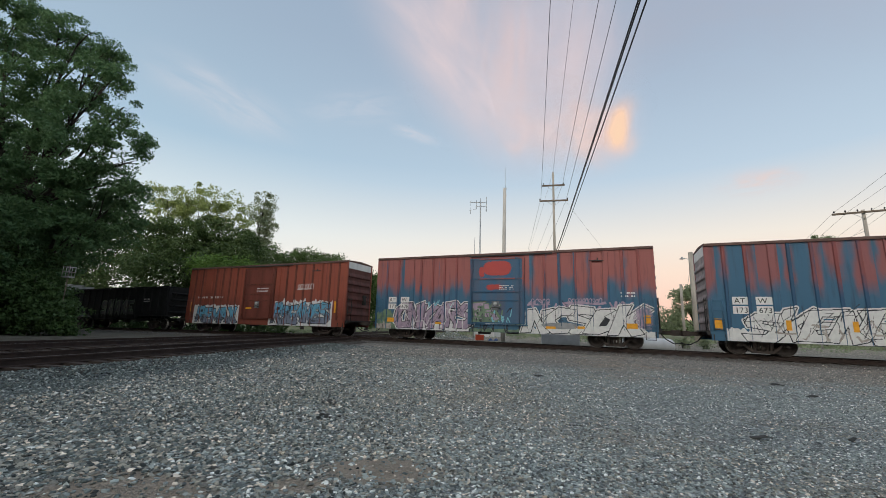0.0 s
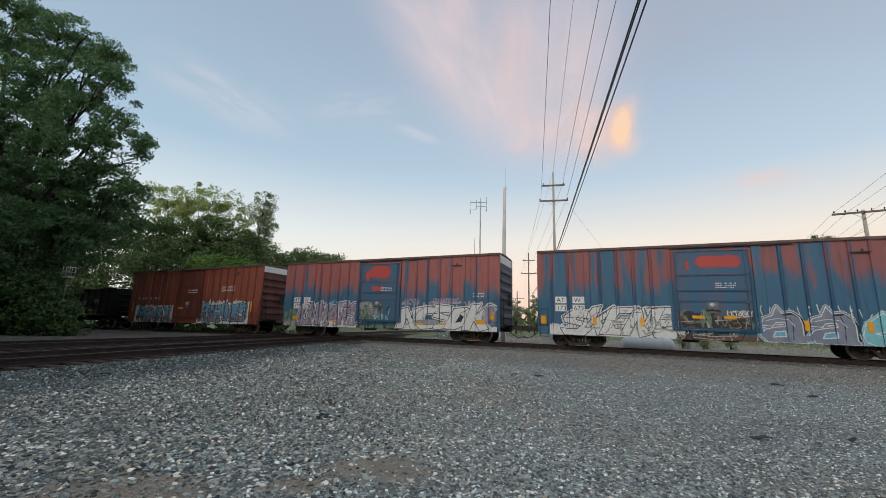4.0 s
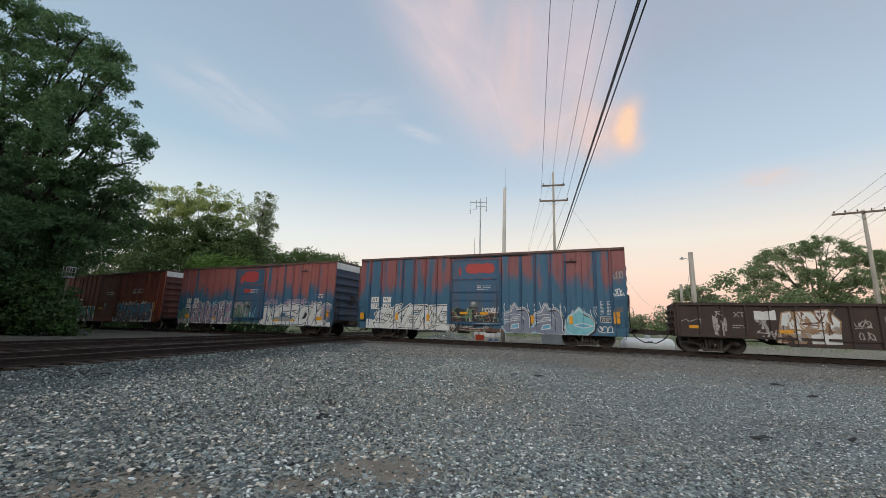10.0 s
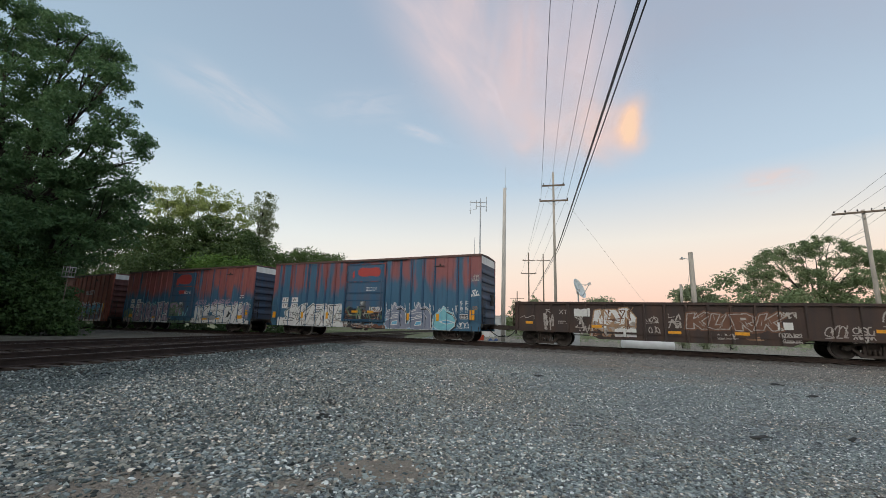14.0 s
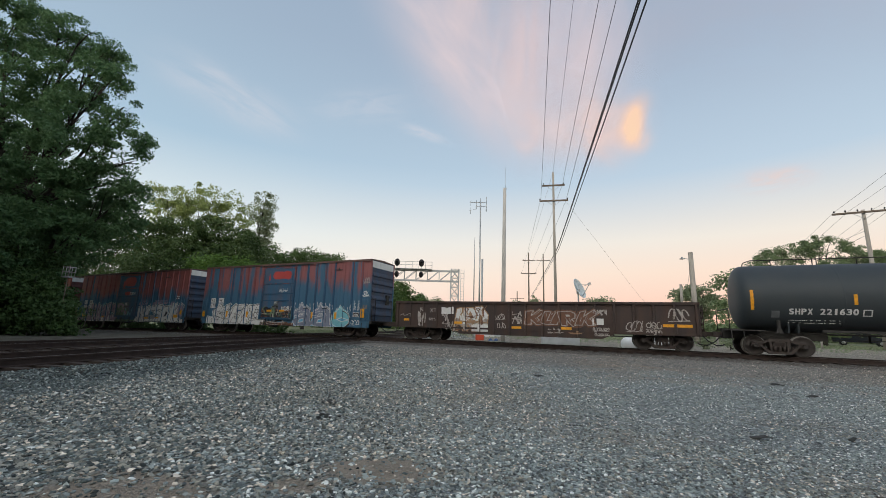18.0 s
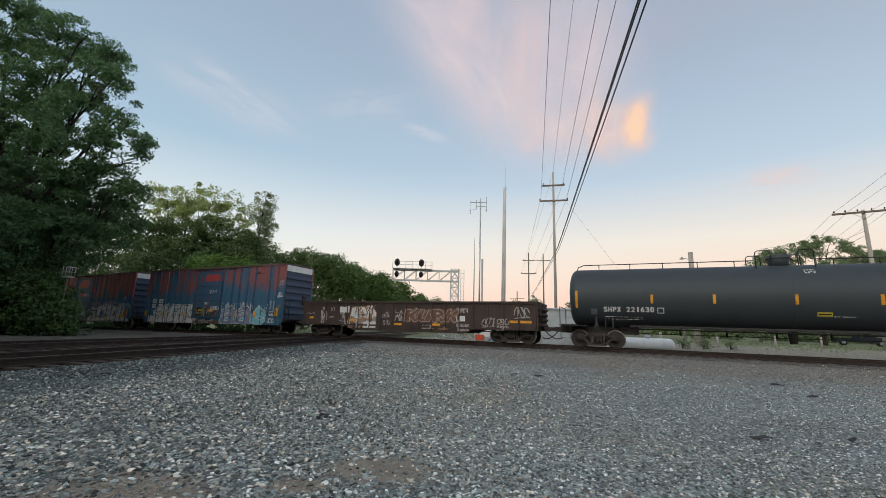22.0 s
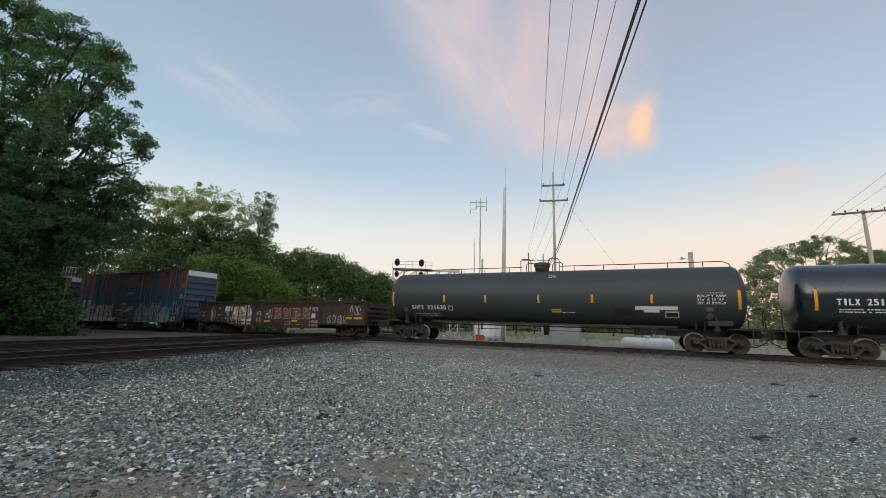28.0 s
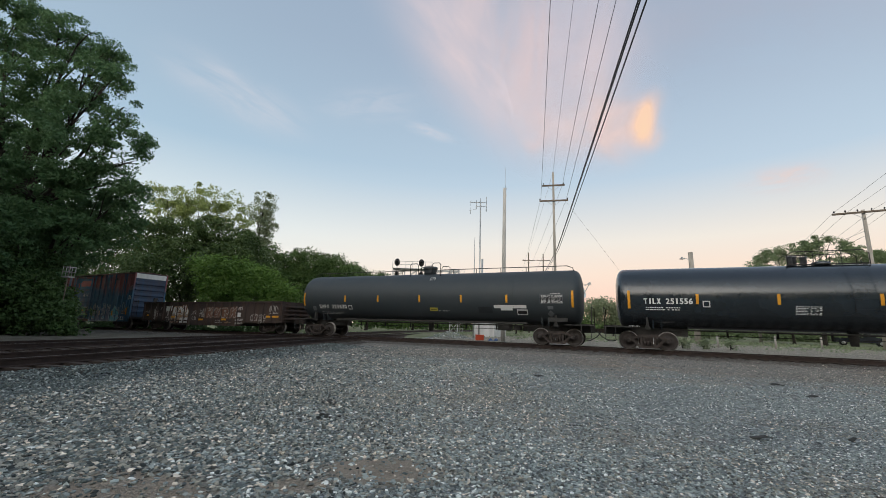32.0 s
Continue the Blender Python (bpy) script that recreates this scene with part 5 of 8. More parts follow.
def gondola_body(car, H, zb, zt, material, zs, n=14):
    hw = 1.45
    for sy in (-1, 1):
        y = sy * hw
        sh = Shape().prism([(-H, zs + 0.25), (-H, zt), (H, zt), (H, zs + 0.25), (H - 3.6, zs + 0.25), (H - 4.4, zs - 0.12), (-H + 4.4, zs - 0.12), (-H + 3.6, zs + 0.25)], min(y, y - sy * 0.02), max(y, y - sy * 0.02))
        part("side_wall", sh, material, car)
        part("top_chord", Shape().box(-H, H, min(y + sy * 0.10, y - sy * 0.02), max(y + sy * 0.10, y - sy * 0.02), zt - 0.10, zt + 0.02), material, car)
        part("side_sill", Shape().box(-H, H, min(y + sy * 0.05, y), max(y + sy * 0.05, y), zs + 0.17, zs + 0.27), material, car)
    posts = []
    for i in range(n + 1):
        x = -H + 0.15 + i * (2 * H - 0.3) / n
        posts.append(x)
        lo = zs - 0.12 if abs(x) < H - 4.2 else zs + 0.25
        for sy in (-1, 1):
            y = sy * hw
            part("side_post", Shape().prism([(x - 0.07, y), (x - 0.04, y + sy * 0.09), (x + 0.04, y + sy * 0.09), (x + 0.07, y)], lo, zt - 0.1, "z"), material, car)
    part("floor", Shape().box(-H, H, -hw + 0.03, hw - 0.03, zs + 0.18, zs + 0.26), material, car)
    for sx in (-1, 1):
        x = sx * H
        part("end_wall", Shape().box(min(x, x - sx * 0.05), max(x, x - sx * 0.05), -hw + 0.03, hw - 0.03, zs + 0.2, zt), material, car)
        for i in range(4):
            z = zs + 0.48 + i * (zt - zs - 0.55) / 4
            part("end_ridge", Shape().tube([(x, -1.3, z), (x + sx * 0.05, -1.1, z), (x + sx * 0.05, 1.1, z), (x, 1.3, z)], [0.05, 0.10, 0.10, 0.05], 8), material, car)
        coupler(car, x, sx)
        ladder(car, x + sx * 0.12, -1.1, 1.1, zt - 0.2, 0.42, material, "y")
        st = Shape().tube([(sx * (H - 0.55), -hw - 0.02, zs + 0.2), (sx * (H - 0.55), -hw - 0.02, 0.5), (sx * (H - 0.10), -hw - 0.02, 0.5), (sx * (H - 0.10), -hw - 0.02, zs + 0.2)], 0.02, 6)
        part("sill_step", st, M_UNDER, car)
    return posts, -hw


def gondola(label, s0):
    car = thing("gondola_car", label, "gondola car")
    H = 8.35
    posts, y = gondola_body(car, H, 0.9, 2.34, M_GON, 0.58, 18)
    sp = Spray(-8.2, 8.2, 0.76, 2.3)
    sp.tag(-8.0, -7.2, 1.5, 1.75, "v", 80, 0.015)
    sp.scrawl(-6.75, -6.25, 1.0, 2.1, "v", 41, 16, 0.025)
    sp.cloud(-5.15, -4.35, 1.75, 2.15, "w", 81, 0.1)
    sp.scrawl(-5.1, -4.4, 0.85, 1.7, "v", 82, 10, 0.035)
    sp.wild("ARD", -4.3, -2.3, 0.82, 2.1, "w", "o", 43, lines=3, low="v", over=0.3)
    sp.cloud(-3.2, -2.2, 0.78, 1.2, "w", 44, 0.15)
    sp.scrawl(-4.3, -2.3, 0.8, 2.1, "o", 83, 6, 0.03)
    sp.scrawl(-4.3, -2.3, 0.8, 2.1, "b", 84, 5, 0.025)
    sp.cursive(-1.75, -1.2, 1.5, 1.85, "v", 45, 0.018)
    sp.cursive(-1.65, -1.15, 0.95, 1.35, "v", 98, 0.018)
    sp.scrawl(-0.75, -0.25, 1.3, 2.1, "v", 46, 14, 0.02)
    for i in range(4):
        x = 0.04 + i * 0.911
        sp.cloud(x, x + 0.84, 1.28, 2.02, "b", 85 + i, 0.12)
        sp.wild("KURK"[i], x + 0.04, x + 0.82, 1.30, 2.0, "b", "v", 47 + i, lines=5, w=0.02, lean=0.3, halo="b")
    sp.cursive(1.2, 2.0, 0.85, 1.12, "v", 52, 0.018)
    sp.scrawl(2.3, 3.1, 0.85, 1.1, "o", 90, 6, 0.018)
    sp.scrawl(3.5, 4.2, 1.85, 2.1, "v", 53, 10, 0.022)
    sp.cursive(3.5, 4.3, 1.0, 1.2, "v", 54, 0.02)
    sp.cursive(3.6, 4.3, 0.78, 0.95, "v", 97, 0.02)
    sp.cursive(5.1, 5.85, 1.05, 1.6, "v", 55, 0.022)
    sp.cursive(6.0, 6.7, 1.2, 1.55, "v", 91, 0.022)
    sp.cursive(6.0, 6.7, 0.9, 1.15, "v", 96, 0.022)
    sp.cursive(7.0, 7.9, 1.6, 2.2, "v", 56, 0.028)
    sp.part(car, y, posts, 0.12, 0.092, 0.16)
    plate(car, "white_patch", 3.5, 4.05, 1.18, 1.50, y - 0.012, M_WHITE)
    for x, w, z in ((-7.75, 0.5, 1.15), (-4.30, 0.5, 1.03), (-0.80, 0.55, 0.84), (1.85, 0.6, 0.88), (6.75, 1.25, 1.15)):
        plate(car, "reflector", x, x + w, z, z + 0.14, y - 0.012, M_YELLOW)
    for tx, x, z in (("XT", -5.95, 1.70), ("92", -5.05, 1.38)):
        lettering(car, tx, x, y - 0.002, z, 0.34, GRAF["v"], label="worn white stencilled letters")
    bars(car, -6.0, -5.4, 1.2, 1.4, 2, y - 0.002, GRAF["v"], 92)
    underframe(car, H - 0.1, 0.95)
    add_truck(car, -6.75)
    add_truck(car, 6.75)
    run(car, s0)


def black_gondola(label, s0):
    car = thing("gondola_car", label, "gondola car")
    posts, y = gondola_body(car, 7.9, 0.9, 3.75, M_GONB, 1.0)
    bars(car, 4.5, 5.4, 2.4, 2.8, 2, y - 0.005, M_WHITE, 14)
    sp = Spray(-7.5, 7.5, 0.95, 3.0)
    # teal tag drawn thin in dull green, shade on it put into colour
    sp.wild("SNAKE", -2.0, 3.0, 1.3, 2.5, "k", "g", 57, lines=3, w=0.02)
    sp.part(car, y, posts, 0.12, 0.092)
    underframe(car, 7.7)
    add_truck(car, -5.9)
    add_truck(car, 5.9)
    run(car, s0)


def hopper(label, s0):
    car = thing("hopper_car", label, "hopper car")
    H = 7.6
    body = Shape().prism([(-H, 2.2), (-H, 4.3), (H, 4.3), (H, 2.2), (H - 2.4, 2.0), (H - 3.2, 0.9), (H - 4.4, 0.9), (1.2, 1.9), (-1.2, 1.9), (-H + 4.4, 0.9), (-H + 3.2, 0.9), (-H + 2.4, 2.0)], -1.5, 1.5)
    part("body", body, M_HOP, car)
    for i in range(11):
        x = -H + 0.4 + i * (2 * H - 0.8) / 10
        part("side_post", Shape().box(x - 0.05, x + 0.05, -1.58, -1.5, 2.1, 4.25), M_HOP, car)
    part("side_sill", Shape().box(-H - 0.5, H + 0.5, -1.5, -1.4, 1.05, 1.3).box(-H - 0.5, H + 0.5, 1.4, 1.5, 1.05, 1.3), M_HOP, car)
    part("roof_walk", Shape().box(-H, H, -0.6, 0.6, 4.42, 4.48).box(-H, H, -1.52, 1.52, 4.3, 4.36), M_HOP, car)
    for i in range(5):
        part("hatch", Shape().tube([(-5.6 + i * 2.8, 0, 4.36), (-5.6 + i * 2.8, 0, 4.62)], 0.38, 16), M_HOP, car)
    for sx in (-1, 1):
        part("end_frame", Shape().box(sx * H - 0.03, sx * H + 0.03, -1.45, -1.35, 1.2, 4.3).box(sx * (H + 0.45) - 0.03, sx * (H + 0.45) + 0.03, -1.2, 1.2, 1.1, 1.4), M_HOP, car)
        coupler(car, sx * (H + 0.3), sx)
    underframe(car, H + 0.3)
    add_truck(car, -6.2)
    add_truck(car, 6.2)
    run(car, s0)


def tank_car(label, s0, H, gloss):
    car = thing("tank_car", label, "tank car", "tank cars of the freight train")
    mt = M_TANKG if gloss else M_TANK
    R, zc = (1.57, 2.68) if not gloss else (1.56, 2.66)
    e = 0.14 if gloss else 0.0
    prof = [(-H + e, 0.0)]
    for k in range(1, 13):
        a = k / 12 * math.pi / 2
        prof.append((-H + e + 0.60 * (1 - math.cos(a) ** 0.62), R * math.sin(a) ** 0.62))
    prof += [(-H + 0.80 + i * (2 * H - 1.60) / 12, R) for i in range(13)]
    prof += [(-x, r) for x, r in prof[12::-1]]
    sh = Shape().lathe(prof, 64, "x").move(Matrix.Translation((0, 0, zc)))
    part("tank", sh, mt, car)
    for i in (-0.62, 0.0, 0.62) if not gloss else ():
        ring = Shape().lathe([(i * H - 0.03, R + 0.001), (i * H - 0.02, R + 0.006), (i * H + 0.02, R + 0.006), (i * H + 0.03, R + 0.001)], 64, "x").move(Matrix.Translation((0, 0, zc)))
        part("weld_seam", ring, mt, car)

    def on(x, z, d=0.0):
        return -math.sqrt(max(0.01, (R + d) ** 2 - (z - zc) ** 2))

    def wrap(name, x0, x1, z0, z1, material, lab="", d=0.006):
        """A thin sheet that follows the tank's side."""
        s = Shape()
        n = max(2, int((z1 - z0) / 0.1))
        v = [(x, on(0, z0 + (z1 - z0) * i / n, d), z0 + (z1 - z0) * i / n) for i in range(n + 1) for x in (x0, x1)]
        s.add(v, [(2 * i, 2 * i + 1, 2 * i + 3, 2 * i + 2) for i in range(n)])
        return part(name, s, material, car, lab)

    # saddles, stub sills, running boards, couplers
    for sx in (-1, 1):
        x = sx * (H - 2.0)
        sad = Shape()
        for w in (-0.18, 0.18):
            sad.prism([(-0.95, 1.05), (-1.05, 1.55)] + [(-math.sin(a) * (R + 0.01), zc - math.cos(a) * (R + 0.01)) for a in [0.7 - i * 0.14 for i in range(11)]] + [(1.05, 1.55), (0.95, 1.05)], x + w - 0.03, x + w + 0.03, "x")
        part("saddle", sad, mt, car)
        tx = sx * (8.31 if not gloss else 8.06)
        for ya in (-1.36, 1.16):
            part("bolster_post", Shape().prism([(tx - 0.14, 1.02), (tx - 0.05, 1.25), (tx - 0.04, 1.62), (tx + 0.04, 1.62), (tx + 0.05, 1.25), (tx + 0.14, 1.02)], ya, ya + 0.2), M_UNDER, car)
        part("stub_sill", Shape().box(min(sx * (H - 3.4), sx * (H + 0.55)), max(sx * (H - 3.4), sx * (H + 0.55)), -0.25, 0.25, 0.72, 1.2), M_UNDER, car)
        part("end_platform", Shape().box(min(sx * (H - 0.9), sx * (H + 0.5)), max(sx * (H - 0.9), sx * (H + 0.5)), -1.35, 1.35, 1.10, 1.15), M_UNDER, car)
        hr = Shape().tube([(sx * (H + 0.46), -1.32, 1.15), (sx * (H + 0.46), -1.32, 2.1), (sx * (H + 0.46), 1.32, 2.1), (sx * (H + 0.46), 1.32, 1.15)], 0.022, 7)
        part("end_handrail", hr, M_UNDER, car)
        st = Shape().tube([(sx * (H + 0.42), -1.38, 1.12), (sx * (H + 0.42), -1.38, 0.45), (sx * (H - 0.05), -1.38, 0.45), (sx * (H - 0.05), -1.38, 1.12)], 0.02, 6)
        part("sill_step", st, M_UNDER, car)
        coupler(car, sx * (H + 0.5), sx)
        add_truck(car, sx * (8.31 if not gloss else 8.06))
        wrap("reflector", sx * (H - (0.45 if not gloss else 0.75)) - 0.06, sx * (H - (0.45 if not gloss else 0.75)) + 0.06, 2.05, 2.95, M_YELLOW)
    # handrail that hangs along the far side, seen below the belly
    rail = Shape()
    for z in (0.80, 1.02):
        rail.tube([(-6.6, 1.44, z), (6.6, 1.44, z)], 0.018, 6)
    for i in range(7):
        x = -6.3 + i * 2.1
        rail.box(x - 0.045, x + 0.045, 1.42, 1.46, 0.74, 1.62).tube([(x, 1.44, 1.60), (x, 1.10, 1.60)], 0.016, 5)
    part("side_handrail", rail, M_UNDER, car)
    # bottom outlet and brake rigging
    part("outlet_valve", Shape().tube([(0.2, 0, 1.25), (0.2, 0, 0.55)], [0.22, 0.14], 14), M_UNDER, car)
    part("brake_beam", Shape().box(H - 4.9, H - 4.1, -0.5, 0.1, 0.72, 1.12, c=0.08).box(H - 3.9, H - 3.5, -0.6, -0.1, 0.75, 1.0), M_UNDER, car)
    part("brake_pipe", Shape().tube([(-H + 2.5, -0.5, 1.05), (H - 2.5, -0.5, 1.05)], 0.03, 6), M_UNDER, car)
    if not gloss:
        part("lower_sill", Shape().box(-H + 3.0, H - 3.0, -1.0, -0.92, 1.12, 1.22), M_UNDER, car)
    # manway, platform and top rails
    zt = zc + R
    if not gloss:
        part("manway_dome", Shape().tube([(0, 0, zt - 0.05), (0, 0, zt + 0.15), (0, 0, zt + 0.46), (0, 0, zt + 0.50)], [0.40, 0.41, 0.50, 0.44], 20), mt, car)
        part("manway_bolts", Shape().lathe([(zt + 0.30, 0.48), (zt + 0.33, 0.50), (zt + 0.36, 0.48)], 20, "z"), M_UNDER, car)
        for y in (-0.78, 0.78):
            for sg in (-1, 1):
                part("platform_guard", Shape().tube([(sg * 1.1, y, zt - 0.25), (sg * 1.1, y, zt + 0.55), (sg * 1.0, y, zt + 0.64), (sg * 0.6, y, zt + 0.64), (sg * 0.5, y, zt + 0.5), (sg * 0.5, y, zt - 0.1)], 0.024, 7), M_UNDER, car)
    else:
        part("platform", Shape().box(-1.95, 0.95, -0.52, -0.30, zt - 0.01, zt + 0.015).box(-1.95, 0.95, 0.30, 0.52, zt - 0.01, zt + 0.015), M_UNDER, car)
        part("manway_dome", Shape().tube([(-0.55, 0, zt - 0.05), (-0.55, 0, zt + 0.14), (-0.55, 0, zt + 0.16)], [0.34, 0.34, 0.30], 20), mt, car)
        for x, y, r, h in ((-1.74, -0.12, 0.11, 0.46), (-1.24, -0.16, 0.13, 0.40), (-1.48, 0.20, 0.10, 0.5)):
            part("valve_housing", Shape().tube([(x, y, zt - 0.05), (x, y, zt + h - 0.06), (x, y, zt + h - 0.05), (x, y, zt + h)], [r, r, r + 0.03, r + 0.03], 14), M_VALVE, car)
        for y in (-0.54, 0.54):
            gd = Shape().tube([(-1.95, y, zt - 0.25), (-1.95, y, zt + 0.45), (-1.75, y, zt + 0.60), (0.75, y, zt + 0.60), (0.95, y, zt + 0.45), (0.95, y, zt - 0.25)], 0.018, 7)
            for x in (-1.0, 0.0):
                gd.tube([(x, y, zt - 0.2), (x, y, zt + 0.6)], 0.014, 6)
            part("platform_guard", gd, M_UNDER, car)
    if not gloss:
        tr = Shape()
        zr = zc + R + 0.22
        for sg in (-1, 1):
            a, b = sg * (H - 0.5), sg * 1.1
            tr.tube([(b, -0.45, zr), (a - sg * 0.3, -0.45, zr), (a, -0.45, zr - 0.12), (a + sg * 0.12, -0.45, zr - 0.45)], 0.024, 7)
            for i in range(5):
                x = b + (a - b) * (i + 0.5) / 5.2
                tr.tube([(x, -0.45, zr), (x, -0.45, zc + R - 0.10)], 0.02, 6)
        part("top_rail", tr, M_UNDER, car)
        for x in (-5.67, -3.04, 0.03, 2.83, 5.63):
            wrap("reflector", x - 0.06, x + 0.06, 2.30, 2.74, M_YELLOW)
        side = lambda z: on(0, z)
        block_letters(car, "SHPX 221630", -7.93, 1.87, 0.216, 0.25, M_WHITE, side, "white stencilled reporting mark")
        wrap("placard", -8.55, -8.25, 1.72, 2.02, M_VALVE, "small grey placard plate")
        wrap("placard", 7.92, 8.22, 1.94, 2.12, M_VALVE, "small grey placard plate")
        dia = Shape()
        n = 5
        v = []
        for k in range(n):
            z = 1.52 + 0.36 * k / (n - 1)
            w = 0.015 + 0.18 * (1 - abs(2 * k / (n - 1) - 1))
            v += [(8.07 - w, on(0, z, 0.012), z), (8.07 + w, on(0, z, 0.012), z)]
        part("placard", dia.add(v, [(2 * k, 2 * k + 1, 2 * k + 3, 2 * k + 2) for k in range(n - 1)]), M_VALVE, car, "grey diamond-shaped hazard placard holder")
        part("step_box", Shape().box(7.95, 8.95, -1.40, -1.22, 1.28, 1.50), M_UNDER, car)
        wrap("class_box", -5.45, -5.15, 1.82, 2.10, M_WHITE)
        wrap("class_face", -5.41, -5.19, 1.86, 2.06, M_TANK, d=0.011)
        bars(car, -7.9, -6.1, 1.50, 1.72, 2, 0, M_WHITE, 21, curve=side)
        wrap("yellow_label", 0.72, 1.24, 1.80, 1.98, M_LABEL, "pale yellow label with dark print")
        wrap("label_print", 0.76, 1.20, 1.86, 1.91, M_BLACK, d=0.011)
        bars(car, 1.3, 2.0, 1.78, 1.90, 1, 0, M_WHITE, 22, curve=side)
        wrap("data_panel", 7.52, 8.75, 2.24, 2.74, M_VALVE, "dark data panel with rows of white stencilling")
        wrap("panel_face", 7.54, 8.73, 2.26, 2.72, M_BLACK, d=0.010)
        bars(car, 7.58, 8.08, 2.28, 2.74, 7, 0, M_WHITE, 28, curve=side)
        bars(car, 8.16, 8.72, 2.28, 2.74, 7, 0, M_WHITE, 29, curve=side)
        bars(car, 8.1, 8.72, 2.79, 2.85, 1, 0, M_WHITE, 30, curve=side)
        wrap("logo_band", 4.86, 6.75, 1.98, 2.16, M_WHITE, "white painted-out band")
        wrap("logo_band", 5.25, 5.95, 1.86, 2.00, M_WHITE)
        wrap("data_panel", 6.20, 6.80, 1.62, 1.92, M_WHITE)
        wrap("panel_face", 6.24, 6.76, 1.66, 1.86, M_BLACK, d=0.011)
        wrap("dark_patch", 3.9, 4.75, 1.72, 2.06, M_PATCH, "patch of darker fresh black paint")
        bars(car, 0.55, 0.95, 3.72, 3.95, 3, 0, M_WHITE, 26, curve=side)
    else:
        side = lambda z: on(0, z)
        for x in (-5.87, -2.74, 0.68, 4.6):
            wrap("reflector", x - 0.06, x + 0.06, 2.28, 2.76, M_YELLOW)
        block_letters(car, "TILX 251556", -8.18, 2.28, 0.195, 0.27, M_WHITE, side, "white stencilled reporting mark")
        bars(car, -8.1, -6.6, 1.98, 2.18, 2, 0, M_WHITE, 24, curve=side)
        wrap("class_box", -5.66, -5.36, 2.14, 2.44, M_WHITE)
        wrap("class_face", -5.62, -5.40, 2.18, 2.40, M_TANKG, d=0.011)
        bars(car, -2.16, -1.26, 1.85, 2.25, 6, 0, M_WHITE, 25, curve=side)
        bars(car, -8.9, -8.3, 1.16, 1.22, 1, -1.42, M_WHITE, 27)
        lad = Shape()
        for y in (-0.20, 0.55):
            lad.tube([(y, on(0, 2.0, 0.1), 2.0), (y, on(0, 2.7, 0.1), 2.7), (y, on(0, 3.4, 0.1), 3.4), (y, on(0, 3.9, 0.1), 3.9), (y, -0.7, zc + R + 0.1)], 0.012, 6)
        for i in range(5):
            z = 2.1 + i * 0.42
            lad.tube([(-0.20, on(0, z, 0.1), z), (0.55, on(0, z, 0.1), z)], 0.007, 5)
        part("side_ladder", lad, mt, car)
    run(car, s0)


build_train()


# ---- what moves ----
def motions():
    steps = [i * 0.5 for i in range(int(CLIP * 2) + 1)]
    for car, s0 in MOVING:
        walk(car, [(t, line_pose(s0 - train_shift(t))) for t in steps])
    fine = [i * 0.2 for i in range(int(CLIP * 5) + 1)]
    for w, dx in TURNING:
        walk(w, [(t, pose(dx, 0, WHEEL_R, 0, -math.degrees(train_shift(t) / WHEEL_R), 0)) for t in fine])
    for ob, base, drift in CLOUDS:
        walk(ob, [(0, base), (CLIP, Matrix.Translation(drift) @ base)])


# ---- vegetation ----
def mesh_np(name, v, faces, material, smooth=False):
    """A mesh from arrays: v (n, 3), faces (m, k)."""
    me = bpy.data.meshes.new(name)
    m, k = faces.shape
    me.vertices.add(len(v))
    me.vertices.foreach_set("co", np.ascontiguousarray(v, dtype=np.float32).ravel())
    me.loops.add(m * k)
    me.loops.foreach_set("vertex_index", np.ascontiguousarray(faces, dtype=np.int32).ravel())
    me.polygons.add(m)
    me.polygons.foreach_set("loop_start", np.arange(0, m * k, k, dtype=np.int32))
    me.polygons.foreach_set("use_smooth", np.full(m, smooth))
    me.materials.append(material)
    me.update(calc_edges=True)
    return me


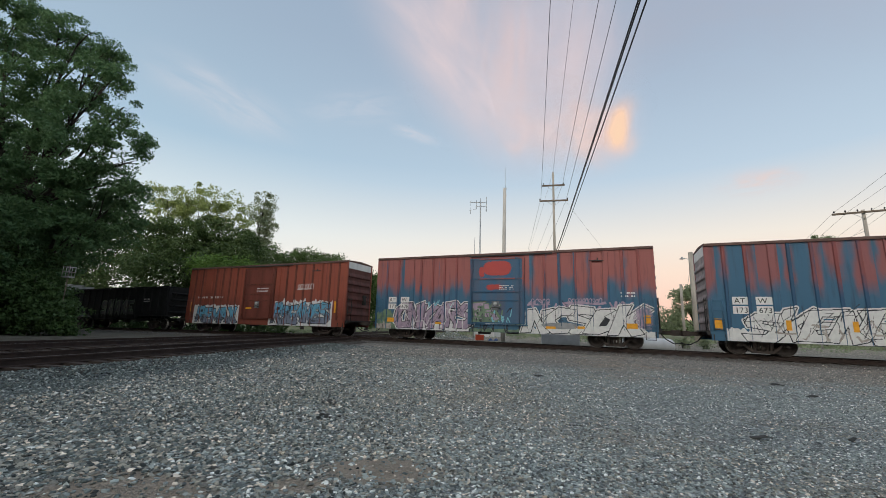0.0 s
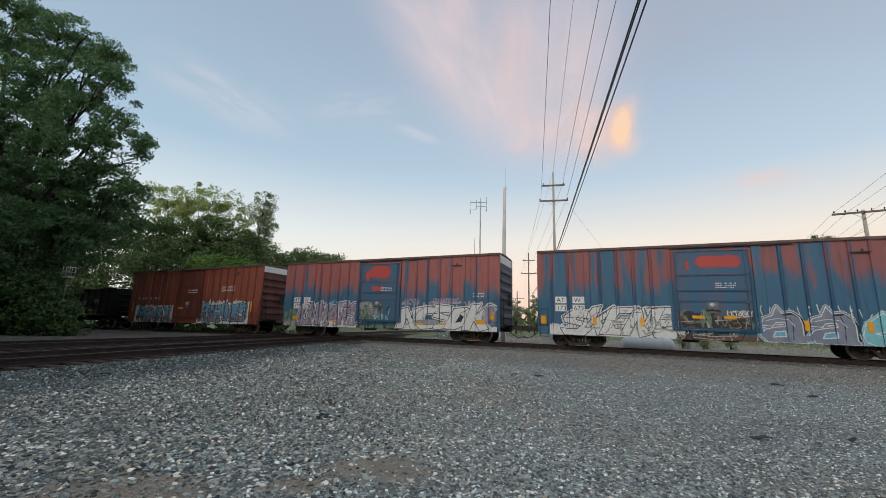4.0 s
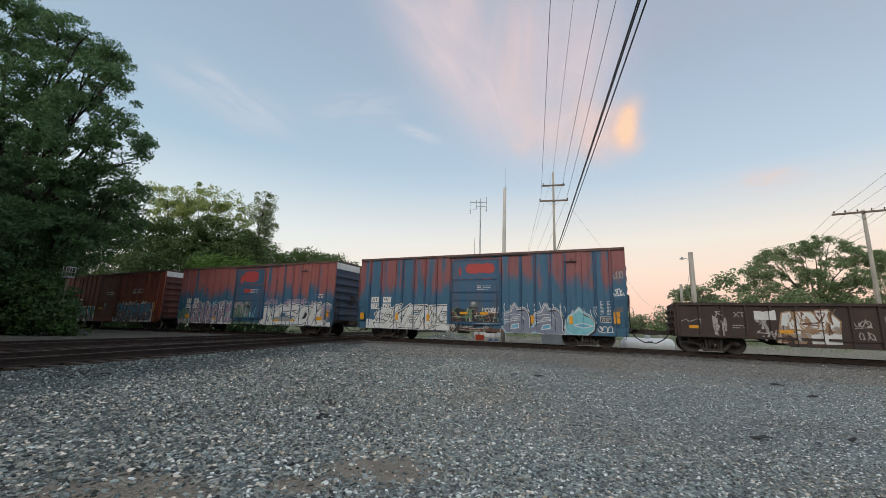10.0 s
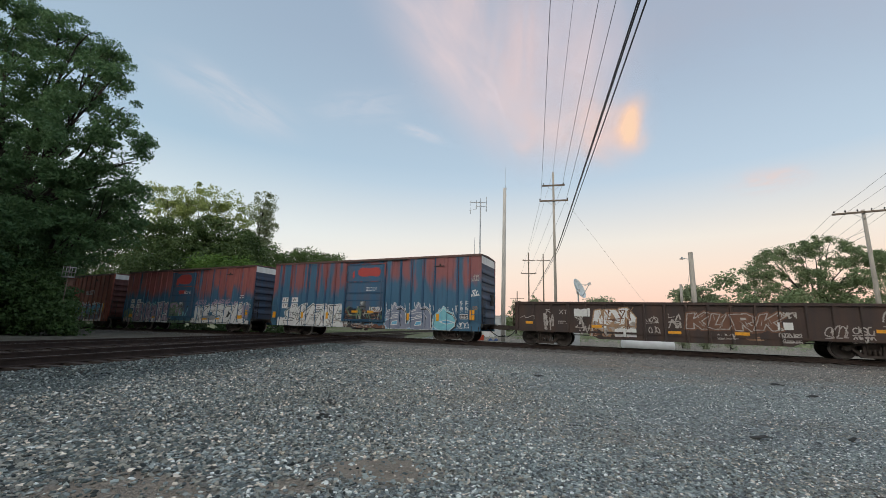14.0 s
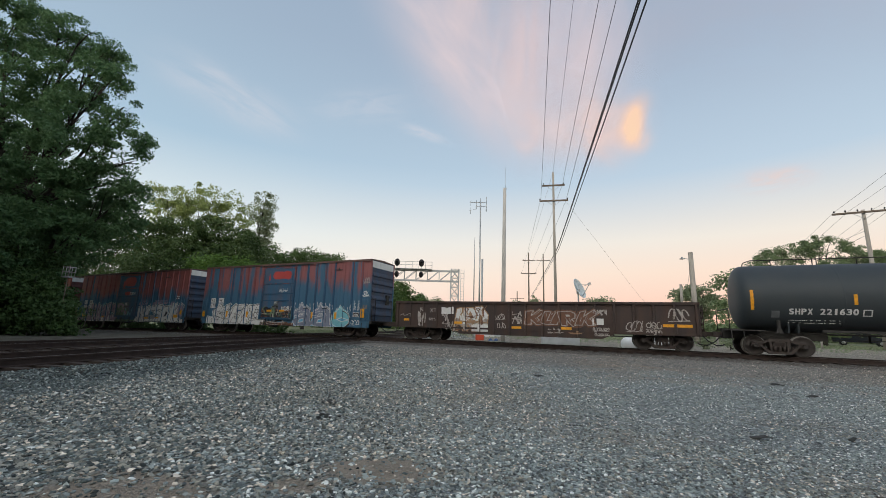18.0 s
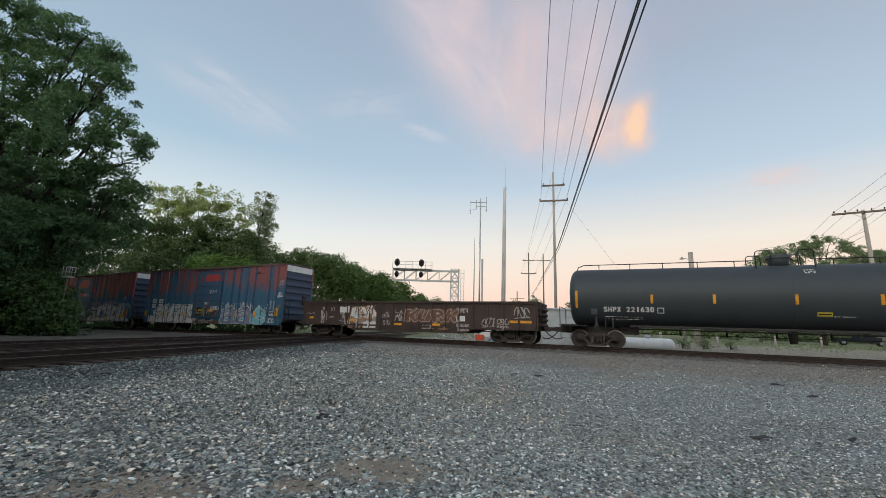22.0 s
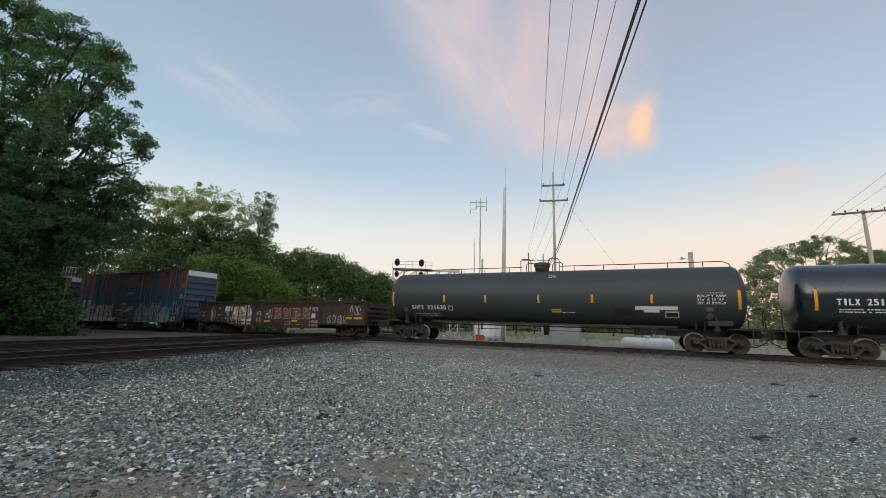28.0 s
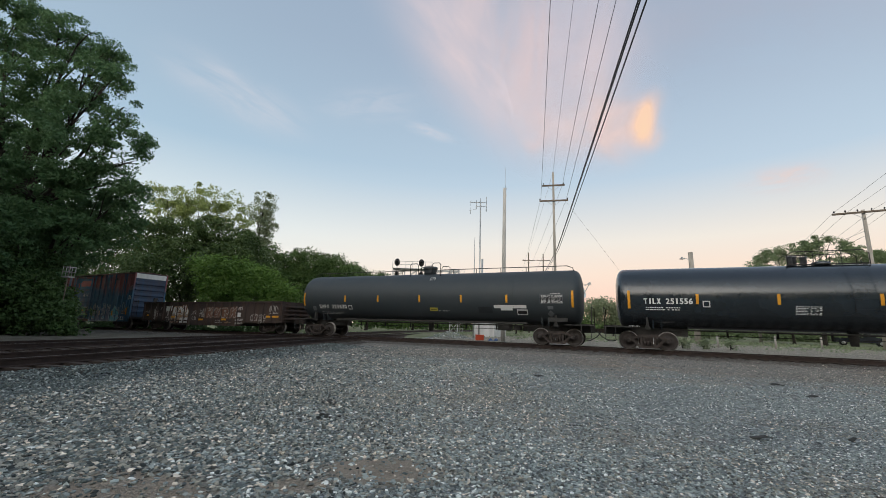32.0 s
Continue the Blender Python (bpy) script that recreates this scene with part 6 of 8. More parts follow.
def leaf_mesh(name, lobes, count, size, material, seed, gap=0.15, flat=0.85, inner=0.45, per=42):
    """A crown: leaves on the outside of many small round clumps, strewn through uneven lobes, with gaps between the clumps."""
    g = np.random.default_rng(seed)
    L = np.array(lobes, float)
    w = L[:, 3] ** 2.2
    nc = max(30, int(count / per * 1.25))
    pick = g.choice(len(L), nc, p=w / w.sum())
    d = g.normal(size=(nc, 3))
    d /= np.linalg.norm(d, axis=1)[:, None]
    r = L[pick, 3] * (inner + (1 - inner) * g.random(nc) ** 0.55) * (1 + 0.10 * g.normal(size=nc).clip(-2, 1.6))
    c = L[pick, :3] + d * r[:, None] * np.array([1, 1, flat])
    keep = np.array([0.65 * noise.noise((p[0] * 0.55 + seed, p[1] * 0.55, p[2] * 0.6)) + 0.5 * noise.noise((p[0] * 1.5, p[1] * 1.5 + seed, p[2] * 1.6)) > gap - 0.35 for p in c])
    c = c[keep]
    if not len(c):
        return None
    cr = g.uniform(1.6, 4.2, len(c)) * size * np.clip(L[:, 3].mean() / 2.2, 0.5, 1.0)
    k = g.integers(0, len(c), count)
    o = g.normal(size=(count, 3)) + np.array([0, 0, 0.35])
    o /= np.linalg.norm(o, axis=1)[:, None]
    p = c[k] + o * (cr[k] * (0.45 + 0.6 * g.random(count)))[:, None] * np.array([1.1, 1.1, 0.72])
    n = o * 0.75 + g.normal(size=(count, 3)) * 0.55 + np.array([0, 0, 0.35])
    n /= np.linalg.norm(n, axis=1)[:, None]
    a = g.normal(size=(count, 3)) + np.array([0, 0, -0.6])
    a -= n * (a * n).sum(1)[:, None]
    a /= np.linalg.norm(a, axis=1)[:, None] + 1e-9
    b = np.cross(a, n)
    s = size * g.uniform(0.6, 1.3, count)[:, None]
    v = np.stack([p, p + a * s * 0.5 + b * s * 0.40 + n * s * 0.10, p + a * s, p + a * s * 0.5 - b * s * 0.40 + n * s * 0.10], 1)
    f = np.arange(count * 4).reshape(count, 4)
    tri = np.concatenate([f[:, [0, 1, 2]], f[:, [0, 2, 3]]])
    return mesh_np(name, v.reshape(-1, 3), tri, material)


def tree(label, base, lobes, count, size, leaf, seed, trunk_r=0.35, gap=0.15, group="", name="tree", flat=0.88, limbs=True, inner=0.45, per=42):
    """A tree: tapered trunk, limbs into each lobe with side twigs, and a crown of leaves."""
    root = thing(name, label, "tree" if name == "tree" else "shrub", group, at=Matrix.Translation(base))
    rel = [(x - base[0], y - base[1], z - base[2], r) for x, y, z, r in lobes]
    rng = random.Random(seed)
    if limbs:
        cx = sum(l[0] for l in rel) / len(rel)
        cy = sum(l[1] for l in rel) / len(rel)
        top = max(l[2] for l in rel)
        fork = Vector((cx * 0.35, cy * 0.35, top * 0.32))
        sh = Shape().tube([(0, 0, -0.1), (0.02, 0.05, 0.4), tuple(fork * 0.5 + Vector((0.1, 0, 0))), tuple(fork), (cx * 0.7, cy * 0.7, top * 0.62), (cx, cy, top * 0.9)], [trunk_r * 1.35, trunk_r, trunk_r * 0.85, trunk_r * 0.72, trunk_r * 0.4, trunk_r * 0.1], 10)
        part("trunk", sh, M_BARK, root)
        for l in rel:
            e = Vector(l[:3])
            st = fork * min(1.0, 0.6 + 0.5 * rng.random())
            if e.z < st.z:
                st = fork * 0.45
            mid = st.lerp(e, 0.5) + Vector((rng.uniform(-0.4, 0.4), rng.uniform(-0.4, 0.4), 0.12 * (e - st).length))
            lb = Shape().tube([st, st.lerp(mid, 0.5), mid, mid.lerp(e, 0.6), e], [trunk_r * 0.42, trunk_r * 0.36, trunk_r * 0.26, trunk_r * 0.16, trunk_r * 0.06], 7)
            for q in range(5):
                o = mid.lerp(e, rng.random())
                t = e + Vector((rng.uniform(-1, 1), rng.uniform(-1, 1), rng.uniform(-0.5, 0.7))) * l[3] * 0.58
                lb.tube([o, o.lerp(t, 0.5) + Vector((0, 0, 0.15 * l[3])), t], [trunk_r * 0.13, trunk_r * 0.08, trunk_r * 0.02], 5)
            part("limb", lb, M_BARK, root)
    me = leaf_mesh("crown", rel, count, size, leaf, seed, gap, flat, inner, per)
    ob = part("crown", me, None, root)
    return root


LEAF_DARK = leaf_mat("dark_maple_leaf", (0.054, 0.126, 0.062), (0.124, 0.216, 0.094), 0.42)
# darker than the maple's leaf: shade inside the wood put into colour
LEAF_WOOD = leaf_mat("shade_toned_wood_leaf", (0.045, 0.084, 0.032), (0.105, 0.155, 0.052), 0.25)
LEAF_MID = leaf_mat("mid_green_leaf", (0.040, 0.085, 0.025), (0.10, 0.16, 0.045))
# low sunlight on one far crown, put into the leaf colour
LEAF_SUNLIT = leaf_mat("sunlit_yellow_leaf", (0.19, 0.26, 0.085), (0.38, 0.43, 0.16), 0.5)
# bush and undergrowth leaves darkened: shade below the maple put into colour
LEAF_SHADE = leaf_mat("shade_darkened_leaf", (0.030, 0.070, 0.022), (0.075, 0.13, 0.04), 0.2)
LEAF_FRESH = leaf_mat("fresh_green_leaf", (0.08, 0.16, 0.035), (0.17, 0.28, 0.06), 0.4)
LEAF_GREY = leaf_mat("grey_green_leaf", (0.17, 0.22, 0.12), (0.30, 0.34, 0.21), 0.45)
LEAF_RIGHT = leaf_mat("walnut_leaf", (0.125, 0.185, 0.095), (0.25, 0.31, 0.16), 0.45)

tree("tall dark green maple tree overhanging the tracks", (-33.5, 29.0, land(-33.5, 29)),
     [(-38.8, 28.0, 22.7, 3.6), (-34.0, 27.0, 22.6, 2.9), (-31.0, 28.0, 22.6, 2.4), (-28.2, 27.0, 21.8, 2.0), (-26.4, 27.0, 20.4, 1.7), (-24.8, 26.5, 17.9, 1.9), (-29.4, 28.0, 18.8, 3.0), (-33.5, 27.0, 18.0, 3.3), (-25.0, 28.0, 16.6, 1.3), (-27.0, 27.0, 15.6, 2.3),
      (-23.5, 27.0, 13.4, 1.9), (-26.4, 26.0, 12.6, 2.9), (-31.4, 28.0, 13.6, 3.3), (-24.9, 28.0, 10.6, 2.4), (-28.6, 27.0, 9.1, 3.3), (-35.8, 27.0, 15.0, 4.0), (-34.6, 28.0, 9.4, 4.0), (-22.6, 27.0, 12.0, 1.1)], 150000, 0.165, LEAF_DARK, 3, 0.42, 0.42, inner=0.42, per=44)
tree("low dark green tree under a taller maple", (-29.5, 28.5, land(-29.5, 28.5)),
     [(-28.2, 26.0, 5.7, 3.1), (-26.9, 28.0, 6.6, 3.0), (-24.7, 29.0, 7.7, 2.0), (-30.8, 26.0, 4.1, 3.5), (-23.6, 28.0, 9.6, 1.7)], 40000, 0.17, LEAF_DARK, 4, 0.25, 0.36, inner=0.4)
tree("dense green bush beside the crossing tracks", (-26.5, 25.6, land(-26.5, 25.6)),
     [(-26.6, 25.0, 1.8, 2.1), (-26.0, 26.0, 2.0, 1.9), (-23.6, 25.0, 0.9, 1.2), (-29.4, 25.0, 1.5, 3.2), (-27.9, 27.0, 3.9, 2.0), (-24.9, 25.2, 1.0, 1.5), (-23.0, 25.0, 0.2, 0.8)], 46000, 0.17, LEAF_SHADE, 5, 0.12, 0.0, name="bush")
tree("shaded deciduous tree behind the railway", (-58, 63, -1.2),
     [(-67.4, 62.0, 8.3, 6.2), (-63.6, 65.0, 6.0, 6.2), (-55.1, 62.0, 8.7, 5.3), (-54.0, 66.0, 12.2, 4.4), (-48.9, 62.0, 6.2, 5.3)], 30000, 0.32, LEAF_WOOD, 6, 0.45, 0.26)
tree("open-crowned tree with leaves coloured as sunlit yellow", (-38.5, 60.5, -1.0),
     [(-44.5, 60.0, 19.9, 2.6), (-41.8, 62.0, 20.2, 2.7), (-35.3, 58.0, 18.9, 2.6), (-33.5, 60.0, 17.5, 2.9), (-39.5, 62.0, 17.0, 3.4), (-42.6, 60.0, 16.3, 3.0), (-32.0, 61.0, 15.4, 1.9)], 13000, 0.28, LEAF_SUNLIT, 7, 0.34, 0.38, per=44)
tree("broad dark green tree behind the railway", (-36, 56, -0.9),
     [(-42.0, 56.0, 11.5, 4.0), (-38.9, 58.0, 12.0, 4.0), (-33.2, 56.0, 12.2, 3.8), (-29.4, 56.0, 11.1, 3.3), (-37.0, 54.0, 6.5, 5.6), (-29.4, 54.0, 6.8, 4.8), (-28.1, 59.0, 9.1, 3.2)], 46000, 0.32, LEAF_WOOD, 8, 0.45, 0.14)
tree("narrow ivy-covered tree standing over the woods", (-31.3, 66, -0.9),
     [(-30.9, 66.0, 21.7, 1.7), (-31.8, 67.0, 19.6, 2.1), (-30.1, 66.0, 16.9, 1.7), (-31.6, 66.0, 15.4, 2.1), (-32.0, 66.0, 12.9, 2.8)], 9500, 0.27, LEAF_GREY, 9, 0.3, 0.30, per=50)
tree("round green tree at the wood's edge", (-29, 85, -0.8),
     [(-36.5, 84.0, 13.2, 3.8), (-33.3, 87.0, 12.5, 4.1), (-28.0, 84.0, 12.6, 4.1), (-24.3, 86.0, 12.0, 4.1), (-33.5, 84.0, 7.8, 5.4), (-26.3, 84.0, 7.5, 5.4), (-30.0, 84.0, 14.6, 1.7), (-20.5, 84.0, 9.5, 4.3)], 48000, 0.38, LEAF_MID, 10, 0.4, -0.02)
tree("green tree at the far end of the wood", (-18.5, 101, -0.6),
     [(-23.1, 100.0, 11.8, 4.3), (-19.3, 103.0, 10.8, 4.0), (-15.1, 100.0, 9.6, 3.4), (-19.9, 100.0, 6.9, 5.0), (-14.2, 100.0, 6.4, 4.3), (-15.7, 100.0, 11.7, 2.3)], 30000, 0.42, LEAF_MID, 11, 0.4, -0.02)
tree("distant low green tree beyond the signal bridge", (-9, 131, -0.5),
     [(-14.1, 130.0, 10.9, 4.1), (-8.4, 130.0, 8.3, 3.0), (-2.0, 133.0, 7.7, 2.6), (-14.7, 130.0, 6.3, 5.5), (-6.5, 130.0, 5.3, 4.4)], 14000, 0.6, LEAF_MID, 12, 0.35, 0.0)
tree("bright green bush behind the main line", (-23.5, 47.3, land(-23.5, 47.3)),
     [(-26.6, 47.0, 6.7, 2.1), (-24.4, 48.0, 6.2, 2.5), (-21.1, 47.0, 5.2, 2.3), (-18.7, 47.0, 4.1, 1.7), (-25.3, 47.0, 4.0, 3.0), (-21.2, 47.0, 2.9, 3.0), (-29.7, 48.0, 7.4, 1.2)], 30000, 0.28, LEAF_FRESH, 13, 0.2, -0.1, name="bush")
tree("wide spreading tree with feathery leaves", (45.5, 48, 0.28),
     [(38.4, 48.0, 8.7, 1.7), (40.6, 49.0, 10.0, 1.8), (43.0, 51.0, 10.9, 2.2), (43.8, 48.0, 11.3, 2.2), (46.6, 48.0, 12.6, 1.7), (49.4, 50.0, 12.4, 2.2), (50.8, 48.0, 11.3, 2.1), (53.4, 48.0, 10.4, 2.4), (38.6, 48.0, 6.5, 2.2), (43.8, 50.0, 8.3, 2.8), (45.8, 46.0, 8.4, 2.8), (51.5, 48.0, 7.0, 2.8), (56.4, 48.0, 9.0, 3.4)], 48000, 0.18, LEAF_RIGHT, 14, 0.26, 0.36, flat=0.6, inner=0.66, per=56)
tree("low leafy undergrowth beneath a spreading tree", (41, 47, 0.28),
     [(33.7, 46.0, 4.2, 2.3), (38.3, 46.0, 4.4, 2.9), (44.7, 48.0, 4.7, 2.9), (47.3, 46.0, 3.7, 2.6), (33.4, 46.0, 7.2, 1.4)], 11000, 0.30, LEAF_RIGHT, 15, 0.15, 0.25, name="bush")
tree("small green tree behind the yard light", (38, 60, 0.28),
     [(36.1, 60.0, 7.0, 1.2), (38.5, 61.0, 7.9, 1.2), (39.9, 60.0, 7.1, 1.4), (36.8, 60.0, 5.4, 2.0), (40.2, 60.0, 5.0, 2.2), (35.0, 60.0, 3.6, 1.7)], 7500, 0.30, LEAF_GREY, 16, 0.2, 0.3)
tree("hedge of rounded green shrubs beyond the lane", (32, 75, 0.28),
     [(28.5, 75.0, 5.3, 2.1), (30.9, 76.0, 4.4, 2.8), (25.3, 75.0, 4.9, 1.3), (33.6, 75.0, 3.4, 2.3), (37.8, 75.0, 2.5, 2.1), (42.0, 75.0, 3.1, 2.3)], 9000, 0.36, LEAF_GREY, 17, 0.15, 0.15, name="bush")
for i, (x, y, r, n) in enumerate(((17.6, 29.6, 0.32, 420), (18.9, 29.2, 0.38, 520), (16.4, 30.2, 0.22, 260), (20.4, 28.6, 0.25, 260))):
    tree("weedy green shrub beside the lane", (x, y, land(x, y)), [(x, y, 0.5 + 0.3 * r, r), (x + 0.3, y, 0.3, r * 0.8)], n, 0.12, LEAF_GREY, 30 + i, 0.03, -0.2, "weeds by the lane", name="bush")


for x, h, r, n in ((11.2, 4.5, 1.1, 2600), (13.9, 5.4, 0.8, 2200), (19.6, 4.7, 1.2, 3000)):
    tree("small green tree beyond the lane", (x, 60.0, 0.28), [(x, 60.0, h, r * 0.7), (x + 0.5, 60.0, h - 0.9, r), (x - 0.5, 60.3, h - 1.8, r * 1.1), (x + 0.1, 60.0, 1.6, r * 1.2)], n, 0.24, LEAF_GREY, 50 + int(x), 0.10, 0.15, "small trees beyond the lane")


# unseen trees behind the camera: dark reflection in the tanks, low light blocked
first = tree("unseen tall green tree behind, closing off low light", (-6.0, -27.0, 0.0),
             [(-6, -27, 15.5, 3.2), (-8.5, -26.5, 12.5, 3.4), (-3.5, -27.5, 12.0, 3.4), (-9.5, -27, 8.5, 3.4), (-5.5, -25.8, 8.0, 3.8), (-2.0, -27, 7.5, 3.2), (-6, -26, 4.2, 4.0)], 15000, 0.42, LEAF_DARK, 41, 0.35, -0.05, "trees behind the yard")
for i, (x, y, a) in enumerate(((5.5, -28.0, 70), (16.0, -27.0, 150), (26.5, -25.0, 230), (-17.0, -25.5, 300), (-27.0, -20.5, 30), (-35.0, -12.0, 110), (36.0, -21.0, 190), (-41.0, -1.0, 260), (-45.0, 10.0, 340))):
    copy_thing(first, Matrix.Translation((x, y, 0)) @ pose(0, 0, 0, 0, 0, a))
# added trees that shade the left, hidden behind the maple or out of view
tree("added crown hidden behind the maple, shading the line", (-37.5, 35.0, land(-37.5, 35)),
     [(-32.8, 34.5, 10.5, 3.2), (-41.0, 36.5, 9.0, 4.2), (-31.5, 34.0, 8.6, 2.3), (-37.0, 33.5, 8.6, 3.8), (-36.0, 36.0, 11.0, 3.2)], 18000, 0.28, LEAF_DARK, 44, 0.3, 0.30, inner=0.3)
tree("dense tree hidden behind the maple, added to block light", (-38.0, 31.0, land(-38, 31)),
     [(-38.0, 31.0, 3.5, 4.0), (-42.0, 33.0, 6.5, 4.5), (-36.0, 30.0, 6.0, 3.2), (-38.5, 29.5, 9.5, 3.6), (-33.5, 31.5, 2.5, 2.2), (-33.0, 31.5, 6.5, 2.6), (-45.0, 35.0, 3.5, 4.5)], 24000, 0.32, LEAF_DARK, 43, 0.25, 0.05, inner=0.2)
first = tree("tall dense green tree out of view, added to shade the left", (-32.0, 11.5, 0.0),
             [(-32, 11.5, 13.7, 3.6), (-34.5, 12, 10.9, 4.2), (-29.5, 11, 10.9, 4.0), (-32, 14, 9.4, 4.4), (-32, 8.5, 9.4, 4.4), (-35, 10, 6.6, 4.4), (-29, 13, 6.6, 4.2), (-31, 9, 3.9, 4.6), (-33, 13.5, 3.5, 4.6), (-29, 10, 2.3, 3.6)], 26000, 0.46, LEAF_DARK, 42, 0.35, -0.4, "trees along the crossing line", inner=0.25)
for x, y, a in ((-40.0, 17.0, 100), (-38.0, 5.0, 200), (-47.0, 24.0, 290), (-33.0, -3.0, 20), (-48.0, 14.0, 160), (-56.0, 33.0, 60), (-26.5, 7.0, 75), (-25.5, -3.0, 130), (-28.5, -12.0, 250)):
    copy_thing(first, Matrix.Translation((x, y, 0)) @ pose(0, 0, 0, 0, 0, a))


def far_woods():
    """The far belt of trees that closes the view all round."""
    g = np.random.default_rng(77)
    lobes = []
    for i in range(230):
        a = i / 230 * 2 * math.pi
        d = 190 + 40 * g.random()
        x, y = d * math.sin(a), d * math.cos(a)
        front = abs(a if a < math.pi else a - 2 * math.pi) < 0.75
        h = (6.0 if front else 13.0) * (0.6 + 0.6 * g.random())
        lobes.append((x, y, h * 0.4, h * 0.75))
    me = leaf_mesh("woods", lobes, 60000, 1.6, LEAF_MID, 78, -0.4, 0.9, 0.2)
    tagged(new("far_woods", me), "distant belt of green woodland around the yard", "woodland", kind="stuff")
    # the hedgerow that closes the fields in front
    low = [(-60 + 5.0 * i + 2 * g.random(), 150 + 12 * g.random(), 1.6 + 1.2 * g.random(), 2.8 + 0.9 * g.random()) for i in range(42)]
    me = leaf_mesh("hedge", low, 26000, 0.95, LEAF_MID, 79, -0.4, 0.8, 0.3)
    tagged(new("far_hedge", me), "low green hedgerow across the far fields", "hedge", kind="stuff")
    low = [(50 + 3.4 * i + g.random(), 78 - 0.9 * i + 3 * g.random(), 1.5 + 0.8 * g.random(), 2.0 + 0.7 * g.random()) for i in range(22)]
    me = leaf_mesh("hedge", low, 20000, 0.5, LEAF_RIGHT, 80, -0.4, 0.8, 0.3)
    tagged(new("field_hedge", me), "unkempt green hedge behind the parked vehicles", "hedge", kind="stuff")

    # shade under the left cars, made with added low dark-leaved bushes
    low = []
    for i in range(90):
        s, d = -84 + 0.62 * i + g.random(), TRACK_D + 3.4 + 1.6 * g.random()
        x, y = NX * d + EX * s, NY * d + EY * s
        low.append((x, y, grade(s) + 0.2 + 0.35 * g.random(), 0.55 + 0.5 * g.random()))
    me = leaf_mesh("undergrowth", low, 30000, 0.17, LEAF_SHADE, 81, -0.4, 0.9, 0.3)
    tagged(new("undergrowth", me), "low dark leaves added for the shade under the cars", "undergrowth", kind="stuff")


far_woods()


def ground_cover():
    """Grass tufts on the verge behind the line and at the wood's foot."""
    g = np.random.default_rng(9)
    n = 16000
    s = g.uniform(-70, 60, n)
    d = TRACK_D + np.where(g.random(n) < 0.35, g.uniform(2.9, 4.5, n), g.uniform(11, 40, n))
    x, y = NX * d + EX * s, NY * d + EY * s
    ok = ~((s > -16) & (d < TRACK_D + 13)) | (g.random(n) < 0.06)
    ok &= np.abs(x - (-9.38 + 0.157 * (y - 8.9)) + 2.4) > 5.2
    x, y = x[ok], y[ok]
    n = len(x)
    z = np.array([land(a, b) for a, b in zip(x, y)])
    h = g.uniform(0.05, 0.22, n)
    a = g.uniform(0, 2 * math.pi, n)
    w = 0.10 + 0.12 * g.random(n)
    p = np.stack([x, y, z - 0.02], 1)
    side = np.stack([np.cos(a), np.sin(a), np.zeros(n)], 1) * w[:, None]
    lean = np.stack([g.normal(size=n) * 0.1, g.normal(size=n) * 0.1, h], 1)
    v = np.stack([p - side, p + side, p + lean + side * 0.3], 1).reshape(-1, 3)
    me = mesh_np("grass", v, np.arange(len(v)).reshape(-1, 3), LEAF_GREY)
    tagged(new("grass_tufts", me), "rough green grass tufts along the verge", "grass", kind="stuff")


ground_cover()


# ---- poles, wires, signals ----
WIRE_DIR = Vector((-0.227, -0.974, 0))


def insulator(x, y, z, root):
    part("insulator", Shape().tube([(x, y, z), (x, y, z + 0.10), (x, y, z + 0.14), (x, y, z + 0.24)], [0.025, 0.03, 0.07, 0.04], 8), M_BLACK, root)


def utility_pole(label, base, top, arms, r=0.19, turn=0.0, material=None, braces=True):
    """A wooden pole with crossarms; arms are (height, length, insulator offsets)."""
    root = thing("utility_pole", label, "utility pole", "utility poles", at=Matrix.Translation(base) @ pose(0, 0, 0, 0, 0, turn))
    h = top - base[2]
    material = material or M_POLE
    part("pole", Shape().tube([(0, 0, -0.1), (0, 0, h * 0.5), (0, 0, h)], [r, r * 0.82, r * 0.62], 12), material, root)
    for z, length, pins in arms:
        z -= base[2]
        part("crossarm", Shape().box(-length / 2, length / 2, -r - 0.07, -r + 0.05, z - 0.085, z + 0.085), M_POLED, root)
        if braces:
            part("brace", Shape().tube([(-0.75, -r - 0.02, z - 0.05), (0, -r, z - 0.65)], 0.02, 5).tube([(0.75, -r - 0.02, z - 0.05), (0, -r, z - 0.65)], 0.02, 5), M_GALV, root)
        for p in pins:
            insulator(p, -r, z + 0.06, root)
    return root


def wire(points, r, label, name="wire", sag=0.0, material=None):
    pts = []
    for a, b in zip(points, points[1:]):
        a, b = Vector(a), Vector(b)
        for i in range(14):
            u = i / 14
            pts.append(a.lerp(b, u) - Vector((0, 0, 4 * sag * u * (1 - u))))
    pts.append(Vector(points[-1]))
    return solo(name, Shape().tube(pts, r, 6, caps=False), material or M_WIRE, label, "cable", "overhead wires")


TURN = math.degrees(math.atan2(0.227, 0.974)) * -1
P1, P2, P3, P4 = (12.3, 43.0, 0.2), (19.7, 90.0, 0.25), (26.9, 105.0, 0.28), (36.0, 190.0, 0.28)
utility_pole("tall weathered wooden utility pole with two crossarms", P1, 18.8, [(17.15, 2.5, (-1.1, 1.1)), (15.35, 3.1, (-1.5, 1.5))], 0.175, TURN)
utility_pole("far wooden utility pole with two crossarms", P2, 18.2, [(16.4, 2.8, (-1.2, 1.2)), (13.4, 3.4, (-1.6, 1.6))], 0.20, TURN, M_POLED)
utility_pole("far dark wooden pole with one crossarm", P3, 20.8, [(19.0, 3.4, (-1.5, 1.5))], 0.22, TURN, M_POLED)
